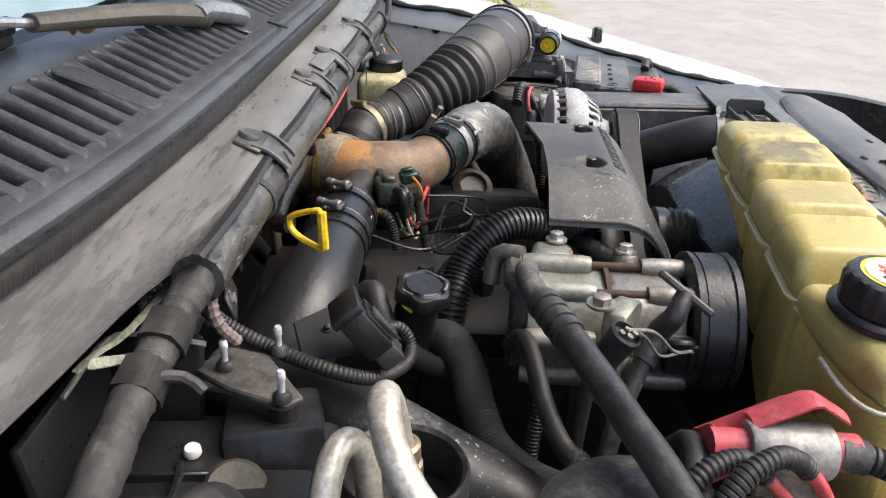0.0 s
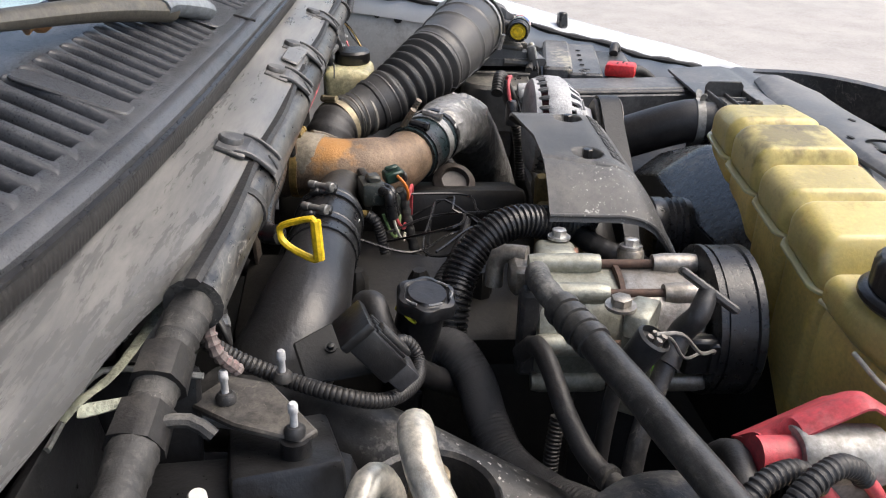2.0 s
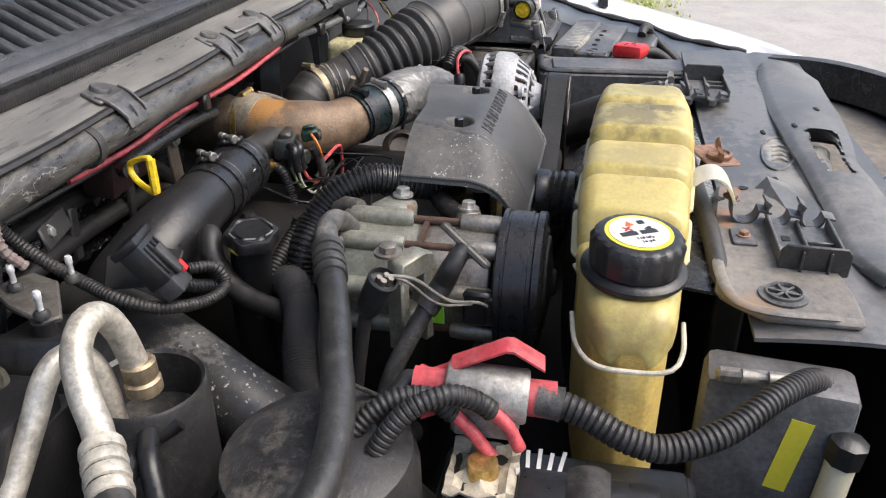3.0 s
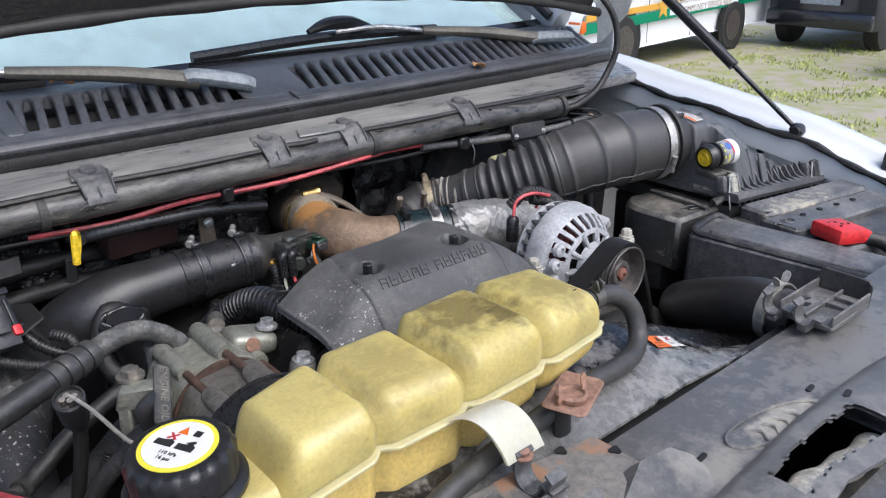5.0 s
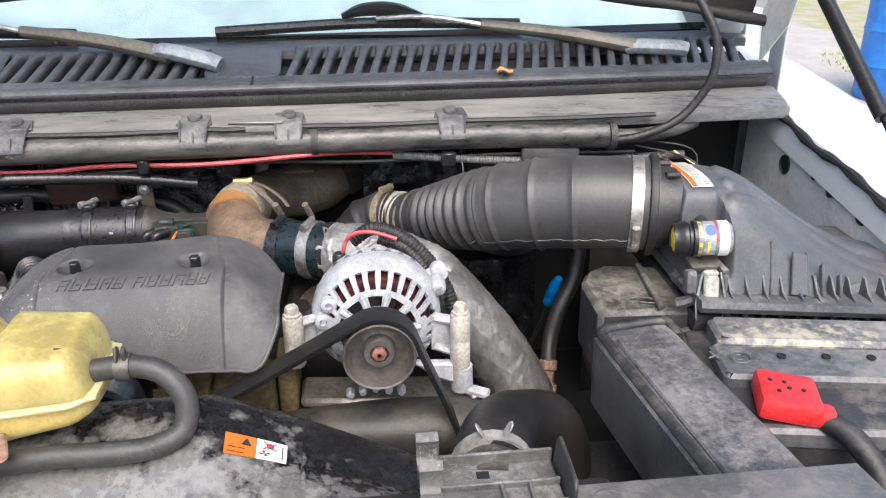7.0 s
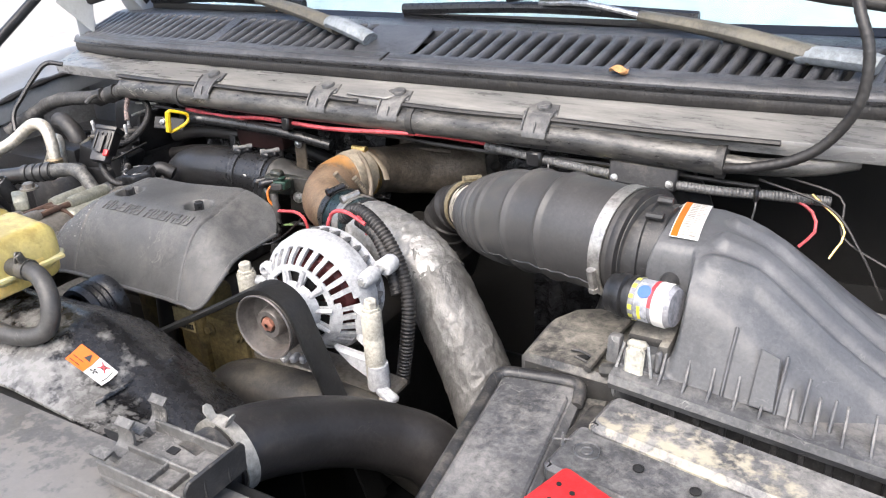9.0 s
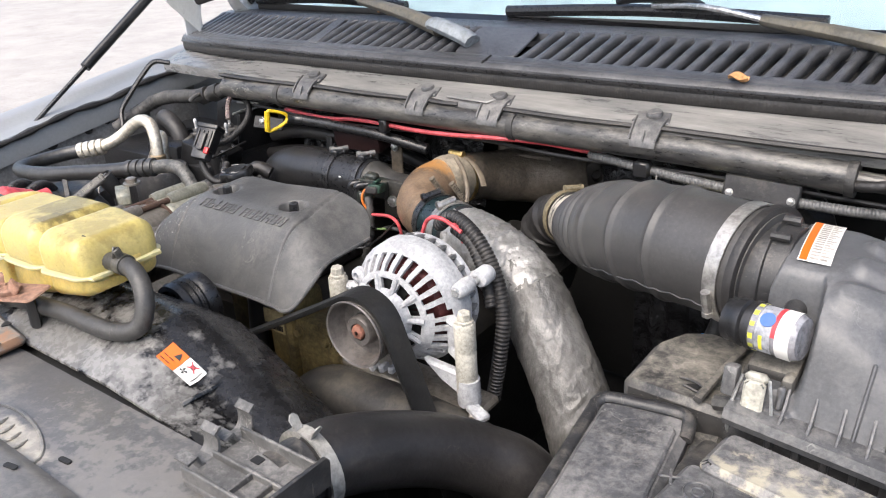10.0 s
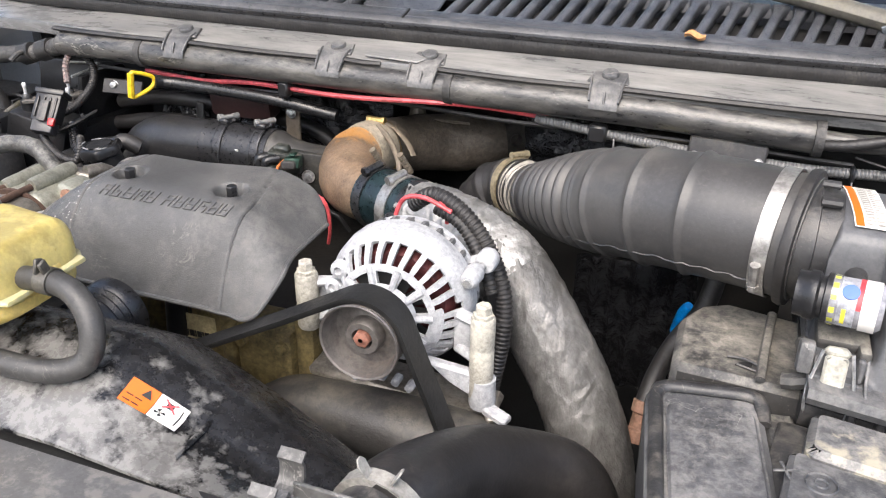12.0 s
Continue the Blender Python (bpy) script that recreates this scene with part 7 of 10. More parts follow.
for x, y, z in ((-0.488, 0.788, 1.127), (-0.522, 0.739, 1.127), (-0.458, 0.756, 1.122)):
    bm = BM()
    lathe(bm, [(0.0068, 0), (0.0068, 0.004), (0.0045, 0.007)], (x, y, z), (0, 0, 1), 14)
    stud = part("nut", bm, plastic, sb)
    bm = BM()
    lathe(bm, [(0.0025, 0.005), (0.0025, 0.016), (0.0032, 0.017), (0.0032, 0.022), (0.0022, 0.024)], (x, y, z), (0, 0, 1), 12)
    part("stud_tip", bm, surf("white_stud", (0.5, 0.5, 0.5), 0.4), stud, "whitish stud tip")
bm = BM()
lathe(bm, [(0.009, 0), (0.01, 0.02), (0.01, 0.045)], (-0.522, 0.739, 1.08), (0, 0, 1), 16)
part("post", bm, plastic_clean, sb)

# ================= things on the front half =================
# ---- engine cover ----
ec = thing("engine_cover", (-0.055, 0.46, 1.05), "dusty grey moulded plastic engine cover", "engine cover")


def cover_z(x, y):
    z = 1.1665 + 0.02 * (y - 0.48)
    side = 0.054 * max(0, (-0.118 - x) / 0.094) ** 1.9 + 0.04 * max(0, (x - 0.012) / 0.083) ** 2.0
    nose = 0.081 * max(0, (0.474 - y) / 0.08) ** 2.3
    z -= (side ** 1.7 + nose ** 1.7) ** (1 / 1.7)
    for bx in (-0.114, 0.009):
        d = math.hypot(x - bx, y - 0.481)
        if d < 0.0165:
            z -= 0.015 * min(1, (0.0165 - d) / 0.004)
    for lx in (-0.142, 0.042):
        e = abs(x - lx - 0.012 * max(0, (y - 0.47) / 0.05) * (1 if lx < 0 else -1))
        if e < 0.0019:
            z -= 0.0028 * (1 - e / 0.0019)
    return z


def cover_point(x, b):
    """A point of the shell: b runs from the front edge, which rounds off at both ends, to the back."""
    y0 = 0.3935 + 0.03 * max(0, (x - 0.066) / 0.029) ** 2.6 + 0.012 * max(0, (-0.185 - x) / 0.027) ** 2
    y1 = 0.531 + 0.014 * max(0, min(1, (x + 0.06) / 0.08)) - 0.03 * max(0, (x - 0.06) / 0.035) ** 2
    y = y0 + (y1 - y0) * b
    return (x, y, cover_z(x, y))


bm = BM()
xs_ = sorted(set([-0.196 + 0.0027 * i for i in range(108)] + [l + d for l in (-0.142, 0.042) for d in (-0.0022, -0.0012, 0.0, 0.0012, 0.0022)]))
ys_ = [(j / 56) ** 1.15 for j in range(57)]
g = [[bm.verts.new(cover_point(x, b)) for b in ys_] for x in xs_]
h = [[bm.verts.new(Vector(cover_point(x, b)) + Vector((0.0 if x < 0.06 else -0.0015, 0.0035 * (1 - b), -0.0035))) for b in ys_] for x in xs_]
nx_, ny_ = len(xs_), len(ys_)
for q in (g, h):
    for i in range(nx_ - 1):
        for j in range(ny_ - 1):
            bm.faces.new((q[i][j], q[i + 1][j], q[i + 1][j + 1], q[i][j + 1]))
rim = [(i, 0) for i in range(nx_ - 1)] + [(nx_ - 1, j) for j in range(ny_ - 1)] + [(i, ny_ - 1) for i in range(nx_ - 1, 0, -1)] + [(0, j) for j in range(ny_ - 1, 0, -1)]
for k, (i, j) in enumerate(rim):
    i2, j2 = rim[(k + 1) % len(rim)]
    bm.faces.new((g[i][j], g[i2][j2], h[i2][j2], h[i][j]))
part("shell", bm, cover_mat, ec, sharp=60)
# rolled lip along the free edge
bm = BM()
edge_ = [cover_point(-0.1958, b) for b in (1, 0.8, 0.6, 0.4, 0.2, 0.0)] + [cover_point(x, 0.0) for x in np.linspace(-0.186, 0.094, 22)] + [cover_point(0.0945, b) for b in (0.15, 0.3, 0.5, 0.7, 0.9, 1.0)]
sweep(bm, edge_, 0.0024, 8, 0.005)
part("edge_lip", bm, cover_mat, ec)
bm = BM()
sheet(bm, 4, 20, lambda a, b: (-0.1955 - 0.002 * a, cover_point(-0.1955, b)[1], cover_point(-0.1955, b)[2] - 0.007 * a), (0.003, 0, 0))
part("side_lip", bm, cover_mat, ec)
for bx in (-0.114, 0.009):
    bm = BM()
    lathe(bm, [(0.0095, 0), (0.0095, 0.004), (0.0075, 0.0055)], (bx, 0.481, 1.1525), (0, 0, 1), 18)
    lathe(bm, [(0.0058, 0.005), (0.0058, 0.017), (0.0048, 0.018)], (bx, 0.481, 1.1525), (0, 0, 1), 6)
    part("bolt", bm, rubber_gloss, ec, "black hex bolt in a recess")
# raised blocks where the maker's word stands
widths = (0.011, 0.012, 0.0145, 0.011, 0.0115, 0.0, 0.011, 0.0115, 0.0115, 0.012, 0.011, 0.0105)
px = -0.122
for k_, w in enumerate(widths):
    if w:
        bm = BM()
        x = px + w / 2
        y = 0.4485
        z = cover_z(x, y)
        up = Vector((0, 0.012, cover_z(x, y + 0.006) - cover_z(x, y - 0.006))).normalized()
        for c_, hw, y0, y1 in ((-0.36, 0.08, -0.0072, 0.0072), (0.36, 0.08, -0.0072, 0.0072 - 0.007 * (k_ % 4 == 1)), (0.0, 0.34, -0.0072 + 0.0122 * (k_ % 3 == 0), -0.005 + 0.0122 * (k_ % 3 == 0)), (0.0, 0.34 - 0.2 * (k_ % 2), -0.001, 0.0012)):
            slab(bm, [(w * (c_ - hw) + 0.25 * y0, y0), (w * (c_ + hw) + 0.25 * y0, y0), (w * (c_ + hw) + 0.25 * y1, y1), (w * (c_ - hw) + 0.25 * y1, y1)], Vector((x, y, z - 0.0008)), (1, 0, 0), up, 0.0018, 0.0004)
        part("raised_block", bm, cover_mat, ec)
    px += (w or 0.006) + 0.0015

# ---- alternator ----
at_ = thing("alternator", (0.2, 0.45, 1.0), "white-oxidised aluminium alternator with a black pulley", "alternator")
AC = Vector((0.198, 0, 1.097))
# front housing: hub, spoked face and slotted shoulder in one casting
PROF = [(0.019, 0.412), (0.0245, 0.411), (0.027, 0.418), (0.031, 0.4255), (0.0415, 0.428), (0.0455, 0.429), (0.048, 0.4305), (0.0505, 0.4325), (0.0535, 0.4355), (0.0565, 0.4395), (0.0592, 0.4435), (0.0622, 0.4475), (0.0665, 0.4525), (0.0698, 0.459), (0.071, 0.477), (0.069, 0.4805)]
NA = 192
bm = BM()
ringv = []
for r_, y_ in PROF:
    ringv.append([bm.verts.new(AC + Vector((r_ * math.cos(2 * math.pi * i / NA), y_, r_ * math.sin(2 * math.pi * i / NA)))) for i in range(NA)])
for k in range(len(PROF) - 1):
    for i in range(NA):
        deg = 360 * (i + 0.5) / NA
        if k == 3 and (deg - 9) % 36 < 23:
            continue
        side_slot = not (12 < deg < 168)
        if 6 <= k <= 10 and not side_slot and (deg - 12) % 13 < 7.4:
            continue
        if k in (8, 9, 10, 11) and side_slot and 200 > (deg + 60) % 360 > 8 and (deg - 4) % 13 < 7:
            continue
        if k in (8, 9, 10) and 190 < deg < 300 and (deg - 4) % 15 < 8:
            continue
        bm.faces.new((ringv[k][i], ringv[k][(i + 1) % NA], ringv[k + 1][(i + 1) % NA], ringv[k + 1][i]))
bmesh.ops.recalc_face_normals(bm, faces=bm.faces)
bmesh.ops.solidify(bm, geom=bm.faces[:], thickness=0.004)
for v in bm.verts:
    v.co += Vector((noise.noise(v.co * 90), noise.noise(v.co * 90 + Vector((5, 0, 0))), noise.noise(v.co * 90 + Vector((0, 7, 0))))) * 0.0007
part("front_housing", bm, alu_white, at_, "white-oxidised slotted front housing", 50)
for i in range(10):
    a = radians(2.5 + 36 * i)
    bm = BM()
    d = Vector((math.cos(a), 0, math.sin(a)))
    sweep(bm, [tuple(AC + Vector((0, 0.4225, 0)) + d * 0.0265), tuple(AC + Vector((0, 0.4265, 0)) + d * 0.036), tuple(AC + Vector((0, 0.4295, 0)) + d * 0.045)], 0.0032, 8, 0.006)
    part("spoke", bm, alu_white, at_)
for i in range(26):
    a = radians(-78 + 336 / 26 * i)
    d = Vector((math.cos(a), 0, math.sin(a)))
    bm = BM()
    sweep(bm, [tuple(AC + Vector((0, 0.479, 0)) + d * 0.0675), tuple(AC + Vector((0, 0.489, 0)) + d * 0.066), tuple(AC + Vector((0, 0.496, 0)) + d * 0.06)], 0.0034, 6, 0.007)
    part("rear_rib", bm, rear_fin_mat, at_)
bm = BM()
lathe(bm, [(0.059, 0.488), (0.0665, 0.49), (0.0665, 0.497), (0.06, 0.502), (0.035, 0.505), (0, 0.505)], AC, (0, 1, 0), 40)
part("rear_cap", bm, alu_white, at_)
# rear bracket arms with their through bolts
for a in (24,):
    d = Vector((math.cos(radians(a)), 0, math.sin(radians(a))))
    bm = BM()
    sweep(bm, [tuple(AC + d * 0.056 + Vector((0, 0.498, 0))), tuple(AC + d * 0.079 + Vector((0, 0.5, 0)))], 0.0095, 10, 0.01, flat=(1, 0.8))
    lathe(bm, [(0.009, 0), (0.0105, 0.003), (0.0105, 0.016), (0.009, 0.019)], AC + d * 0.079 + Vector((0, 0.49, 0)), (0, 1, 0), 16)
    arm_ = part("bracket_arm", bm, alu_white, at_)
    bm = BM()
    lathe(bm, [(0.006, 0), (0.0085, 0.003), (0.0095, 0.02), (0.008, 0.026)], AC + d * 0.074 + Vector((0, 0.455, 0)), (0, 1, 0), 16)
    part("bolt_boss", bm, alu_white, arm_)
    bm = BM()
    lathe(bm, [(0.0038, 0.465), (0.0038, 0.493)], AC + d * 0.077, (0, 1, 0), 10)
    lathe(bm, [(0.0042, 0.4525), (0.0042, 0.456)], AC + d * 0.074, (0, 1, 0), 6)
    part("through_bolt", bm, steel, arm_)
bm = BM()
lathe(bm, [(0.046, 0.446), (0.0505, 0.447), (0.0555, 0.456), (0.058, 0.474), (0.052, 0.486), (0.03, 0.487)], AC, (0, 1, 0), 36, wobble=lambda i, h: 1 + 0.025 * (i % 2))
part("winding", bm, copper, at_, "dark red copper winding")
for i in range(11):
    bm = BM()
    a = 2 * math.pi * i / 11
    d = Vector((math.cos(a), 0, math.sin(a)))
    t = Vector((-math.sin(a), 0, math.cos(a)))
    slab(bm, [(0.018, -0.006), (0.043, -0.008), (0.043, 0.008), (0.018, 0.006)], AC + Vector((0, 0.437, 0)), d, t, 0.002, 0)
    part("fan_blade", bm, bay_dark, at_)
# mounting ears and bolts
for s, bx, by, bz, low in ((1, 0.287, 0.438, 1.107, 0.088), (-1, 0.1085, 0.444, 1.112, 0.06)):
    bm = BM()
    lathe(bm, [(0.0098, -low), (0.0112, -low + 0.003), (0.0112, -0.034), (0.0106, -0.032), (0.0112, -0.030), (0.0112, -0.002), (0.0102, 0.0)], (bx, by, bz), (0, 0, 1), 20)
    ear = part("ear", bm, ear_mat, at_, "beige-grey mounting ear")
    bm = BM()
    for dz in (-0.011, -0.05):
        sweep(bm, [(bx - s * 0.004, by + 0.004, bz + dz), (bx - s * 0.026, by + 0.012, bz + dz * 0.9)], 0.0055, 8, 0.01, flat=(1.2, 0.9))
    box(bm, (bx - s * 0.018, by + 0.012, bz - 0.03), (0.026, 0.004, 0.04), 0.001)
    part("web", bm, alu_white, ear)
    bm = BM()
    lathe(bm, [(0.0098, 0), (0.0098, 0.003), (0.0075, 0.0035), (0.0072, 0.011), (0.0055, 0.0125)], (bx, by, bz), (0, 0, 1), 6)
    part("ear_bolt", bm, ear_mat, ear)
bm = BM()
slab(bm, [(-0.055, 0.004), (0.0, 0.0), (0.012, -0.028), (0.0, -0.03), (-0.03, -0.016)], (0.287, 0.431, 1.048), (1, 0, 0), (0, 0, 1), -0.012, 0.003)
lathe(bm, [(0.0122, 0), (0.0128, 0.004), (0.0118, 0.03)], (0.289, 0.438, 1.012), (0, 0, 1), 16)
box(bm, (0.306, 0.428, 1.012), (0.026, 0.014, 0.008), 0.002, (0, 8, -20))
part("foot", bm, alu_white, at_)
for a in (150, 170, 192):
    bm = BM()
    d = Vector((math.cos(radians(a)), 0, math.sin(radians(a))))
    lathe(bm, [(0.0095, 0), (0.0085, 0.006), (0.004, 0.008), (0.003, 0.004)], AC + d * 0.0575 + Vector((0, 0.441, 0)), (0, -1, 0.1), 12)
    part("lug", bm, alu_white, at_)
bm = BM()
box(bm, (0.205, 0.455, 1.002), (0.19, 0.05, 0.012), 0.004, (0, 4, 0))
box(bm, (0.305, 0.43, 1.008), (0.02, 0.012, 0.006), 0.002, (0, 0, 30))
part("bracket", bm, alu_dirty, at_)
bm = BM()
for k in range(5):
    box(bm, (0.165 + 0.014 * k, 0.43, 1.026 - 0.003 * abs(k - 2)), (0.008, 0.014, 0.009), 0.002, (0, 20 * (k - 2), 0))
part("lower_lug", bm, alu_white, at_)
bm = BM()
PY = 0.37
PC = Vector((0.198, 0, 1.0995))
prof = [(0.0, PY + 0.0165), (0.0085, PY + 0.0165), (0.0095, PY + 0.0075), (0.0148, PY + 0.0075), (0.0162, PY + 0.0095), (0.017, PY + 0.019), (0.024, PY + 0.0215), (0.0305, PY + 0.0205), (0.0325, PY + 0.0175), (0.0335, PY + 0.004), (0.0345, PY + 0.0), (0.0362, PY - 0.001), (0.037, PY + 0.0005)]
for i in range(7):
    prof += [(0.0357, PY + 0.003 + i * 0.0042), (0.0343, PY + 0.005 + i * 0.0042), (0.0357, PY + 0.0068 + i * 0.0042)]
prof += [(0.0365, PY + 0.034), (0.033, PY + 0.037), (0.012, PY + 0.037)]
lathe(bm, prof, PC, (0, 1, 0), 64)
pul = part("pulley", bm, surf("pulley_steel", (0.11, 0.1, 0.093), 0.42, 0.35, dust=(0.22, 0.165, 0.13), amount=0.4, scale=30, top=0.0), at_)
bm = BM()
lathe(bm, [(0.0, PY + 0.0045), (0.006, PY + 0.0045), (0.0078, PY + 0.0055), (0.008, PY + 0.0075), (0.008, PY + 0.014)], PC, (0, 1, 0), 6)
part("nut", bm, surf("red_rust_nut", (0.26, 0.115, 0.08), 0.6, 0.2, scale=80), pul, "red-brown rusty nut")
bm = BM()
lathe(bm, [(0.0024, PY + 0.0042), (0.0, PY + 0.0042)], PC, (0, 1, 0), 6)
part("hub_hole", bm, black_ink, pul)
bm = BM()
sweep(bm, [(0.16, 0.53, 1.13), (0.17, 0.535, 1.16), (0.195, 0.53, 1.168), (0.225, 0.525, 1.16)], 0.0024, 8, 0.006)
sweep(bm, [(0.215, 0.54, 1.14), (0.218, 0.537, 1.155), (0.21, 0.53, 1.165)], 0.0022, 8, 0.006)
part("red_lead", bm, red_wire, at_)
bm = BM()
lathe(bm, [(0.008, 0), (0.0085, 0.004), (0.0085, 0.03), (0.006, 0.034)], (0.158, 0.53, 1.11), (0.05, 0, 1), 14)
part("boot", bm, rubber_gloss, at_)
bm = BM()
conduit(bm, [(0.175, 0.55, 1.15), (0.2, 0.545, 1.166), (0.235, 0.535, 1.155), (0.265, 0.525, 1.125), (0.285, 0.512, 1.085), (0.288, 0.5, 1.04), (0.28, 0.495, 0.98)], 0.0085, 12, 0.0045)
conduit(bm, [(0.205, 0.54, 1.155), (0.235, 0.53, 1.145), (0.262, 0.515, 1.115), (0.275, 0.505, 1.09)], 0.007, 12, 0.0045)
part("alternator_lead", bm, rubber, at_, "corrugated black cable conduit")

# ---- drive belt ----
bl = thing("drive_belt", (0.2, 0.39, 0.95), "black multi-ribbed drive belt over the alternator pulley", "belt")


def belt_path():
    pts = [(-0.13, 0.9595), (-0.06, 0.998), (0.0, 1.031), (0.06, 1.0642), (0.12, 1.0975)]
    for a in range(122, 14, -8):
        pts.append((PC.x + 0.0375 * math.cos(radians(a)), PC.z + 0.0375 * math.sin(radians(a))))
    pts += [(0.247, 1.075), (0.259, 1.045), (0.274, 1.005), (0.291, 0.955), (0.31, 0.9)]
    return pts


bp = belt_path()
bm = BM()
rows = []
for i, (x, z) in enumerate(bp):
    a, b = bp[max(i - 1, 0)], bp[min(i + 1, len(bp) - 1)]
    d = Vector((b[0] - a[0], 0, b[1] - a[1])).normalized()
    nrm = Vector((-d.z, 0, d.x))
    sec = [(PY + 0.0035, 0.0035), (PY + 0.0315, 0.0035)]
    for k in range(8):
        y = PY + 0.0315 - 0.0035 * k
        sec += [(y, 0.0), (y - 0.0012, -0.0018), (y - 0.0022, -0.0018)]
    sec.append((PY + 0.0035, 0.0))
    rows.append([Vector((x, y, z)) + nrm * o for y, o in sec])
loft(bm, rows)
part("belt", bm, surf("belt_rubber", (0.012, 0.012, 0.012), 0.45, dust=(0.08, 0.07, 0.06), amount=0.25), bl)
bm = BM()
lathe(bm, [(0.0, 0.385), (0.015, 0.382), (0.026, 0.383), (0.028, 0.376), (0.034, 0.376), (0.036, 0.384), (0.033, 0.388), (0.036, 0.392), (0.033, 0.396), (0.036, 0.4), (0.033, 0.404), (0.036, 0.408), (0.036, 0.42), (0.024, 0.425)], Vector((-0.074, -0.03, 1.06)), (0, 1, 0), 40)
solo("fan_pulley", bm, rubber_gloss, "dark ribbed fan pulley in the shade", "pulley")
# ---- coolant bottle ----
cb = thing("coolant_bottle", (-0.24, 0.28, 0.95), "yellowed translucent coolant bottle with four humps", "coolant bottle")


def interp(x, xs, vs):
    return float(np.interp(x, xs, vs))


HUMPS = ((-0.355, -0.279), (-0.279, -0.2), (-0.2, -0.113), (-0.113, -0.03))


def hump(x):
    """0 at the valleys between humps, 1 on top of them."""
    for a, b in HUMPS:
        if a <= x <= b:
            t = (x - a) / (b - a)
            return min(1.0, (math.sin(math.pi * t) * 2.3)) ** 0.65
    return 0.0


def bottle_ring(x, z0, z1, grow=0.0):
    yr = interp(x, [-0.47, -0.44, -0.36, -0.28, -0.2, -0.115, -0.03], [0.314, 0.322, 0.334, 0.337, 0.333, 0.33, 0.322])
    yf = interp(x, [-0.47, -0.44, -0.36, -0.28, -0.2, -0.115, -0.03], [0.258, 0.252, 0.243, 0.236, 0.228, 0.225, 0.23])
    hm = hump(x)
    if x > -0.36:
        yr -= 0.01 * (1 - hm)
        yf += 0.01 * (1 - hm)
    yc, hy = (yr + yf) / 2, (yr - yf) / 2 + grow
    zc, hz = (z0 + z1) / 2, (z1 - z0) / 2
    return [(x, yc + a, zc + b) for a, b in round_rect(hy, hz, min(0.02 if x > -0.36 else 0.027, hy * 0.75, hz * 0.75), 6)]


def top_z(x):
    if x < -0.36:
        return interp(x, [-0.472, -0.468, -0.455, -0.37, -0.36], [1.12, 1.135, 1.148, 1.15, 1.152])
    return interp(x, [-0.36, -0.34, -0.28, -0.2, -0.19, -0.113, -0.045, -0.036, -0.03], [1.152, 1.176, 1.188, 1.19, 1.199, 1.203, 1.2, 1.194, 1.18]) - 0.017 * (1 - hump(x))


def seam_z(x):
    return interp(x, [-0.47, -0.4, -0.36, -0.28, -0.2, -0.113, -0.03], [1.112, 1.115, 1.128, 1.145, 1.152, 1.158, 1.163])


def bot_z(x):
    return interp(x, [-0.47, -0.38, -0.33, -0.25, -0.15, -0.05, -0.03], [0.93, 0.93, 0.98, 1.06, 1.115, 1.135, 1.145])


xs_ = [-0.472, -0.47, -0.465, -0.455] + [-0.445 + 0.003 * i for i in range(138)] + [-0.0315, -0.0302]
bm = BM()
rings = []
for i, x in enumerate(xs_):
    e = min(i, 3) / 3 if i < 3 else min(len(xs_) - 1 - i, 2) / 2 if i > len(xs_) - 3 else 1
    z0, z1 = seam_z(x) - 0.008, top_z(x)
    r = bottle_ring(x, z0, z1, -0.012 * (1 - e))
    rings.append(r)
loft(bm, rings)
part("upper_half", bm, bottle_mat, cb, sharp=60)
bm = BM()
rings = []
for i, x in enumerate(xs_):
    e = min(i, 3) / 3 if i < 3 else min(len(xs_) - 1 - i, 2) / 2 if i > len(xs_) - 3 else 1
    rings.append(bottle_ring(x, bot_z(x), seam_z(x) + 0.006, -0.004 - 0.012 * (1 - e)))
loft(bm, rings)
part("lower_half", bm, bottle_low, cb, "amber coolant-stained lower half", 60)
bm = BM()
rings = [bottle_ring(x, seam_z(x) - 0.0018, seam_z(x) + 0.0018, -0.006 + 0.0105 * min(1, max(0, (x + 0.385) / 0.03))) for x in [q for q in xs_ if q > -0.4][:-1] + [-0.0245]]
loft(bm, rings)
part("seam_flange", bm, surf("pale_seam", (0.5, 0.44, 0.24), 0.36, dust=(0.35, 0.3, 0.16), amount=0.25, scale=30, var=0.1, bump=0.05, sss=0.4), cb, "pale moulded seam flange")
bm = BM()
lathe(bm, [(0.004, 0), (0.004, 0.0012), (0, 0.0014)], (-0.05, 0.248, 1.1985), (0.1, -0.2, 1), 10, wobble=lambda i, h: 1 + 0.3 * (i % 3 == 0))
part("chip_mark", bm, black_ink, cb)
# cap
cax = Vector((-0.06, -0.03, 1)).normalized()
co = Vector((-0.407, 0.288, 1.15))
bm = BM()
lathe(bm, [(0.03, -0.004), (0.039, 0.0), (0.042, 0.0035), (0.042, 0.007), (0.039, 0.01), (0.035, 0.011)], co, cax, 40)
part("collar", bm, plastic_clean, cb)
bm = BM()
lathe(bm, [(0.034, 0.01), (0.036, 0.012), (0.0355, 0.031), (0.0335, 0.036), (0.029, 0.0375), (0, 0.0375)], co, cax, 72, wobble=lambda i, h: 1 + (0.045 if i % 4 < 2 and 0.012 < h < 0.034 else 0))
cap = part("cap", bm, plastic_clean, cb, "black ribbed screw cap")
bm = BM()
lathe(bm, [(0.0265, 0.0376), (0.0265, 0.0382), (0, 0.0384)], co, cax, 40)
lab = part("label", bm, yellow_ink, cap, "round yellow and white warning label")
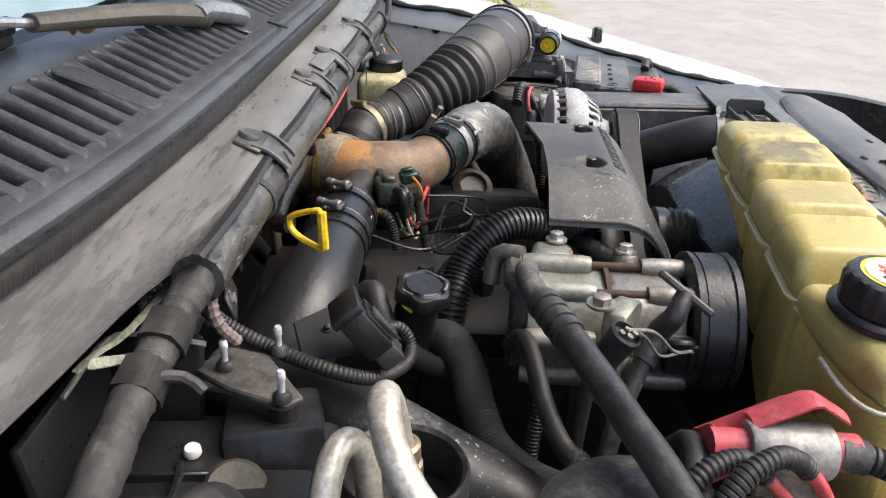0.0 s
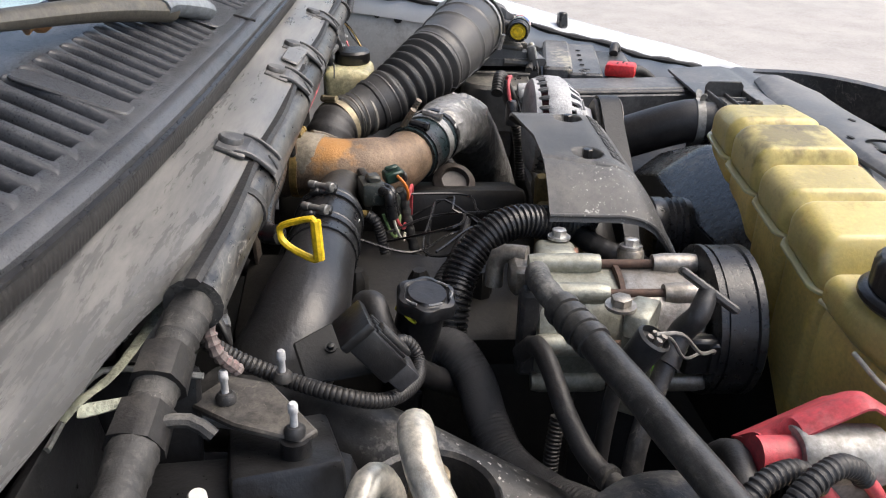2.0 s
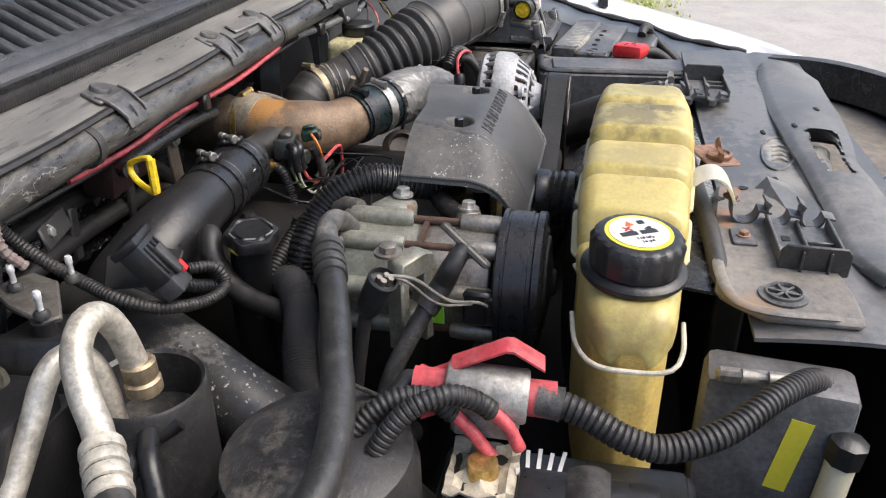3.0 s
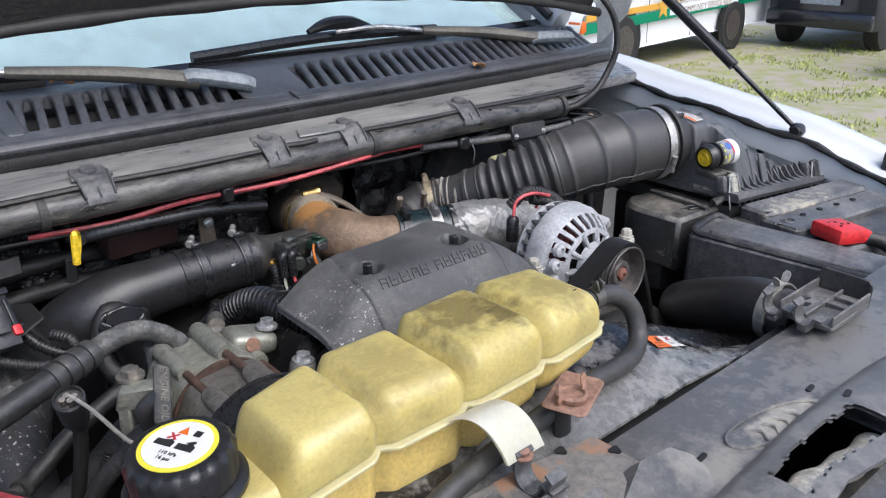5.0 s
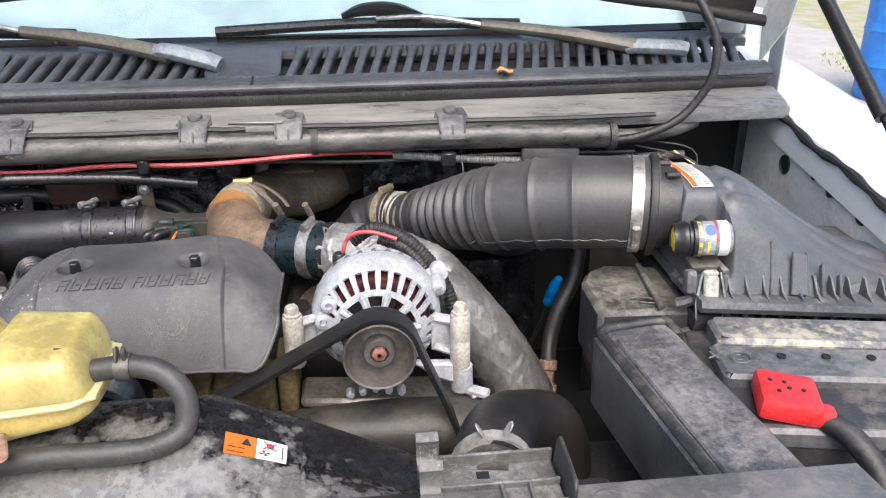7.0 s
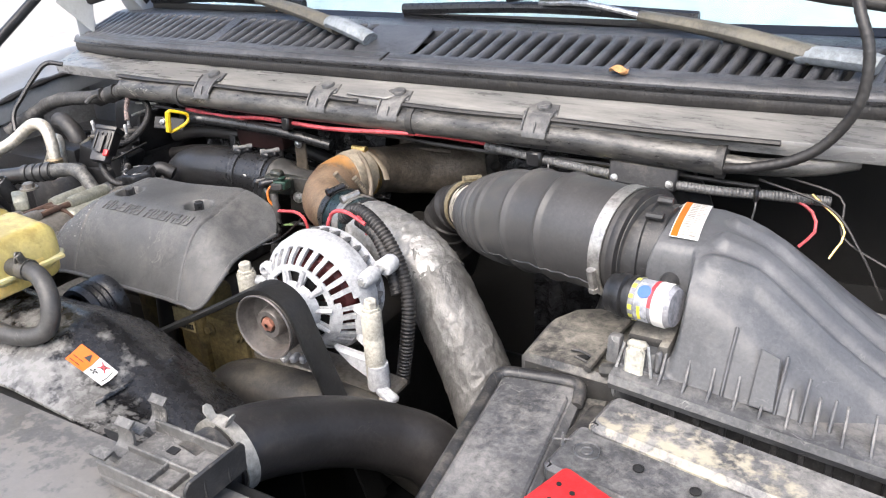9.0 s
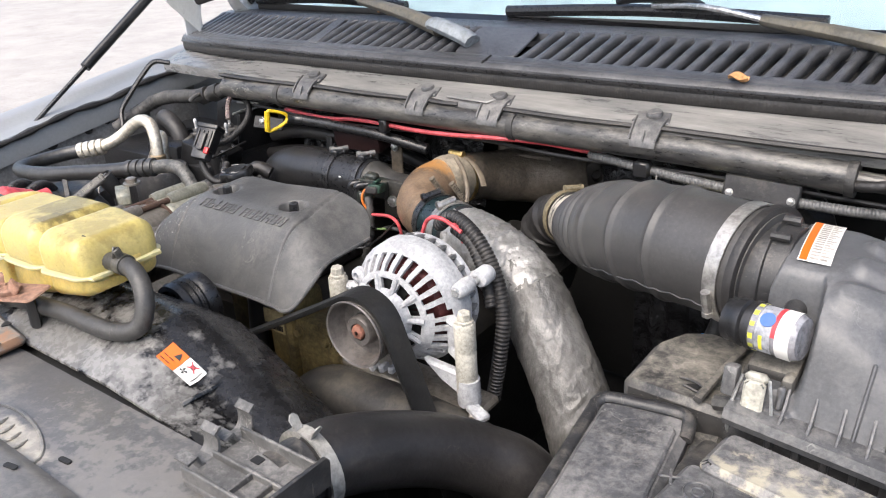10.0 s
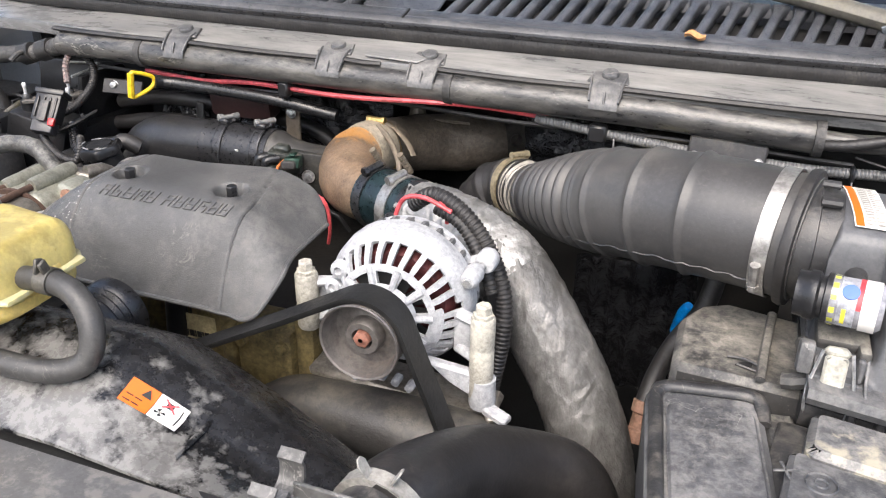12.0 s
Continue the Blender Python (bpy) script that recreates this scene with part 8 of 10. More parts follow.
bm = BM()
lathe(bm, [(0.0232, 0.0384), (0.0232, 0.0388), (0, 0.039)], co, cax, 40)
part("label_face", bm, white_ink, lab)
lu = Vector((0.45, -0.9, 0)).normalized()
lm_ = plane_matrix(co + cax * 0.0392, lu, cax.cross(lu)) @ Matrix.Scale(0.83, 4)


def on_label(outline, material, nm):
    bm = BM()
    bm.faces.new([bm.verts.new((a, b, 0)) for a, b in outline])
    bm.transform(lm_)
    return part(nm, bm, material, lab)


on_label([(-0.009, 0.011), (0.001, 0.011), (-0.004, 0.02)], orange_ink, "triangle")
on_label([(0.005, 0.0115), (0.012, 0.0115), (0.012, 0.0185), (0.005, 0.0185)], black_ink, "book_mark")
for x in (-0.011, 0.009):
    on_label([(x - 0.009, -0.006), (x + 0.008, -0.006), (x + 0.008, 0.0), (x + 0.004, 0.003), (x - 0.003, 0.001), (x - 0.009, 0.001)], black_ink, "picture_mark")
on_label([(-0.014, 0.0035), (-0.012, 0.002), (-0.004, 0.0095), (-0.006, 0.0105)], red_ink, "cross_bar")
on_label([(-0.006, 0.002), (-0.004, 0.0035), (-0.012, 0.0105), (-0.014, 0.0095)], red_ink, "cross_bar")
on_label([(0.006, 0.003), (0.013, 0.007), (0.015, 0.0045), (0.011, 0.001)], black_ink, "picture_mark")
lettering("110 kPa", 0.0055, lm_ @ Matrix.Translation((0, -0.0125, 0.0002)), black_ink, lab, depth=0.0002)
lettering("16 psi", 0.0055, lm_ @ Matrix.Translation((0, -0.0185, 0.0002)), black_ink, lab, depth=0.0002)
# wire strap round the tall end
bm = BM()
sweep(bm, [(-0.42, 0.333, 1.116), (-0.455, 0.328, 1.111), (-0.475, 0.314, 1.107), (-0.4775, 0.288, 1.105), (-0.475, 0.258, 1.107), (-0.455, 0.247, 1.111), (-0.42, 0.245, 1.116)], 0.002, 8, 0.008)
part("strap_wire", bm, surf("dull_wire", (0.45, 0.42, 0.34), 0.5), cb)
# translucent bracket
bm = BM()
sheet(bm, 18, 3, lambda a, b: (-0.205 + 0.04 * (b - 0.5) + 0.05 * a - 0.03 * a, 0.228 - 0.018 * math.sin(a * 2.2) - 0.03 * a * a, 1.152 + 0.014 * math.sin(a * math.pi * 0.75) - 0.036 * a * a), (0, -0.003, 0.001))
part("bracket", bm, milky, cb, "milky plastic hold-down tab")
bolt(cb, (-0.187, 0.184, 1.127), (0, -0.2, 1), 0.006, 0.005, rust)
# vent hose
vh = thing("vent_hose", (0.0, 0.25, 1.11), "black rubber vent hose curling back to the radiator", "hose")
bm = BM()
sweep(bm, [(-0.032, 0.262, 1.172), (-0.005, 0.262, 1.174), (0.02, 0.258, 1.17), (0.038, 0.25, 1.152), (0.038, 0.24, 1.128), (0.02, 0.23, 1.119), (-0.01, 0.222, 1.12), (-0.07, 0.219, 1.122), (-0.165, 0.213, 1.116), (-0.24, 0.206, 1.108), (-0.31, 0.2, 1.09)], 0.0095, 14, 0.006)
part("hose", bm, surf("vent_rubber", (0.035, 0.034, 0.033), 0.5, dust=(0.17, 0.16, 0.14), amount=0.4), vh)
bm = BM()
lathe(bm, [(0.0098, -0.006), (0.0112, -0.006), (0.0112, 0.006), (0.0098, 0.006)], (-0.008, 0.262, 1.174), (1, 0, 0), 18)
for s in (-1, 1):
    box(bm, (-0.008 + 0.003 * s, 0.258, 1.188), (0.003, 0.008, 0.012), 0.001, (s * 20, 0, 0))
part("spring_clamp", bm, surf("dark_spring_clamp", (0.09, 0.085, 0.075), 0.45, 0.5, dust=DUST, amount=0.4, scale=60), vh, "dark spring clamp")

# ---- radiator hoses ----
rh = thing("radiator_hose", (0.3, 0.3, 0.98), "fat black upper radiator hose with spring clamps", "radiator hose")
bm = BM()
sweep(bm, [(0.285, 0.212, 1.078), (0.29, 0.24, 1.075), (0.3, 0.28, 1.06), (0.318, 0.33, 1.036), (0.345, 0.37, 1.01), (0.38, 0.395, 0.985), (0.40, 0.41, 0.93), (0.405, 0.42, 0.86)], 0.034, 24, 0.008)
part("hose", bm, surf("radiator_rubber", (0.017, 0.016, 0.016), 0.45, dust=(0.085, 0.072, 0.06), amount=0.35, scale=14), rh)
bm = BM()
lathe(bm, [(0.03, -0.02), (0.03, 0.03)], (0.284, 0.205, 1.078), (0.15, 1, 0), 24)
part("neck", bm, plastic, rh)
bm = BM()
cl = Vector((0.2865, 0.219, 1.0775))
lathe(bm, [(0.0345, -0.006), (0.036, -0.006), (0.036, 0.006), (0.0345, 0.006)], cl, (0.12, 1, -0.03), 28)
for s in (-1, 1):
    slab(bm, [(-0.004, 0), (0.004, 0), (0.005, 0.011), (0.002, 0.015), (-0.002, 0.015), (-0.005, 0.011)], cl + Vector((0.008 * s, 0.0, 0.034)), (0, 1, 0), (0.5 * s, 0, 0.86), 0.0015, 0.0004)
part("spring_clamp", bm, surf("dull_clamp", (0.3, 0.29, 0.265), 0.5, 0.3, dust=DUST, amount=0.3), rh, "bright spring clamp with two ears")
lh = thing("coolant_pipe", (0.2, 0.41, 0.93), "dusty wide black coolant pipe under the alternator", "pipe")
bm = BM()
sweep(bm, [(0.06, 0.41, 0.9), (0.075, 0.415, 0.945), (0.11, 0.418, 0.968), (0.17, 0.415, 0.975), (0.24, 0.412, 0.978), (0.31, 0.415, 0.968), (0.36, 0.43, 0.93)], 0.036, 22, 0.008)
part("pipe", bm, surf("grimy_pipe_rubber", (0.026, 0.025, 0.024), 0.45, dust=(0.13, 0.115, 0.09), amount=0.5, scale=22, fine=260, var=0.3, bump=0.2), lh)
bm = BM()
sweep(bm, [(0.0, 0.32, 1.0), (0.03, 0.36, 0.97), (0.05, 0.38, 0.92)], 0.012, 10, 0.004, ribs(0.008, 0.12))
part("drain_hose", bm, rubber, lh)

# ---- fan shroud and radiator top ----
fs = thing("fan_shroud", (0.08, 0.25, 0.85), "scuffed black plastic fan shroud top", "fan shroud")


def shroud_at(a, b):
    x = -0.33 + 0.60 * a
    k = 1 - ((x - 0.0) / 0.36) ** 2
    y = 0.187 + b * (0.109 + 0.055 * max(0, k))
    z = 1.092 + 0.03 * math.sin(min(b, 0.75) * 2.3) * max(0.25, min(1, (x + 0.36) / 0.2)) * (1 - 0.3 * max(0, (x - 0.1) / 0.17)) - 0.06 * max(0, b - 0.62) ** 1.2 * 2.2
    return (x, y, z - 0.36 * max(0, x - 0.045) * min(1, 0.25 + 2.2 * b))


bm = BM()
sheet(bm, 48, 20, shroud_at, 0.003)
part("top", bm, shroud_mat, fs)
# skirt coloured near-black, for the darkness inside the shroud
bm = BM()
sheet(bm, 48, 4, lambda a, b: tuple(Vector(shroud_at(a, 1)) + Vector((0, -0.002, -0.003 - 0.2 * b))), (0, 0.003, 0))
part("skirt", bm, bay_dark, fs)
bm = BM()
for x0, x1 in ((0.13, 0.255),):
    sweep(bm, [tuple(Vector(shroud_at((x0 + 0.33) / 0.6, 0.15)) + Vector((0, 0, 0.002))), tuple(Vector(shroud_at((x0 + 0.33) / 0.6, 0.75)) + Vector((0, 0, 0.002)))], 0.0025, 6, 0.02)
part("ridge", bm, shroud_mat, fs)
# label pair on the shroud


def on_shroud(x0, x1, b0, b1, lift, material, nm, parent, cut=None):
    bm = BM()
    q = []
    for i in range(5):
        row = []
        for j in range(5):
            p = Vector(shroud_at((x0 + (x1 - x0) * i / 4 + 0.33) / 0.6, b0 + (b1 - b0) * j / 4))
            row.append(bm.verts.new(p + Vector((0, -0.1, 1)) * lift))
        q.append(row)
    for i in range(4):
        for j in range(4):
            bm.faces.new((q[i][j], q[i + 1][j], q[i + 1][j + 1], q[i][j + 1]))
    return part(nm, bm, material, parent)


lab1 = on_shroud(0.066, 0.0905, 0.28, 0.41, 0.0016, orange_ink, "orange_label", fs)
lab2 = on_shroud(0.091, 0.1155, 0.28, 0.41, 0.0016, white_ink, "white_label", fs)
def shroud_mark(outline, x0, x1, b0, b1, material, nm, parent):
    """A flat mark on the shroud; its outline runs from 0 to 1 along x and across."""
    bm = BM()
    bm.faces.new([bm.verts.new(Vector(shroud_at((x0 + (x1 - x0) * u + 0.33) / 0.6, b0 + (b1 - b0) * v)) + Vector((0, -0.1, 1)) * 0.0023) for u, v in outline])
    part(nm, bm, material, parent)


shroud_mark([(0, 0), (0.5, 1), (1, 0)][::-1], 0.079, 0.0875, 0.35, 0.395, black_ink, "warning_mark", lab1)
for q in range(4):
    x0, b0 = 0.069 + 0.0075 * (q // 2), 0.295 + 0.03 * (q % 2)
    on_shroud(x0, x0 + 0.006, b0, b0 + 0.006, 0.0021, black_ink, "print_bar", lab1)
for q in range(4):
    a = q * 1.571
    shroud_mark([(0.5, 0.5), (0.5 + 0.5 * math.cos(a), 0.5 + 0.5 * math.sin(a)), (0.5 + 0.42 * math.cos(a + 0.8), 0.5 + 0.42 * math.sin(a + 0.8))], 0.093, 0.103, 0.3, 0.345, black_ink, "fan_blade_mark", lab2)
shroud_mark([(0, 0.1), (0.1, 0), (1, 0.9), (0.9, 1)], 0.096, 0.108, 0.35, 0.4, red_ink, "cross_mark", lab2)
shroud_mark([(0, 0.9), (0.9, 0), (1, 0.1), (0.1, 1)], 0.096, 0.108, 0.35, 0.4, red_ink, "cross_mark", lab2)
on_shroud(0.099, 0.105, 0.36, 0.39, 0.0021, black_ink, "hand_mark", lab2)
on_shroud(0.1115, 0.1125, 0.3, 0.39, 0.0021, black_ink, "print_bar", lab2)

# radiator support and its front cover
rs = thing("radiator_support", (0.05, 0.1, 0.9), "dusty black radiator support panel across the front", "support panel", kind="structure")
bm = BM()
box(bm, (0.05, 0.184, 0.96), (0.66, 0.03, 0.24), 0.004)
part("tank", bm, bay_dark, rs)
bm = BM()
sheet(bm, 97, 20, lambda a, b: (-0.385 + 0.97 * a, -0.02 + 0.201 * b, 1.086 + 0.007 * math.sin(b * 3.0) - 0.006 * math.exp(-((b - 0.42) / 0.03) ** 2)), 0.004)
slot = [f for f in bm.faces if 0.012 < f.calc_center_median().y < 0.072 and -0.055 < f.calc_center_median().x < 0.11]
bmesh.ops.delete(bm, geom=slot, context="FACES")
part("top_plate", bm, plate_mat, rs, "satin grey-black cover plate with an open slot")
bm = BM()
ring = [(0.045 + 0.06 * math.cos(a) * 0.985 + 0.019 * math.sin(a) * 0.17, 0.096 - 0.06 * math.cos(a) * 0.17 + 0.019 * math.sin(a) * 0.985, 1.0935) for a in np.linspace(0, 2 * math.pi, 33)]
sweep(bm, ring, 0.0016, 6, 0.006)
emblem = part("oval_rim", bm, plate_mat, rs, "raised oval rim pressed in the plate")
for k in range(4):
    bm = BM()
    x = 0.02 + 0.016 * k
    sweep(bm, [(x - 0.003, 0.088 - 0.004 * k * 0.6, 1.0925), (x + 0.004, 0.096 - 0.004 * k * 0.6, 1.0945), (x, 0.106 - 0.004 * k * 0.6, 1.0925)], 0.0018, 6, 0.004)
    part("raised_stroke", bm, plate_mat, emblem)
for x, y in ((0.124, 0.102), (-0.046, 0.112)):
    bm = BM()
    slab(bm, round_rect(0.007, 0.0025, 0.002), (x, y, 1.0925), (1, 0.1, 0), (-0.1, 1, 0), 0.0022, 0.0004)
    part("slot_hole", bm, bay_dark, rs)
bm = BM()
sweep(bm, [(-0.05, 0.05, 1.07, 0.012), (0.0, 0.044, 1.074, 0.015), (0.05, 0.038, 1.074, 0.013), (0.11, 0.032, 1.07, 0.016)], n=14, step=0.006, shape=lambda s_, r: r * (1 + 0.12 * math.sin(s_ * 130)), flat=(1.0, 0.8))
part("grille_top", bm, surf("dusty_grille", (0.55, 0.52, 0.44), 0.42, dust=(0.2, 0.18, 0.14), amount=0.4, scale=24), rs, "dusty pale grille edge below the slot")
bm = BM()
sheet(bm, 30, 8, lambda a, b: (-0.5 + 1.06 * a, -0.24 + 0.28 * b, 1.015 + 0.022 * b), 0.01)
part("front_tray", bm, tray_mat, rs, "brown-dusted plastic tray behind the grille")
bm = BM()
edge = [(0.56, 0.02), (0.545, -0.06), (0.49, -0.125), (0.4, -0.175), (0.25, -0.215), (0.05, -0.235), (-0.2, -0.24), (-0.5, -0.23)]
P_, s_ = curve_points([(x, y, 0) for x, y in edge], 0.03)
top_ = [bm.verts.new((p[0], p[1], 1.095)) for p in P_]
low_ = [bm.verts.new((p[0], p[1], 0.6)) for p in P_]
in_ = [bm.verts.new((p[0] * 0.975, p[1] + 0.012, 1.093)) for p in P_]
deep_ = [bm.verts.new((p[0] * 0.965, p[1] + 0.016, 1.035)) for p in P_]
for r0, r1 in ((low_, top_), (top_, in_), (in_, deep_)):
    for k in range(len(P_) - 1):
        bm.faces.new((r0[k], r0[k + 1], r1[k + 1], r1[k]))
part("front_rim", bm, plastic, rs, "black curved rim at the nose")
# wavy sight shield laid along the plate
SH_X = [-0.29, -0.24, -0.15, -0.05, -0.02, 0.0, 0.05, 0.2, 0.39, 0.47]
SH_BACK = [0.058, 0.076, 0.074, 0.078, 0.079, 0.08, 0.083, 0.082, 0.071, 0.06]
SH_FRONT = [0.035, 0.008, 0.002, 0.008, 0.012, 0.014, 0.006, -0.012, -0.022, 0.0]


def shield_at(a, b):
    x = -0.29 + 0.76 * a
    y0, y1 = float(np.interp(x, SH_X, SH_FRONT)), float(np.interp(x, SH_X, SH_BACK))
    z = 1.1 + 0.007 * math.sin(math.pi * b) + 0.005 * math.sin(x * 11 + 1) - 0.01 * max(0, b - 0.9) * 10 * 0.4 + 0.006 * max(0, -0.2 - x) / 0.09
    return (x, y0 + (y1 - y0) * b, z)


bm = BM()
sheet(bm, 152, 20, shield_at, 0.004)
bmesh.ops.delete(bm, geom=[f for f in bm.faces if -0.046 < f.calc_center_median().x < 0.1 and 4.5 / 20 < (f.calc_center_median().y - np.interp(f.calc_center_median().x, SH_X, SH_FRONT)) / (np.interp(f.calc_center_median().x, SH_X, SH_BACK) - np.interp(f.calc_center_median().x, SH_X, SH_FRONT)) < 13.5 / 20], context="FACES")
shield = part("sight_shield", bm, strip_mat, rs, "long wavy grey plastic sight shield")
for x_, b_ in ((-0.245, 0.35), (0.2, 0.35), (0.115, 0.8)):
    p_ = Vector(shield_at((x_ + 0.29) / 0.76, b_))
    bm = BM()
    slab(bm, round_rect(0.007, 0.0028, 0.0022), p_ + Vector((0, 0, 0.0006)), (1, 0.2, 0), (-0.2, 1, 0), 0.0012, 0.0004)
    part("slot_hole", bm, bay_dark, shield)
bm = BM()
loft(bm, [[(-0.145, 0.148, 1.088), (-0.142, 0.118, 1.1), (-0.138, 0.088, 1.088), (-0.14, 0.118, 1.084)],
          [(-0.112, 0.15, 1.088), (-0.108, 0.13, 1.111), (-0.102, 0.08, 1.09), (-0.107, 0.118, 1.084)],
          [(-0.072, 0.142, 1.088), (-0.07, 0.128, 1.107), (-0.068, 0.078, 1.09), (-0.07, 0.11, 1.084)],
          [(-0.05, 0.125, 1.088), (-0.05, 0.118, 1.095), (-0.052, 0.09, 1.089), (-0.05, 0.11, 1.084)]])
part("raised_fold", bm, plate_mat, rs, "angular raised fold", 20)
ledge_mat = surf("dirty_ledge", (0.13, 0.122, 0.112), 0.55, dust=(0.3, 0.27, 0.23), amount=0.55, scale=16, bump=0.12)
stain(ledge_mat, (-0.185, 0.188, 1.11), (0.03, 0.02, 0.03), (0.3, 0.15, 0.075), 0.75, 70, 2.0, 1.6)
stain(ledge_mat, (-0.1, 0.17, 1.11), (0.025, 0.016, 0.03), (0.3, 0.15, 0.075), 0.7, 80, 2.0, 1.6)
stain(ledge_mat, (-0.355, 0.18, 1.11), (0.02, 0.035, 0.03), (0.28, 0.16, 0.08), 0.5, 60, 2.0, 1.6)
# passenger-side corner plate
bm = BM()
slab(bm, [(0.2, -0.02), (0.2, 0.035), (0.11, 0.048), (0.02, 0.05), (-0.04, 0.058), (-0.055, 0.045), (-0.075, 0.02), (-0.075, -0.06), (-0.03, -0.062), (0.1, -0.05)], (-0.295, 0.152, 1.091), (1, 0, 0), (0, 1, 0), 0.012, 0.005)
part("corner_plate", bm, ledge_mat, rs, "dusty rust-stained corner plate")
bm = BM()
sweep(bm, [(-0.366, 0.115, 1.103), (-0.368, 0.17, 1.104), (-0.352, 0.196, 1.104), (-0.3, 0.204, 1.104), (-0.25, 0.198, 1.104)], 0.004, 8, 0.01, flat=(1.4, 0.6))
part("corner_bead", bm, ledge_mat, rs)
for x_, y_ in ((-0.137, 0.187), (-0.103, 0.158)):
    bm = BM()
    lathe(bm, [(0.005, 0), (0.005, 0.0008), (0, 0.0008)], (x_, y_, 1.1035), (0, 0, 1), 14, wobble=lambda i, h: 1 + 0.2 * math.sin(i * 1.3))
    part("drain_hole", bm, bay_dark, rs)


def cross_plug(at, owner):
    """A round plastic plug with a recessed six-spoked face."""
    c = Vector(at)
    bm = BM()
    lathe(bm, [(0.021, 0), (0.021, 0.002), (0.0165, 0.003), (0.016, 0.0055), (0.0145, 0.006), (0.0135, 0.004), (0.0135, 0.002), (0, 0.002)], c, (0, 0, 1), 32)
    plug = part("round_plug", bm, plastic_dusty, owner, "round slotted plastic plug")
    for a in (15, 75, 135):
        bm = BM()
        box(bm, c + Vector((0, 0, 0.0035)), (0.027, 0.0026, 0.003), 0.0006, (0, 0, a))
        part("spoke", bm, plastic_dusty, plug)
    return plug


cross_plug((-0.338, 0.154, 1.103), rs)
# rusty hood-rest plate
rp = thing("rusty_bracket", (-0.105, 0.19, 1.11), "rusty brown bracket with a bolt standing up", "bracket")
bm = BM()
slab(bm, round_rect(0.03, 0.019, 0.005, 2), (-0.112, 0.197, 1.142), (0.92, 0.38, 0.02), (-0.38, 0.92, 0.03), 0.003)
part("plate", bm, rust, rp)
bm = BM()
sweep(bm, [(-0.112, 0.205, 1.14), (-0.112, 0.207, 1.12), (-0.112, 0.205, 1.085)], 0.008, 8, 0.01, flat=(1.3, 0.5))
part("stay", bm, bay_dark, rp)
bm = BM()
lathe(bm, [(0.0125, 0), (0.0135, 0.002), (0.0135, 0.005), (0.0105, 0.0065), (0.009, 0.004), (0, 0.004)], (-0.12, 0.192, 1.1445), (0, 0, 1), 20)
ringp = part("nut_ring", bm, rust, rp)
for s in (-1, 1):
    bm = BM()
    sweep(bm, [(-0.12 + s * 0.011, 0.192 - 0.002 * s, 1.147), (-0.12 + s * 0.015, 0.192, 1.151), (-0.12 + s * 0.0135, 0.193, 1.156), (-0.12 + s * 0.017, 0.194, 1.159)], 0.0038, 8, 0.003, flat=(0.5, 1.5))
    part("spring_ear", bm, rust, ringp)
def u_clip(x, y, z, r):
    """An open clip of bent sheet, with its mouth upwards."""
    bm = BM()
    prof = [(-r * 2.2, r * 0.1), (-r * 1.1, r * 0.25)] + [(r * math.cos(radians(a)), r * math.sin(radians(a))) for a in range(180, 361, 18)] + [(r * 1.05, r * 0.6), (r * 0.8, r * 1.2), (r * 1.5, r * 1.7)]
    rows = []
    for dx in (-0.009, 0.009):
        rows.append([bm.verts.new((x + dx, y + p, z + q)) for p, q in prof])
    for k in range(len(prof) - 1):
        bm.faces.new((rows[0][k], rows[0][k + 1], rows[1][k + 1], rows[1][k]))
    bmesh.ops.recalc_face_normals(bm, faces=bm.faces)
    bmesh.ops.solidify(bm, geom=bm.faces[:], thickness=0.0022)
    box(bm, (x, y, z - r - 0.004), (0.018, 0.012, 0.01), 0.002)
    return bm


clip_grey = surf("grey_clip_plastic", (0.1, 0.098, 0.094), 0.45, dust=PALE, amount=0.4)
pale_dusty = surf("pale_dusty_plastic", (0.085, 0.083, 0.08), 0.5, dust=PALE, amount=0.45)


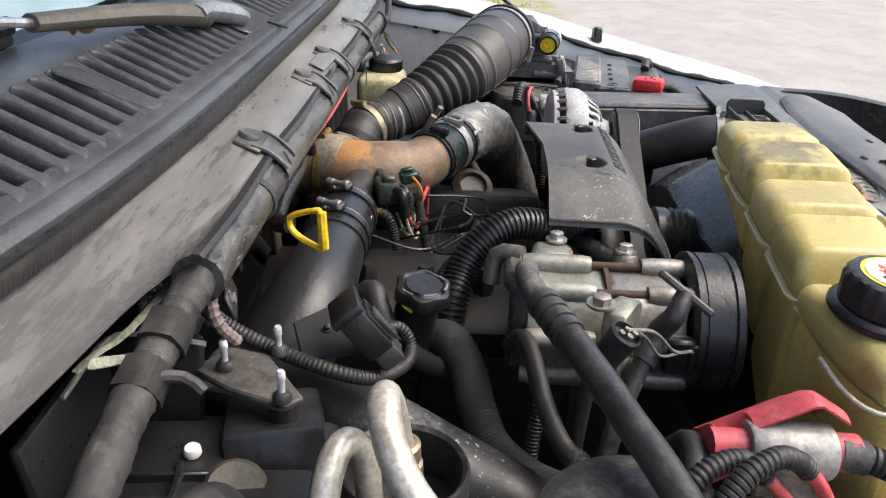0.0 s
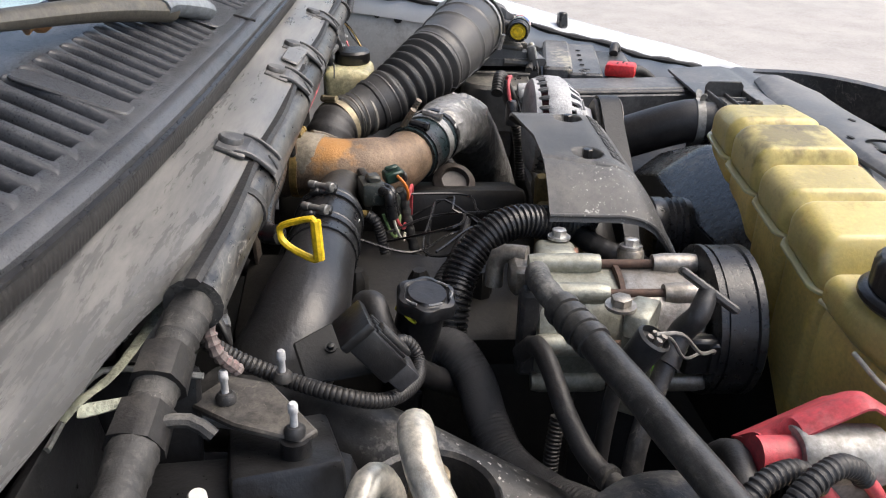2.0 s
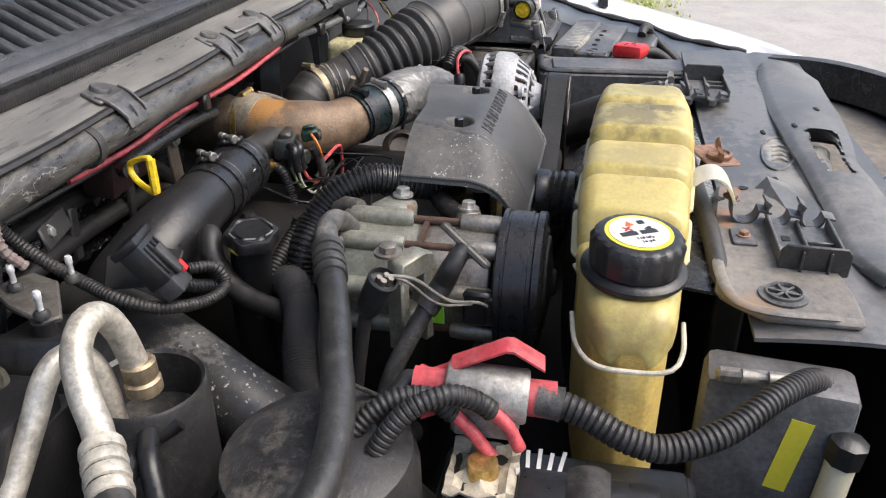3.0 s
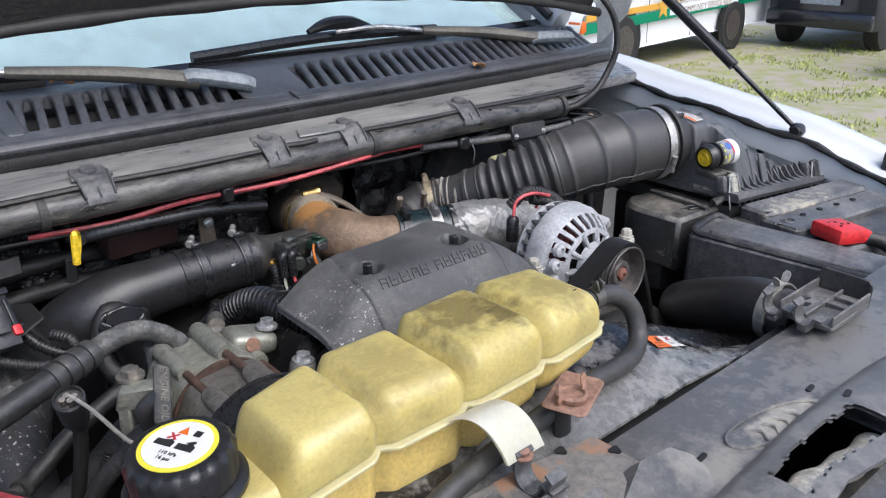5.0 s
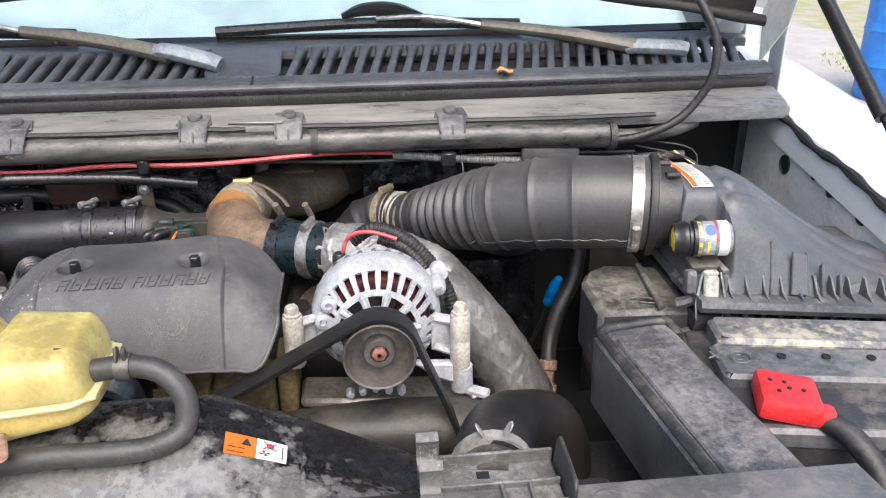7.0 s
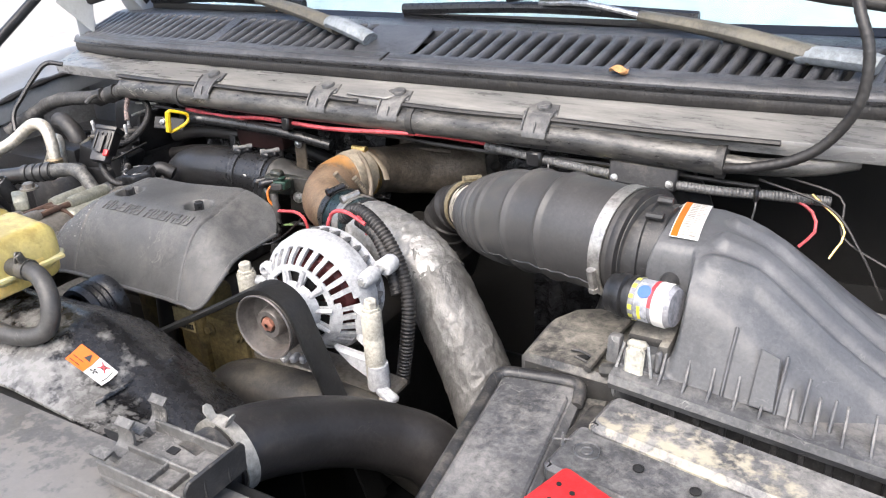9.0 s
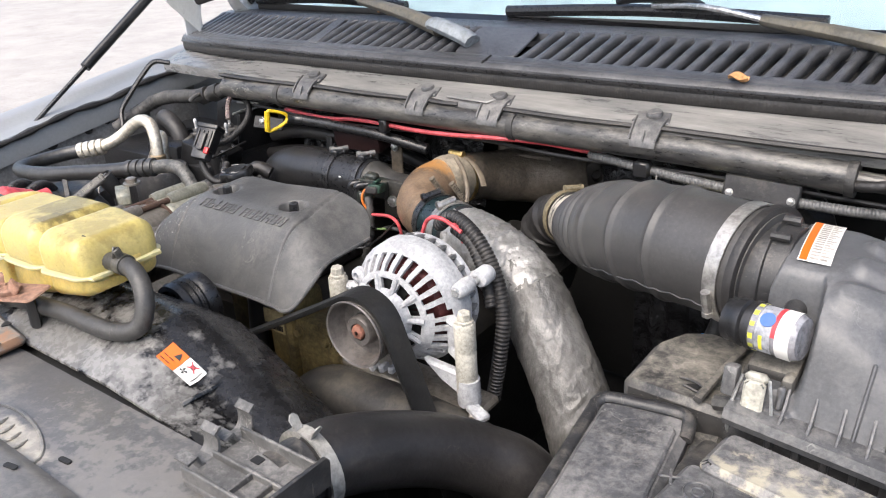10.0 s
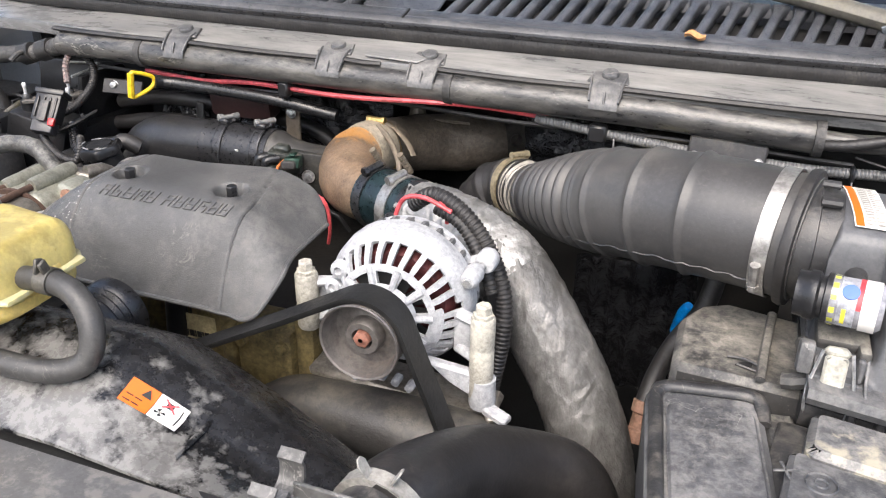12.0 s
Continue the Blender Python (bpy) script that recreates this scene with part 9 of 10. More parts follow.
def hose_station(name, side, dy, paint, label, clips, tab):
    """Open hose clips, a ribbed channel and an upright end plate on the radiator support."""
    st_ = thing(name, (0.022 + side * 0.26, 0.13 + dy, 1.09), label, "bracket", "hose clip brackets")

    def X(d):
        return 0.022 + side * d
    bm = BM()
    box(bm, (X(0.262), 0.119 + dy, 1.101), (0.092, 0.062, 0.008), 0.002)
    part("channel_floor", bm, paint, st_)
    for y_, h_ in ((0.09, 0.012), (0.119, 0.007), (0.148, 0.012)):
        bm = BM()
        box(bm, (X(0.262), y_ + dy, 1.104 + h_ / 2), (0.092, 0.0032, h_), 0.001)
        part("channel_wall", bm, paint, st_)
    for d_ in (0.262, 0.284):
        bm = BM()
        box(bm, (X(d_), 0.105 + dy, 1.107), (0.003, 0.026, 0.006), 0.0008)
        part("cross_rib", bm, paint, st_)
    bm = BM()
    slab(bm, round_rect(0.005, 0.004, 0.001), (X(0.25), 0.134 + dy, 1.1052), (1, 0, 0), (0, 1, 0), 0.0006, 0)
    part("square_hole", bm, bay_dark, st_)
    bm = BM()
    slab(bm, [(-0.031, -0.014), (0.031, -0.014), (0.031, 0.01), (0.026, 0.0165), (-0.026, 0.0165), (-0.031, 0.01)], (X(0.31), 0.12 + dy, 1.112), (0.02, 1, 0), (side * 0.1, 0, 1), 0.0034, 0.001)
    plate_ = part("end_plate", bm, plastic, st_, "upright black end plate")
    for y_ in (0.108, 0.132):
        bm = BM()
        box(bm, (X(0.3125), y_ + dy, 1.112), (0.003, 0.0025, 0.024), 0.0006)
        part("plate_rib", bm, plastic, plate_)
    for y_, r_ in clips:
        part("hose_clip", u_clip(X(0.209), y_, 1.104 + r_, r_), paint, st_, "open sprung hose clip")
    if tab:
        bm = BM()
        slab(bm, round_rect(0.017, 0.012, 0.003), (X(0.252), 0.174 + dy, 1.101), (1, 0, 0), (0, 1, 0), 0.005, 0.001)
        part("tab", bm, paint, st_)
        bolt(st_, (X(0.252), 0.174 + dy, 1.106), (0, 0, 1), 0.0045, 0.005, rust)
    return st_


hose_station("hose_clip_bracket", -1, 0.0, plastic_dusty, "dark dusty hose clip bracket on the radiator support", ((0.17, 0.012), (0.137, 0.0098), (0.104, 0.0098)), True)
hose_station("hose_clip_bracket", 1, 0.046, pale_dusty, "pale dusty hose clip bracket on the radiator support", ((0.195, 0.009), (0.16, 0.009)), False)
rc = thing("support_corner", (0.38, 0.16, 1.05), "pale dusty rounded support corner with a spoked plug", "support")
bm = BM()
slab(bm, [(-0.04, -0.05), (0.03, -0.05), (0.046, -0.03), (0.05, 0.0), (0.04, 0.026), (0.01, 0.036), (-0.03, 0.03)], (0.375, 0.155, 1.062), (1, 0, 0), (0, 1, 0), 0.02, 0.006)
part("plate", bm, ledge_mat, rc)
cross_plug((0.37, 0.158, 1.0825), rc)
# latch parts standing before the shield
hl_ = thing("hood_latch", (-0.06, -0.04, 1.04), "dusty black hood latch with a hooked lever", "latch")
bm = BM()
slab(bm, [(-0.05, -0.02), (0.05, -0.02), (0.04, 0.03), (-0.03, 0.04)], (-0.06, -0.03, 1.06), (1, 0, 0), (0, 0.3, 1), 0.004, 0.001)
part("base_plate", bm, plastic_clean, hl_)
bm = BM()
sweep(bm, [(-0.09, -0.035, 1.06, 0.006), (-0.088, -0.05, 1.1, 0.0055), (-0.083, -0.055, 1.135, 0.005), (-0.073, -0.05, 1.15, 0.004)], n=8, step=0.006, flat=(0.5, 2.2))
part("lever", bm, plastic_clean, hl_)
bm = BM()
sweep(bm, [(-0.04, -0.04, 1.07), (-0.05, -0.05, 1.095), (-0.068, -0.048, 1.105), (-0.078, -0.04, 1.09), (-0.075, -0.035, 1.06)], 0.006, 8, 0.004, flat=(0.7, 1.6))
part("striker_jaw", bm, clip_grey, hl_)
bm = BM()
sweep(bm, [(-0.03 + 0.0009 * k, -0.03 + 0.008 * math.cos(k * 0.9), 1.08 + 0.008 * math.sin(k * 0.9)) for k in range(45)], 0.0016, 6, 0.003)
part("coil_spring", bm, steel, hl_)
bm = BM()
sweep(bm, [(0.03, -0.05, 1.055), (-0.02, -0.06, 1.075), (-0.09, -0.07, 1.075), (-0.16, -0.09, 1.05)], 0.0035, 8, 0.01)
part("cable", bm, rubber_gloss, hl_)

# ---- battery on the driver's side ----
db = thing("battery", (0.6, 0.33, 0.9), "dusty black battery with corroded top and red terminal cover", "battery", "batteries")
bm = BM()
box(bm, (0.66, 0.325, 0.99), (0.28, 0.18, 0.17), 0.008, (0, 0, -8), 2)
part("case", bm, plastic, db)
bm = BM()
RB = (Vector((0.99, -0.139, -0.02)), Vector((0.139, 0.99, 0.0)))
slab(bm, round_rect(0.135, 0.027, 0.01), (0.686, 0.378, 1.066), *RB, 0.027, 0.005)
part("lid", bm, battery_lid_mat, db, "battery lid with pale corrosion stains")
bm = BM()
slab(bm, round_rect(0.14, 0.032, 0.008), (0.675, 0.328, 1.06), *RB, 0.026, 0.004)
part("front_step", bm, plastic_dusty, db)
bm = BM()
slab(bm, round_rect(0.128, 0.04, 0.008), (0.665, 0.27, 1.05), *RB, 0.022, 0.004)
part("front_shelf", bm, plastic_dusty, db)
for x, y in ((0.603, 0.343), (0.648, 0.338), (0.693, 0.332), (0.738, 0.326)):
    bm = BM()
    lathe(bm, [(0.0046, 0), (0.0046, 0.0012), (0.0035, 0.0014), (0.0033, 0.0006), (0, 0.0006)], (x, y, 1.0872 - 0.02 * (x - 0.675)), (0, 0, 1), 16)
    part("vent", bm, bay_dark, db)
bm = BM()
for r_ in (0.0045, 0.0105):
    lathe(bm, [(r_ - 0.0008, 0), (r_, 0.0012), (r_ + 0.0008, 0)], (0.56, 0.346, 1.0885), (0, 0, 1), 22, ring=True)
part("ring_mark", bm, plastic_dusty, db)
bm = BM()
for a in (20, 110):
    box(bm, (0.537, 0.3515, 1.0886), (0.018, 0.0024, 0.0016), 0.0005, (0, 0, a))
part("plus_mark", bm, plastic_dusty, db)
bm = BM()
box(bm, (0.573, 0.275, 1.088), (0.056, 0.056, 0.024), 0.006, (0, 5, -18), 2)
box(bm, (0.596, 0.25, 1.083), (0.022, 0.022, 0.018), 0.006, (0, 0, -18), 2)
rb = part("terminal_cover", bm, red_plastic, db, "red plastic terminal cover")
for i in range(5):
    bm = BM()
    lathe(bm, [(0.0022, 0), (0.0022, 0.0008), (0, 0.0008)], (0.56 + 0.012 * (i % 3), 0.268 + 0.014 * (i // 3) + 0.004 * (i % 2), 1.1013 - 0.001 * (i % 3)), (0, 0, 1), 8)
    part("cover_hole", bm, bay_dark, rb)
bm = BM()
sweep(bm, [(0.598, 0.248, 1.08), (0.613, 0.225, 1.074), (0.625, 0.195, 1.05), (0.62, 0.17, 1.01), (0.6, 0.15, 0.96)], 0.011, 12, 0.008)
part("cable", bm, rubber, db)
bm = BM()
sweep(bm, [(0.74, 0.25, 1.08), (0.76, 0.245, 1.09), (0.78, 0.235, 1.085), (0.80, 0.22, 1.06), (0.8, 0.15, 1.0)], 0.009, 12, 0.01)
part("ground_cable", bm, rubber, db)
# cover box beside the battery and the duct behind
ct = thing("relay_box", (0.46, 0.32, 0.9), "dusty black relay box cover with a raised rim", "relay box")
RU, RV = Vector((0.9925, 0.122, 0.03)), Vector((-0.122, 0.9925, 0.01))
RC = Vector((0.4965, 0.3, 1.083))


def on_relay(a, b, up=0.0):
    return RC + RU * a + RV * b + Vector((0, 0, up))


bm = BM()
slab(bm, round_rect(0.0455, 0.143, 0.014), on_relay(0, 0, -0.1), RU, RV, 0.095, 0.006)
part("body", bm, plastic_dusty, ct)
bm = BM()
slab(bm, round_rect(0.0335, 0.128, 0.008), on_relay(0.001, -0.012, -0.006), RU, RV, 0.005, 0.002)
part("top_panel", bm, plastic_dusty, ct)
# hoop rim round the back end
bm = BM()
hoop = [(-0.0405, -0.11, -0.006), (-0.0405, 0.1, -0.005), (-0.040, 0.125, -0.0035), (-0.033, 0.1355, -0.002), (0.0, 0.137, -0.002), (0.033, 0.1355, -0.002), (0.041, 0.127, -0.004), (0.0415, 0.11, -0.009)]
sweep(bm, [tuple(on_relay(*p)) for p in hoop], 0.0048, 10, 0.006, flat=(1.25, 0.95))
part("rim", bm, plastic, ct, "rounded black hoop rim")
bm = BM()
slab(bm, round_rect(0.012, 0.06, 0.003), on_relay(0.056, 0.075, -0.03), RU, RV, 0.016, 0.003)
part("ledge", bm, dusty_shelf, ct, "pale dusty ledge beside the box")
bm = BM()
box(bm, (0.498, 0.53, 1.0), (0.07, 0.09, 0.1), 0.01, (0, 0, -4), 2)
part("lower_block", bm, plastic, ct)
bm = BM()
box(bm, (0.6, 0.25, 0.86), (0.42, 0.42, 0.1), 0.006)
part("tray", bm, plastic, ct)
# small vertical hose with blue connector
bt = thing("blue_connector", (0.41, 0.58, 0.95), "bright blue wire connector on a dark lead", "connector")
bm = BM()
lathe(bm, [(0.0, 0), (0.005, 0), (0.0075, 0.004), (0.0085, 0.012), (0.0076, 0.014), (0.0085, 0.016), (0.0076, 0.02), (0.0088, 0.022), (0.0088, 0.044), (0.0065, 0.056), (0.0045, 0.06), (0, 0.06)], (0.445, 0.686, 0.976), (0.15, -0.42, 0.9), 14)
part("shell", bm, blue_plastic, bt)
bm = BM()
sweep(bm, [(0.445, 0.686, 0.978), (0.443, 0.69, 0.96), (0.435, 0.695, 0.93), (0.42, 0.7, 0.89)], 0.0035, 8, 0.01)
part("lead", bm, rubber, bt)
vh = thing("vacuum_hose", (0.43, 0.6, 0.9), "dark bent hose on a rusty fitting behind the relay box", "hose")
bm = BM()
sweep(bm, [(0.478, 0.66, 1.13), (0.477, 0.655, 1.08), (0.468, 0.642, 1.035), (0.447, 0.626, 1.002), (0.433, 0.612, 0.965), (0.426, 0.59, 0.935)], 0.0105, 14, 0.006)
part("hose", bm, rubber, vh)
bm = BM()
lathe(bm, [(0.0085, -0.002), (0.0125, 0.0), (0.0125, 0.012), (0.0095, 0.014), (0.0095, 0.03), (0.013, 0.032), (0.013, 0.045)], (0.427, 0.594, 0.94), (-0.1, -0.45, -0.85), 12)
part("fitting", bm, rust, vh, "rusty pipe fitting")

# added sheet: puts shade over the pale apron seen through the gap
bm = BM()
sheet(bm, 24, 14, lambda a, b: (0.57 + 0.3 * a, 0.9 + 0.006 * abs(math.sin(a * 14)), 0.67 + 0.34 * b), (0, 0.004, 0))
solo("dark_screen", bm, bay_dark, "added black ribbed sheet standing for shade low behind the filter box", "liner")
sp = thing("splash_panel", (0.37, 0.82, 0.8), "creased black splash panel deep beside the engine", "panel")
bm = BM()
sheet(bm, 40, 16, lambda a, b: (0.3 + 0.16 * a, 0.83 + 0.008 * abs(math.sin(a * 19)) + 0.006 * noise.noise(Vector((a * 6, b * 5, 2))), 0.78 + 0.2 * b), (0, 0.003, 0))
part("panel", bm, film_mat, sp)
bm = BM()
lathe(bm, [(0.07, -0.1), (0.072, -0.03), (0.068, -0.012), (0.05, -0.003), (0.02, 0.0), (0, 0.0)], (-0.575, 0.5, 1.09), (-0.05, 0.05, 1), 36)
solo("vacuum_canister", bm, plastic, "dusty black domed canister beside the battery", "canister")

# ---- battery on the passenger's side ----
pb = thing("battery", (-0.65, 0.33, 0.85), "black battery with a worn label and a red terminal boot", "battery", "batteries")
bm = BM()
box(bm, (-0.645, 0.325, 0.95), (0.27, 0.185, 0.19), 0.008, (0, 0, 0), 2)
part("case", bm, plastic_clean, pb)
bm = BM()
box(bm, (-0.645, 0.325, 1.047), (0.255, 0.17, 0.012), 0.005, seg=2)
box(bm, (-0.56, 0.31, 1.05), (0.04, 0.1, 0.02), 0.006, seg=2)
part("lid", bm, plastic_clean, pb)
bm = BM()
sheet(bm, 3, 8, lambda a, b: (-0.54 - 0.05 * a, 0.325 - 0.03 * b, 1.0605 + 0.006 * math.sin(b * 3)), 0.001)
part("strap", bm, rubber, pb)
for i in range(5):
    bm = BM()
    box(bm, (-0.532 - 0.003 * (i % 2), 0.33 + 0.008 * i, 1.0545), (0.03, 0.003, 0.001), 0, (0, 0, 4 * (i - 2)))
    part("label_bar", bm, white_ink, pb)
bm = BM()
lathe(bm, [(0.012, 0), (0.011, 0.016), (0, 0.016)], (-0.55, 0.385, 1.05), (0, 0, 1), 16)
part("post", bm, brass, pb)
bm = BM()
sheet(bm, 8, 8, lambda a, b: (-0.575 + 0.06 * a, 0.36 + 0.05 * b, 1.056 + 0.012 * noise.noise(Vector((a * 5, b * 5, 2)))), 0.002)
part("crusty_lug", bm, surf("crusty_lead", (0.35, 0.31, 0.24), 0.7, 0.2, dust=(0.55, 0.5, 0.4), amount=0.5, scale=60), pb)
tc_ = thing("terminal_clamp", (-0.51, 0.39, 1.05), "silver terminal clamp under an open red rubber cover", "terminal")
bm = BM()
lathe(bm, [(0.019, -0.03), (0.0205, -0.028), (0.0205, 0.028), (0.019, 0.03)], (-0.512, 0.388, 1.098), (0.05, -1, -0.05), 26)
box(bm, (-0.515, 0.388, 1.082), (0.03, 0.05, 0.03), 0.004)
part("sleeve", bm, surf("galvanised", (0.3, 0.295, 0.28), 0.5, 0.5, dust=(0.16, 0.14, 0.12), amount=0.55, scale=50), tc_)
bm = BM()
lathe(bm, [(0.013, -0.055), (0.014, 0.05)], (-0.512, 0.388, 1.098), (0.05, -1, -0.05), 18)
part("red_core", bm, red_rubber, tc_)
bm = BM()


def cover_at(a, b):
    y = 0.437 - 0.09 * a
    peak = 1 - abs(a - 0.72) / 0.72 if a < 0.72 else 1 - (a - 0.72) / 0.5
    z = 1.108 + 0.03 * peak + 0.004 * math.sin(b * 5)
    return (-0.52 + 0.045 * b + 0.01 * a, y + 0.004 * b, z - 0.035 * (1 - b) ** 2 * (a < 0.2) - 0.02 * b * b)


sheet(bm, 16, 8, cover_at, 0.002)
sheet(bm, 3, 8, lambda a, b: (-0.522 + 0.045 * b, 0.4375, 1.11 - 0.035 * a + 0.004 * math.sin(b * 5) - 0.02 * b * b * (1 - a)), (0, 0.002, 0))
part("red_cover", bm, red_rubber, tc_, "faded red rubber cover flipped up")
cb2 = thing("battery_cable", (-0.52, 0.27, 1.0), "corrugated battery cable conduit sagging past the bottle", "cable")
bm = BM()
conduit(bm, [(-0.512, 0.338, 1.096), (-0.516, 0.315, 1.09), (-0.522, 0.285, 1.078), (-0.52, 0.255, 1.073), (-0.50, 0.215, 1.078), (-0.46, 0.175, 1.085), (-0.42, 0.14, 1.075), (-0.40, 0.12, 1.05)], 0.0105, 14, 0.0052)
part("conduit", bm, rubber, cb2)
bm = BM()
sweep(bm, [(-0.512, 0.352, 1.0975), (-0.513, 0.333, 1.095)], 0.0125, 14, 0.004, lambda s, r: r * (1 + 0.08 * math.sin(s * 800)))
part("tape_end", bm, tape_mat, cb2)
wc = thing("cable_bundle", (-0.55, 0.44, 1.0), "bundle of corrugated conduits with stripped red cable ends", "cable")
bm = BM()
conduit(bm, [(-0.6, 0.468, 1.03), (-0.582, 0.46, 1.078), (-0.565, 0.438, 1.112), (-0.55, 0.412, 1.121), (-0.54, 0.392, 1.111), (-0.536, 0.381, 1.1)], 0.0078, 12, 0.0045)
conduit(bm, [(-0.595, 0.495, 1.03), (-0.572, 0.482, 1.08), (-0.553, 0.458, 1.107), (-0.54, 0.43, 1.11), (-0.537, 0.408, 1.094)], 0.0078, 12, 0.0045)
conduit(bm, [(-0.50, 0.45, 1.04), (-0.53, 0.45, 1.06), (-0.56, 0.46, 1.06), (-0.6, 0.48, 1.04)], 0.01, 12, 0.0045)
part("conduit", bm, rubber, wc)
bm = BM()
sweep(bm, [(-0.536, 0.382, 1.101), (-0.535, 0.37, 1.088), (-0.537, 0.36, 1.07)], 0.005, 10, 0.006)
sweep(bm, [(-0.537, 0.409, 1.095), (-0.537, 0.395, 1.08), (-0.54, 0.38, 1.062)], 0.005, 10, 0.006)
part("red_end", bm, red_wire, wc)
bm = BM()
sweep(bm, [(-0.47, 0.46, 1.05), (-0.5, 0.45, 1.09), (-0.55, 0.455, 1.085), (-0.6, 0.44, 1.05), (-0.66, 0.44, 1.0)], 0.0095, 12, 0.01)
part("plain_cable", bm, rubber, wc)
bm = BM()
box(bm, (-0.64, 0.47, 1.03), (0.07, 0.05, 0.06), 0.006, (0, -15, 8), 2)
solo("fuse_cover", bm, plastic_clean, "black plastic cover at the battery edge", "cover")
# grey washer tank with yellow label under the corner plate
wt = thing("vacuum_tank", (-0.4, 0.13, 0.85), "dark grey plastic tank with a yellow label", "tank")
bm = BM()
box(bm, (-0.405, 0.16, 0.97), (0.05, 0.12, 0.2), 0.01, (0, 0, -6), 2)
part("body", bm, surf("grey_tank", (0.1, 0.1, 0.105), 0.45, dust=DUST, amount=0.3), wt)
bm = BM()
box(bm, (-0.4315, 0.148, 1.005), (0.001, 0.018, 0.075), 0, (8, 0, -6))
part("label", bm, yellow_ink, wt, "yellow paper label")
bm = BM()
box(bm, (-0.425, 0.175, 1.075), (0.012, 0.08, 0.012), 0.003)
for y in (0.15, 0.17, 0.19):
    lathe(bm, [(0.007, -0.006), (0.007, 0.006)], (-0.43, y, 1.078), (0, 1, 0), 10)
part("clip_rail", bm, alu_dirty, wt)
bm = BM()
sweep(bm, [(-0.44, 0.12, 0.9), (-0.445, 0.115, 0.97), (-0.44, 0.11, 1.02)], 0.012, 12, 0.01)
part("spout", bm, milky, wt)
bm = BM()
lathe(bm, [(0.015, 0), (0.015, 0.02), (0.008, 0.024)], (-0.44, 0.11, 1.015), (0, -0.1, 1), 8)
part("spout_cap", bm, plastic_clean, wt)

# ================= the yard behind =================
tyre = surf("tyre_rubber", (0.02, 0.02, 0.02), 0.75, dust=(0.12, 0.11, 0.1), amount=0.3, scale=12)
car_white = surf("police_white", (0.76, 0.77, 0.78), 0.25, var=0.03, bump=0, coat=0.6)
car_glass = surf("dark_car_glass", (0.02, 0.03, 0.035), 0.06, bump=0)
stripe_green = surf("green_stripe", (0.0, 0.2, 0.1), 0.35, var=0.05, bump=0)
stripe_gold = surf("gold_stripe", (0.62, 0.34, 0.05), 0.35, var=0.05, bump=0)
trailer_yellow = surf("trailer_yellow", (0.72, 0.5, 0.14), 0.45, dust=(0.45, 0.33, 0.14), amount=0.25, scale=4)
suv_dark = surf("dark_navy_paint", (0.012, 0.014, 0.022), 0.25, bump=0, coat=0.6)


def wheel(parent, x, y, r, side, w=0.2):
    bm = BM()
    lathe(bm, [(r * 0.62, 0), (r * 0.9, -0.005), (r, 0.03), (r, w - 0.03), (r * 0.9, w), (r * 0.6, w)], (x, y, GZ + r), (0, -side, 0), 36)
    t = part("wheel", bm, tyre, parent, "black tyre on a steel rim")
    bm = BM()
    lathe(bm, [(r * 0.62, -0.012), (r * 0.58, 0.0), (r * 0.5, 0.03), (r * 0.25, 0.01), (r * 0.16, -0.005), (0, -0.005)], (x, y, GZ + r), (0, -side, 0), 28)
    part("rim", bm, surf("steel_rim", (0.12, 0.11, 0.1), 0.4, 0.6, scale=20), t)
    for k in range(8):
        a = k * math.pi / 4
        bm = BM()
        lathe(bm, [(r * 0.06, 0), (r * 0.06, 0.004), (0, 0.004)], (x + r * 0.4 * math.cos(a), y - 0.001, GZ + r + r * 0.4 * math.sin(a)), (0, side, 0), 10)
        part("rim_hole", bm, bay_dark, t)
    return t


# police sedan, facing -x, its left side toward the truck
pc = thing("police_car", (8.9, 6.7, GZ), "white police sedan with green and gold stripes", "car")
Y0, Y1 = 5.82, 7.65
side_prof = [(6.62, 0.35), (6.6, 0.55), (6.66, 0.72), (6.95, 0.83), (7.9, 0.93), (8.05, 0.96), (10.9, 1.0), (11.55, 0.98), (11.75, 0.85), (11.78, 0.5), (11.7, 0.32), (6.75, 0.25)]
bm = BM()
loft(bm, [[(x + (0.05 if x < 7 else -0.05) * kk, y, GZ + z - 0.03 * kk * (z > 0.7)) for x, z in side_prof] for y, kk in ((Y0 + 0.06, 1.0), (Y0 + 0.015, 0.25), (Y0, 0.0), (Y1, 0.0), (Y1 - 0.015, 0.25), (Y1 - 0.06, 1.0))])
part("body", bm, car_white, pc, sharp=50)
bm = BM()
cab = [(7.95, 0.95), (8.6, 1.42), (9.1, 1.47), (10.1, 1.45), (10.9, 1.0)]
loft(bm, [[(x, y, GZ + z) for x, z in cab] for y in (Y0 + 0.16, Y1 - 0.16)])
part("cabin", bm, car_white, pc)
for pts in ([(8.28, 1.0), (8.66, 1.36), (9.2, 1.39), (9.2, 1.0)], [(9.27, 1.0), (9.27, 1.39), (10.0, 1.38), (10.45, 1.04)]):
    bm = BM()
    slab(bm, pts, (0, Y0 + 0.158, GZ), (1, 0, 0), (0, 0, 1), 0.012, 0.003)
    part("window", bm, car_glass, pc, "dark side window")
bm = BM()
slab(bm, [(-0.72, 0), (0.72, 0), (0.62, 0.75), (-0.62, 0.75)], (7.99, (Y0 + Y1) / 2, GZ + 0.985), (0, -1, 0), (0.81, 0, 0.59), 0.01, 0.003)
part("windscreen", bm, car_glass, pc)
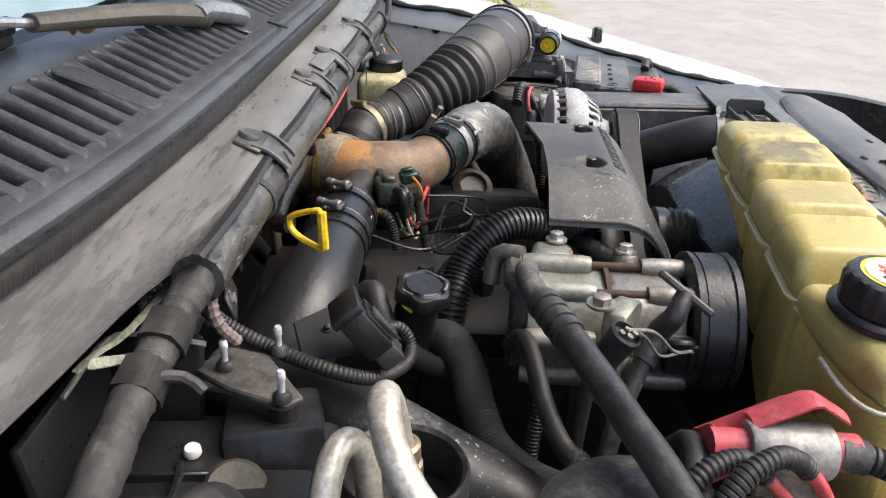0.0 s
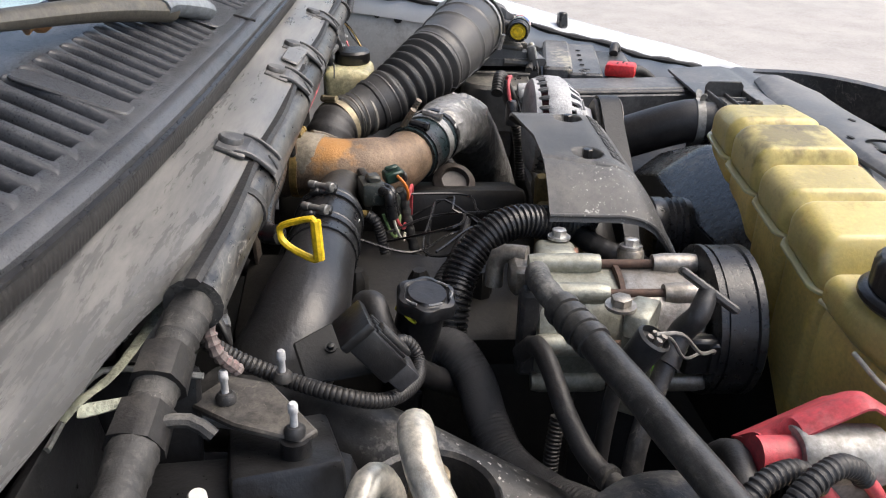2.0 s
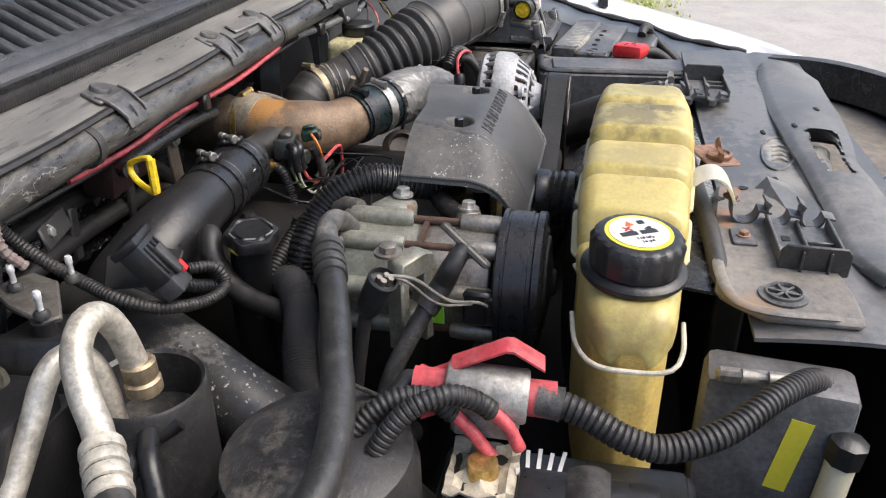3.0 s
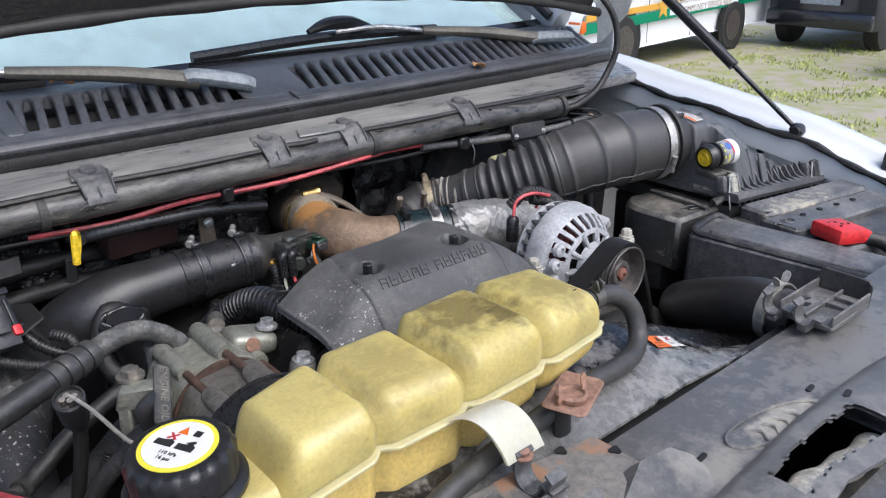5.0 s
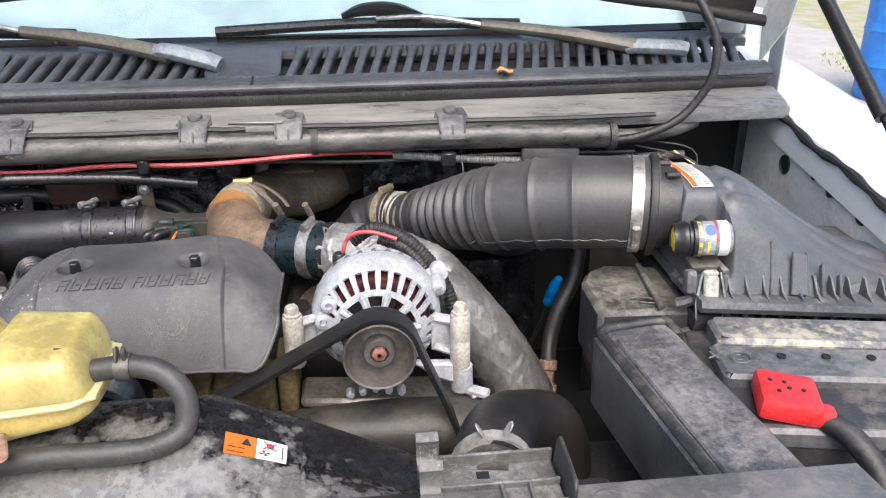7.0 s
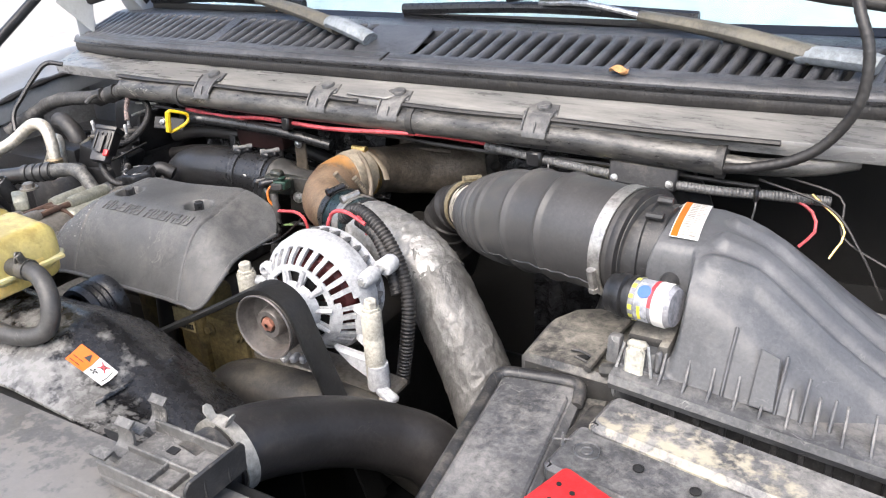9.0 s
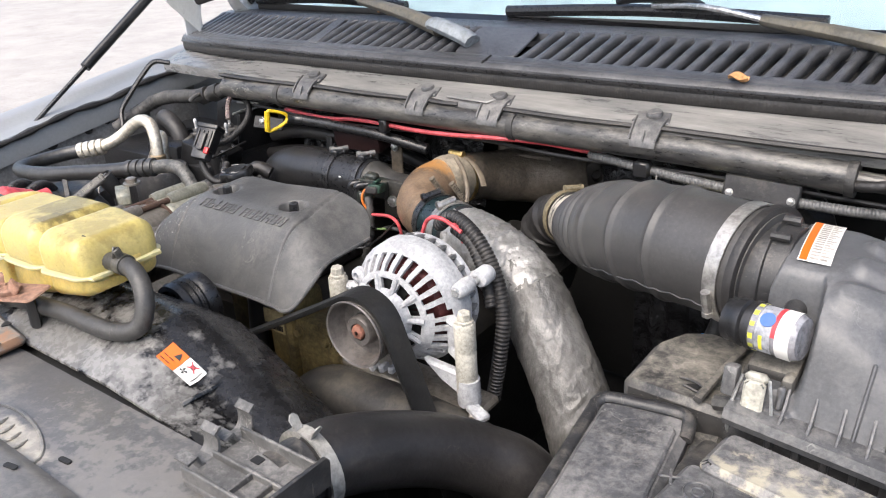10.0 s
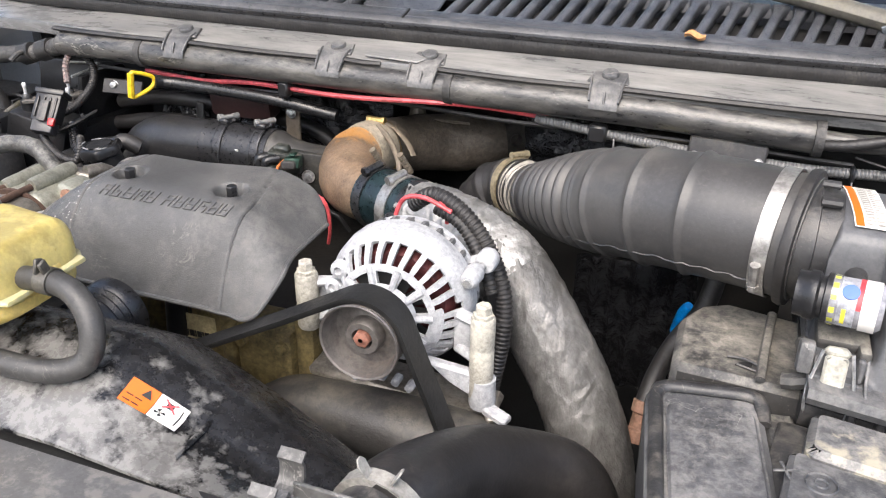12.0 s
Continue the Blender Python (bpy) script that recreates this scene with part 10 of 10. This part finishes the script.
for z0, z1, x0, x1, mt, nm in ((0.66, 0.73, 6.72, 11.7, stripe_gold, "gold_stripe"), (0.52, 0.64, 6.70, 11.7, stripe_green, "green_stripe")):
    bm = BM()
    slab(bm, [(x0, z0), (x1, z0 + 0.12), (x1, z1 + 0.12), (x0, z1)], (0, Y0 - 0.002, GZ), (1, 0, 0), (0, 0, 1), 0.004, 0)
    part(nm, bm, mt, pc)
bm = BM()
slab(bm, [(8.62, 0.60), (10.55, 0.645), (10.55, 0.80), (8.62, 0.755)], (0, Y0 - 0.004, GZ), (1, 0, 0), (0, 0, 1), 0.005, 0)
part("stripe_gap", bm, car_white, pc)
lettering("BROWARD COUNTY SHERIFF", 0.115, Matrix.Translation((9.62, Y0 - 0.008, GZ + 0.78)) @ Matrix.Rotation(radians(90), 4, "X") @ Matrix.Rotation(radians(1.3), 4, "Z"), surf("dark_letters", (0.03, 0.03, 0.03), 0.4, bump=0), pc, "side_lettering", 0.002)
lettering("COMMUNITY SERVICE AIDE", 0.115, Matrix.Translation((9.62, Y0 - 0.008, GZ + 0.66)) @ Matrix.Rotation(radians(90), 4, "X") @ Matrix.Rotation(radians(1.3), 4, "Z"), surf("bronze_letters", (0.16, 0.08, 0.03), 0.4, bump=0), pc, "side_lettering", 0.002)
bm = BM()
star = [(0.17 * (1 if k % 2 == 0 else 0.45) * math.sin(k * math.pi / 5), 0.17 * (1 if k % 2 == 0 else 0.45) * math.cos(k * math.pi / 5)) for k in range(10)][::-1]
slab(bm, star, (8.45, Y0 - 0.004, GZ + 0.72), (1, 0, 0), (0, 0, 1), 0.005, 0)
part("star_badge", bm, stripe_gold, pc, "gold five-pointed star")
for x in (7.55, 10.45):
    bm = BM()
    lathe(bm, [(0.40, 0), (0.40, 0.03), (0.0, 0.03)], (x, Y0 - 0.006, GZ + 0.36), (0, 1, 0), 32)
    part("wheel_arch", bm, bay_dark, pc)
    wheel(pc, x, Y0 - 0.012, 0.345, -1, 0.2)
for x in (9.15, 9.95):
    bm = BM()
    box(bm, (x, Y0 - 0.01, GZ + 0.9), (0.14, 0.03, 0.035), 0.01)
    part("door_handle", bm, plastic_clean, pc)
bm = BM()
for x in (8.1, 9.22, 10.2):
    box(bm, (x, Y0 - 0.0005, GZ + 0.62), (0.01, 0.004, 0.62), 0)
part("door_gap", bm, bay_dark, pc)
bm = BM()
box(bm, (8.42, Y0 - 0.06, GZ + 1.02), (0.14, 0.16, 0.12), 0.04, seg=3)
part("side_mirror", bm, plastic_clean, pc)
bm = BM()
lathe(bm, [(0.05, 0), (0.08, 0.04), (0.08, 0.12), (0, 0.14)], (8.25, Y0 + 0.1, GZ + 1.08), (-1, -0.2, 0.1), 20)
part("spotlight", bm, plastic_clean, pc)
bm = BM()
box(bm, (6.69, Y0 + 0.1, GZ + 0.6), (0.12, 0.22, 0.14), 0.03, seg=2)
part("turn_lamp", bm, orange_ink, pc)

pc.rotation_euler = (0, 0, radians(2.6))
pc.scale = (0.92, 0.98, 1.0)
pc.location.x -= 0.2

# yellow trailer seen from behind
tr = thing("utility_trailer", (10.4, 2.2, GZ), "yellow equipment trailer with red tail lamps", "trailer")
bm = BM()
box(bm, (11.2, 2.25, GZ + 0.62), (2.1, 2.1, 0.62), 0.03)
part("box", bm, trailer_yellow, tr)
bm = BM()
box(bm, (10.13, 2.25, GZ + 0.38), (0.06, 2.2, 0.18), 0.01)
part("rear_beam", bm, trailer_yellow, tr)
lettering("www.sheriff.org", 0.14, Matrix.Translation((10.095, 2.22, GZ + 0.375)) @ Matrix.Rotation(radians(-90), 4, "Z") @ Matrix.Rotation(radians(90), 4, "X"), black_ink, tr, "web_address", 0.003)
for y in (2.95, 1.55):
    bm = BM()
    lathe(bm, [(0.09, 0), (0.085, 0.03), (0, 0.035)], (10.145, y, GZ + 0.63), (-1, 0, 0), 20)
    part("tail_lamp", bm, red_plastic, tr)
bm = BM()
box(bm, (10.14, 2.45, GZ + 0.63), (0.02, 0.36, 0.19), 0.008)
pla = part("plate", bm, yellow_ink, tr, "yellow plate")
for k in range(5):
    bm = BM()
    box(bm, (10.128, 2.33 + 0.06 * k, GZ + 0.63), (0.004, 0.035, 0.1), 0)
    part("plate_bar", bm, stripe_green, pla)
for y in (1.32, 3.2):
    bm = BM()
    lathe(bm, [(0.14, 0), (0.28, 0.01), (0.3, 0.04), (0.3, 0.17), (0.26, 0.2), (0, 0.2)], (10.75, y - 0.1, GZ + 0.3), (0, 1, 0), 32)
    part("wheel", bm, tyre, tr)
bm = BM()
box(bm, (10.08, 1.12, GZ + 0.36), (0.08, 0.12, 0.26), 0.01)
sweep(bm, [(10.08, 1.12, GZ + 0.24), (10.06, 1.14, GZ + 0.01)], 0.03, 8, 0.1)
part("jack", bm, steel, tr)
bm = BM()
box(bm, (10.12, 3.38, GZ + 0.5), (0.06, 0.16, 0.2), 0.01)
part("corner_post", bm, steel, tr)

tr.location = (9.7, 2.43, GZ)
tr.scale = (0.8, 0.8, 0.8)

# dark parked vehicle
sv = thing("parked_car", (12.0, 4.5, GZ), "dark navy parked car seen from behind", "car")
bm = BM()
sec = [(3.72, 0.3), (3.68, 0.6), (3.72, 0.95), (3.9, 1.5), (4.4, 1.62), (5.0, 1.5), (5.2, 0.95), (5.24, 0.6), (5.2, 0.3)]
loft(bm, [[(11.75 + dx, 4.46 + (y - 4.46) * k, GZ + z) for y, z in sec] for dx, k in ((0, 0.96), (0.05, 1.0), (1.6, 1.0), (3.9, 0.95))])
part("body", bm, suv_dark, sv)
bm = BM()
box(bm, (11.72, 4.46, GZ + 0.42), (0.12, 1.5, 0.22), 0.04, seg=2)
part("bumper", bm, suv_dark, sv)
bm = BM()
box(bm, (11.7, 4.46, GZ + 0.72), (0.02, 0.56, 0.2), 0.01)
part("plate_panel", bm, surf("pale_panel", (0.3, 0.33, 0.38), 0.3), sv)
for y in (3.82, 5.1):
    bm = BM()
    box(bm, (11.74, y, GZ + 0.85), (0.05, 0.16, 0.24), 0.02)
    part("tail_lamp", bm, red_plastic, sv)
    bm = BM()
    lathe(bm, [(0.2, 0), (0.31, 0.01), (0.33, 0.05), (0.33, 0.2), (0.2, 0.22)], (12.3, y - 0.1, GZ + 0.33), (0, 1, 0), 28)
    part("wheel", bm, tyre, sv)

sv.location = (11.25, 5.1, GZ)

# bollards and a blue drum
for x, y, h in ((6.15, 6.05, 1.15), (5.55, 5.45, 1.15)):
    bm = BM()
    lathe(bm, [(0.09, 0), (0.09, h - 0.03), (0.07, h), (0, h + 0.01)], (x, y, GZ), (0, 0, 1), 24)
    solo("bollard", bm, surf("bollard_yellow", (0.75, 0.6, 0.06), 0.5, dust=(0.4, 0.33, 0.1), amount=0.25, scale=5), "yellow painted steel bollard", "bollard", "bollards")
dr = thing("drum", (4.9, 6.3, GZ), "bright blue plastic drum", "drum")
bm = BM()
lathe(bm, [(0.28, 0), (0.3, 0.03), (0.3, 0.28), (0.31, 0.3), (0.3, 0.32), (0.3, 0.58), (0.31, 0.6), (0.3, 0.62), (0.3, 0.86), (0.26, 0.9), (0, 0.9)], (4.9, 6.3, GZ), (0, 0, 1), 36)
part("shell", bm, surf("blue_drum", (0.02, 0.16, 0.5), 0.4, dust=(0.2, 0.3, 0.45), amount=0.25, scale=5), dr)
bm = BM()
lathe(bm, [(0.05, 0.9), (0.05, 0.93), (0, 0.93)], (4.8, 6.2, GZ), (0, 0, 1), 16)
part("bung", bm, plastic_clean, dr)
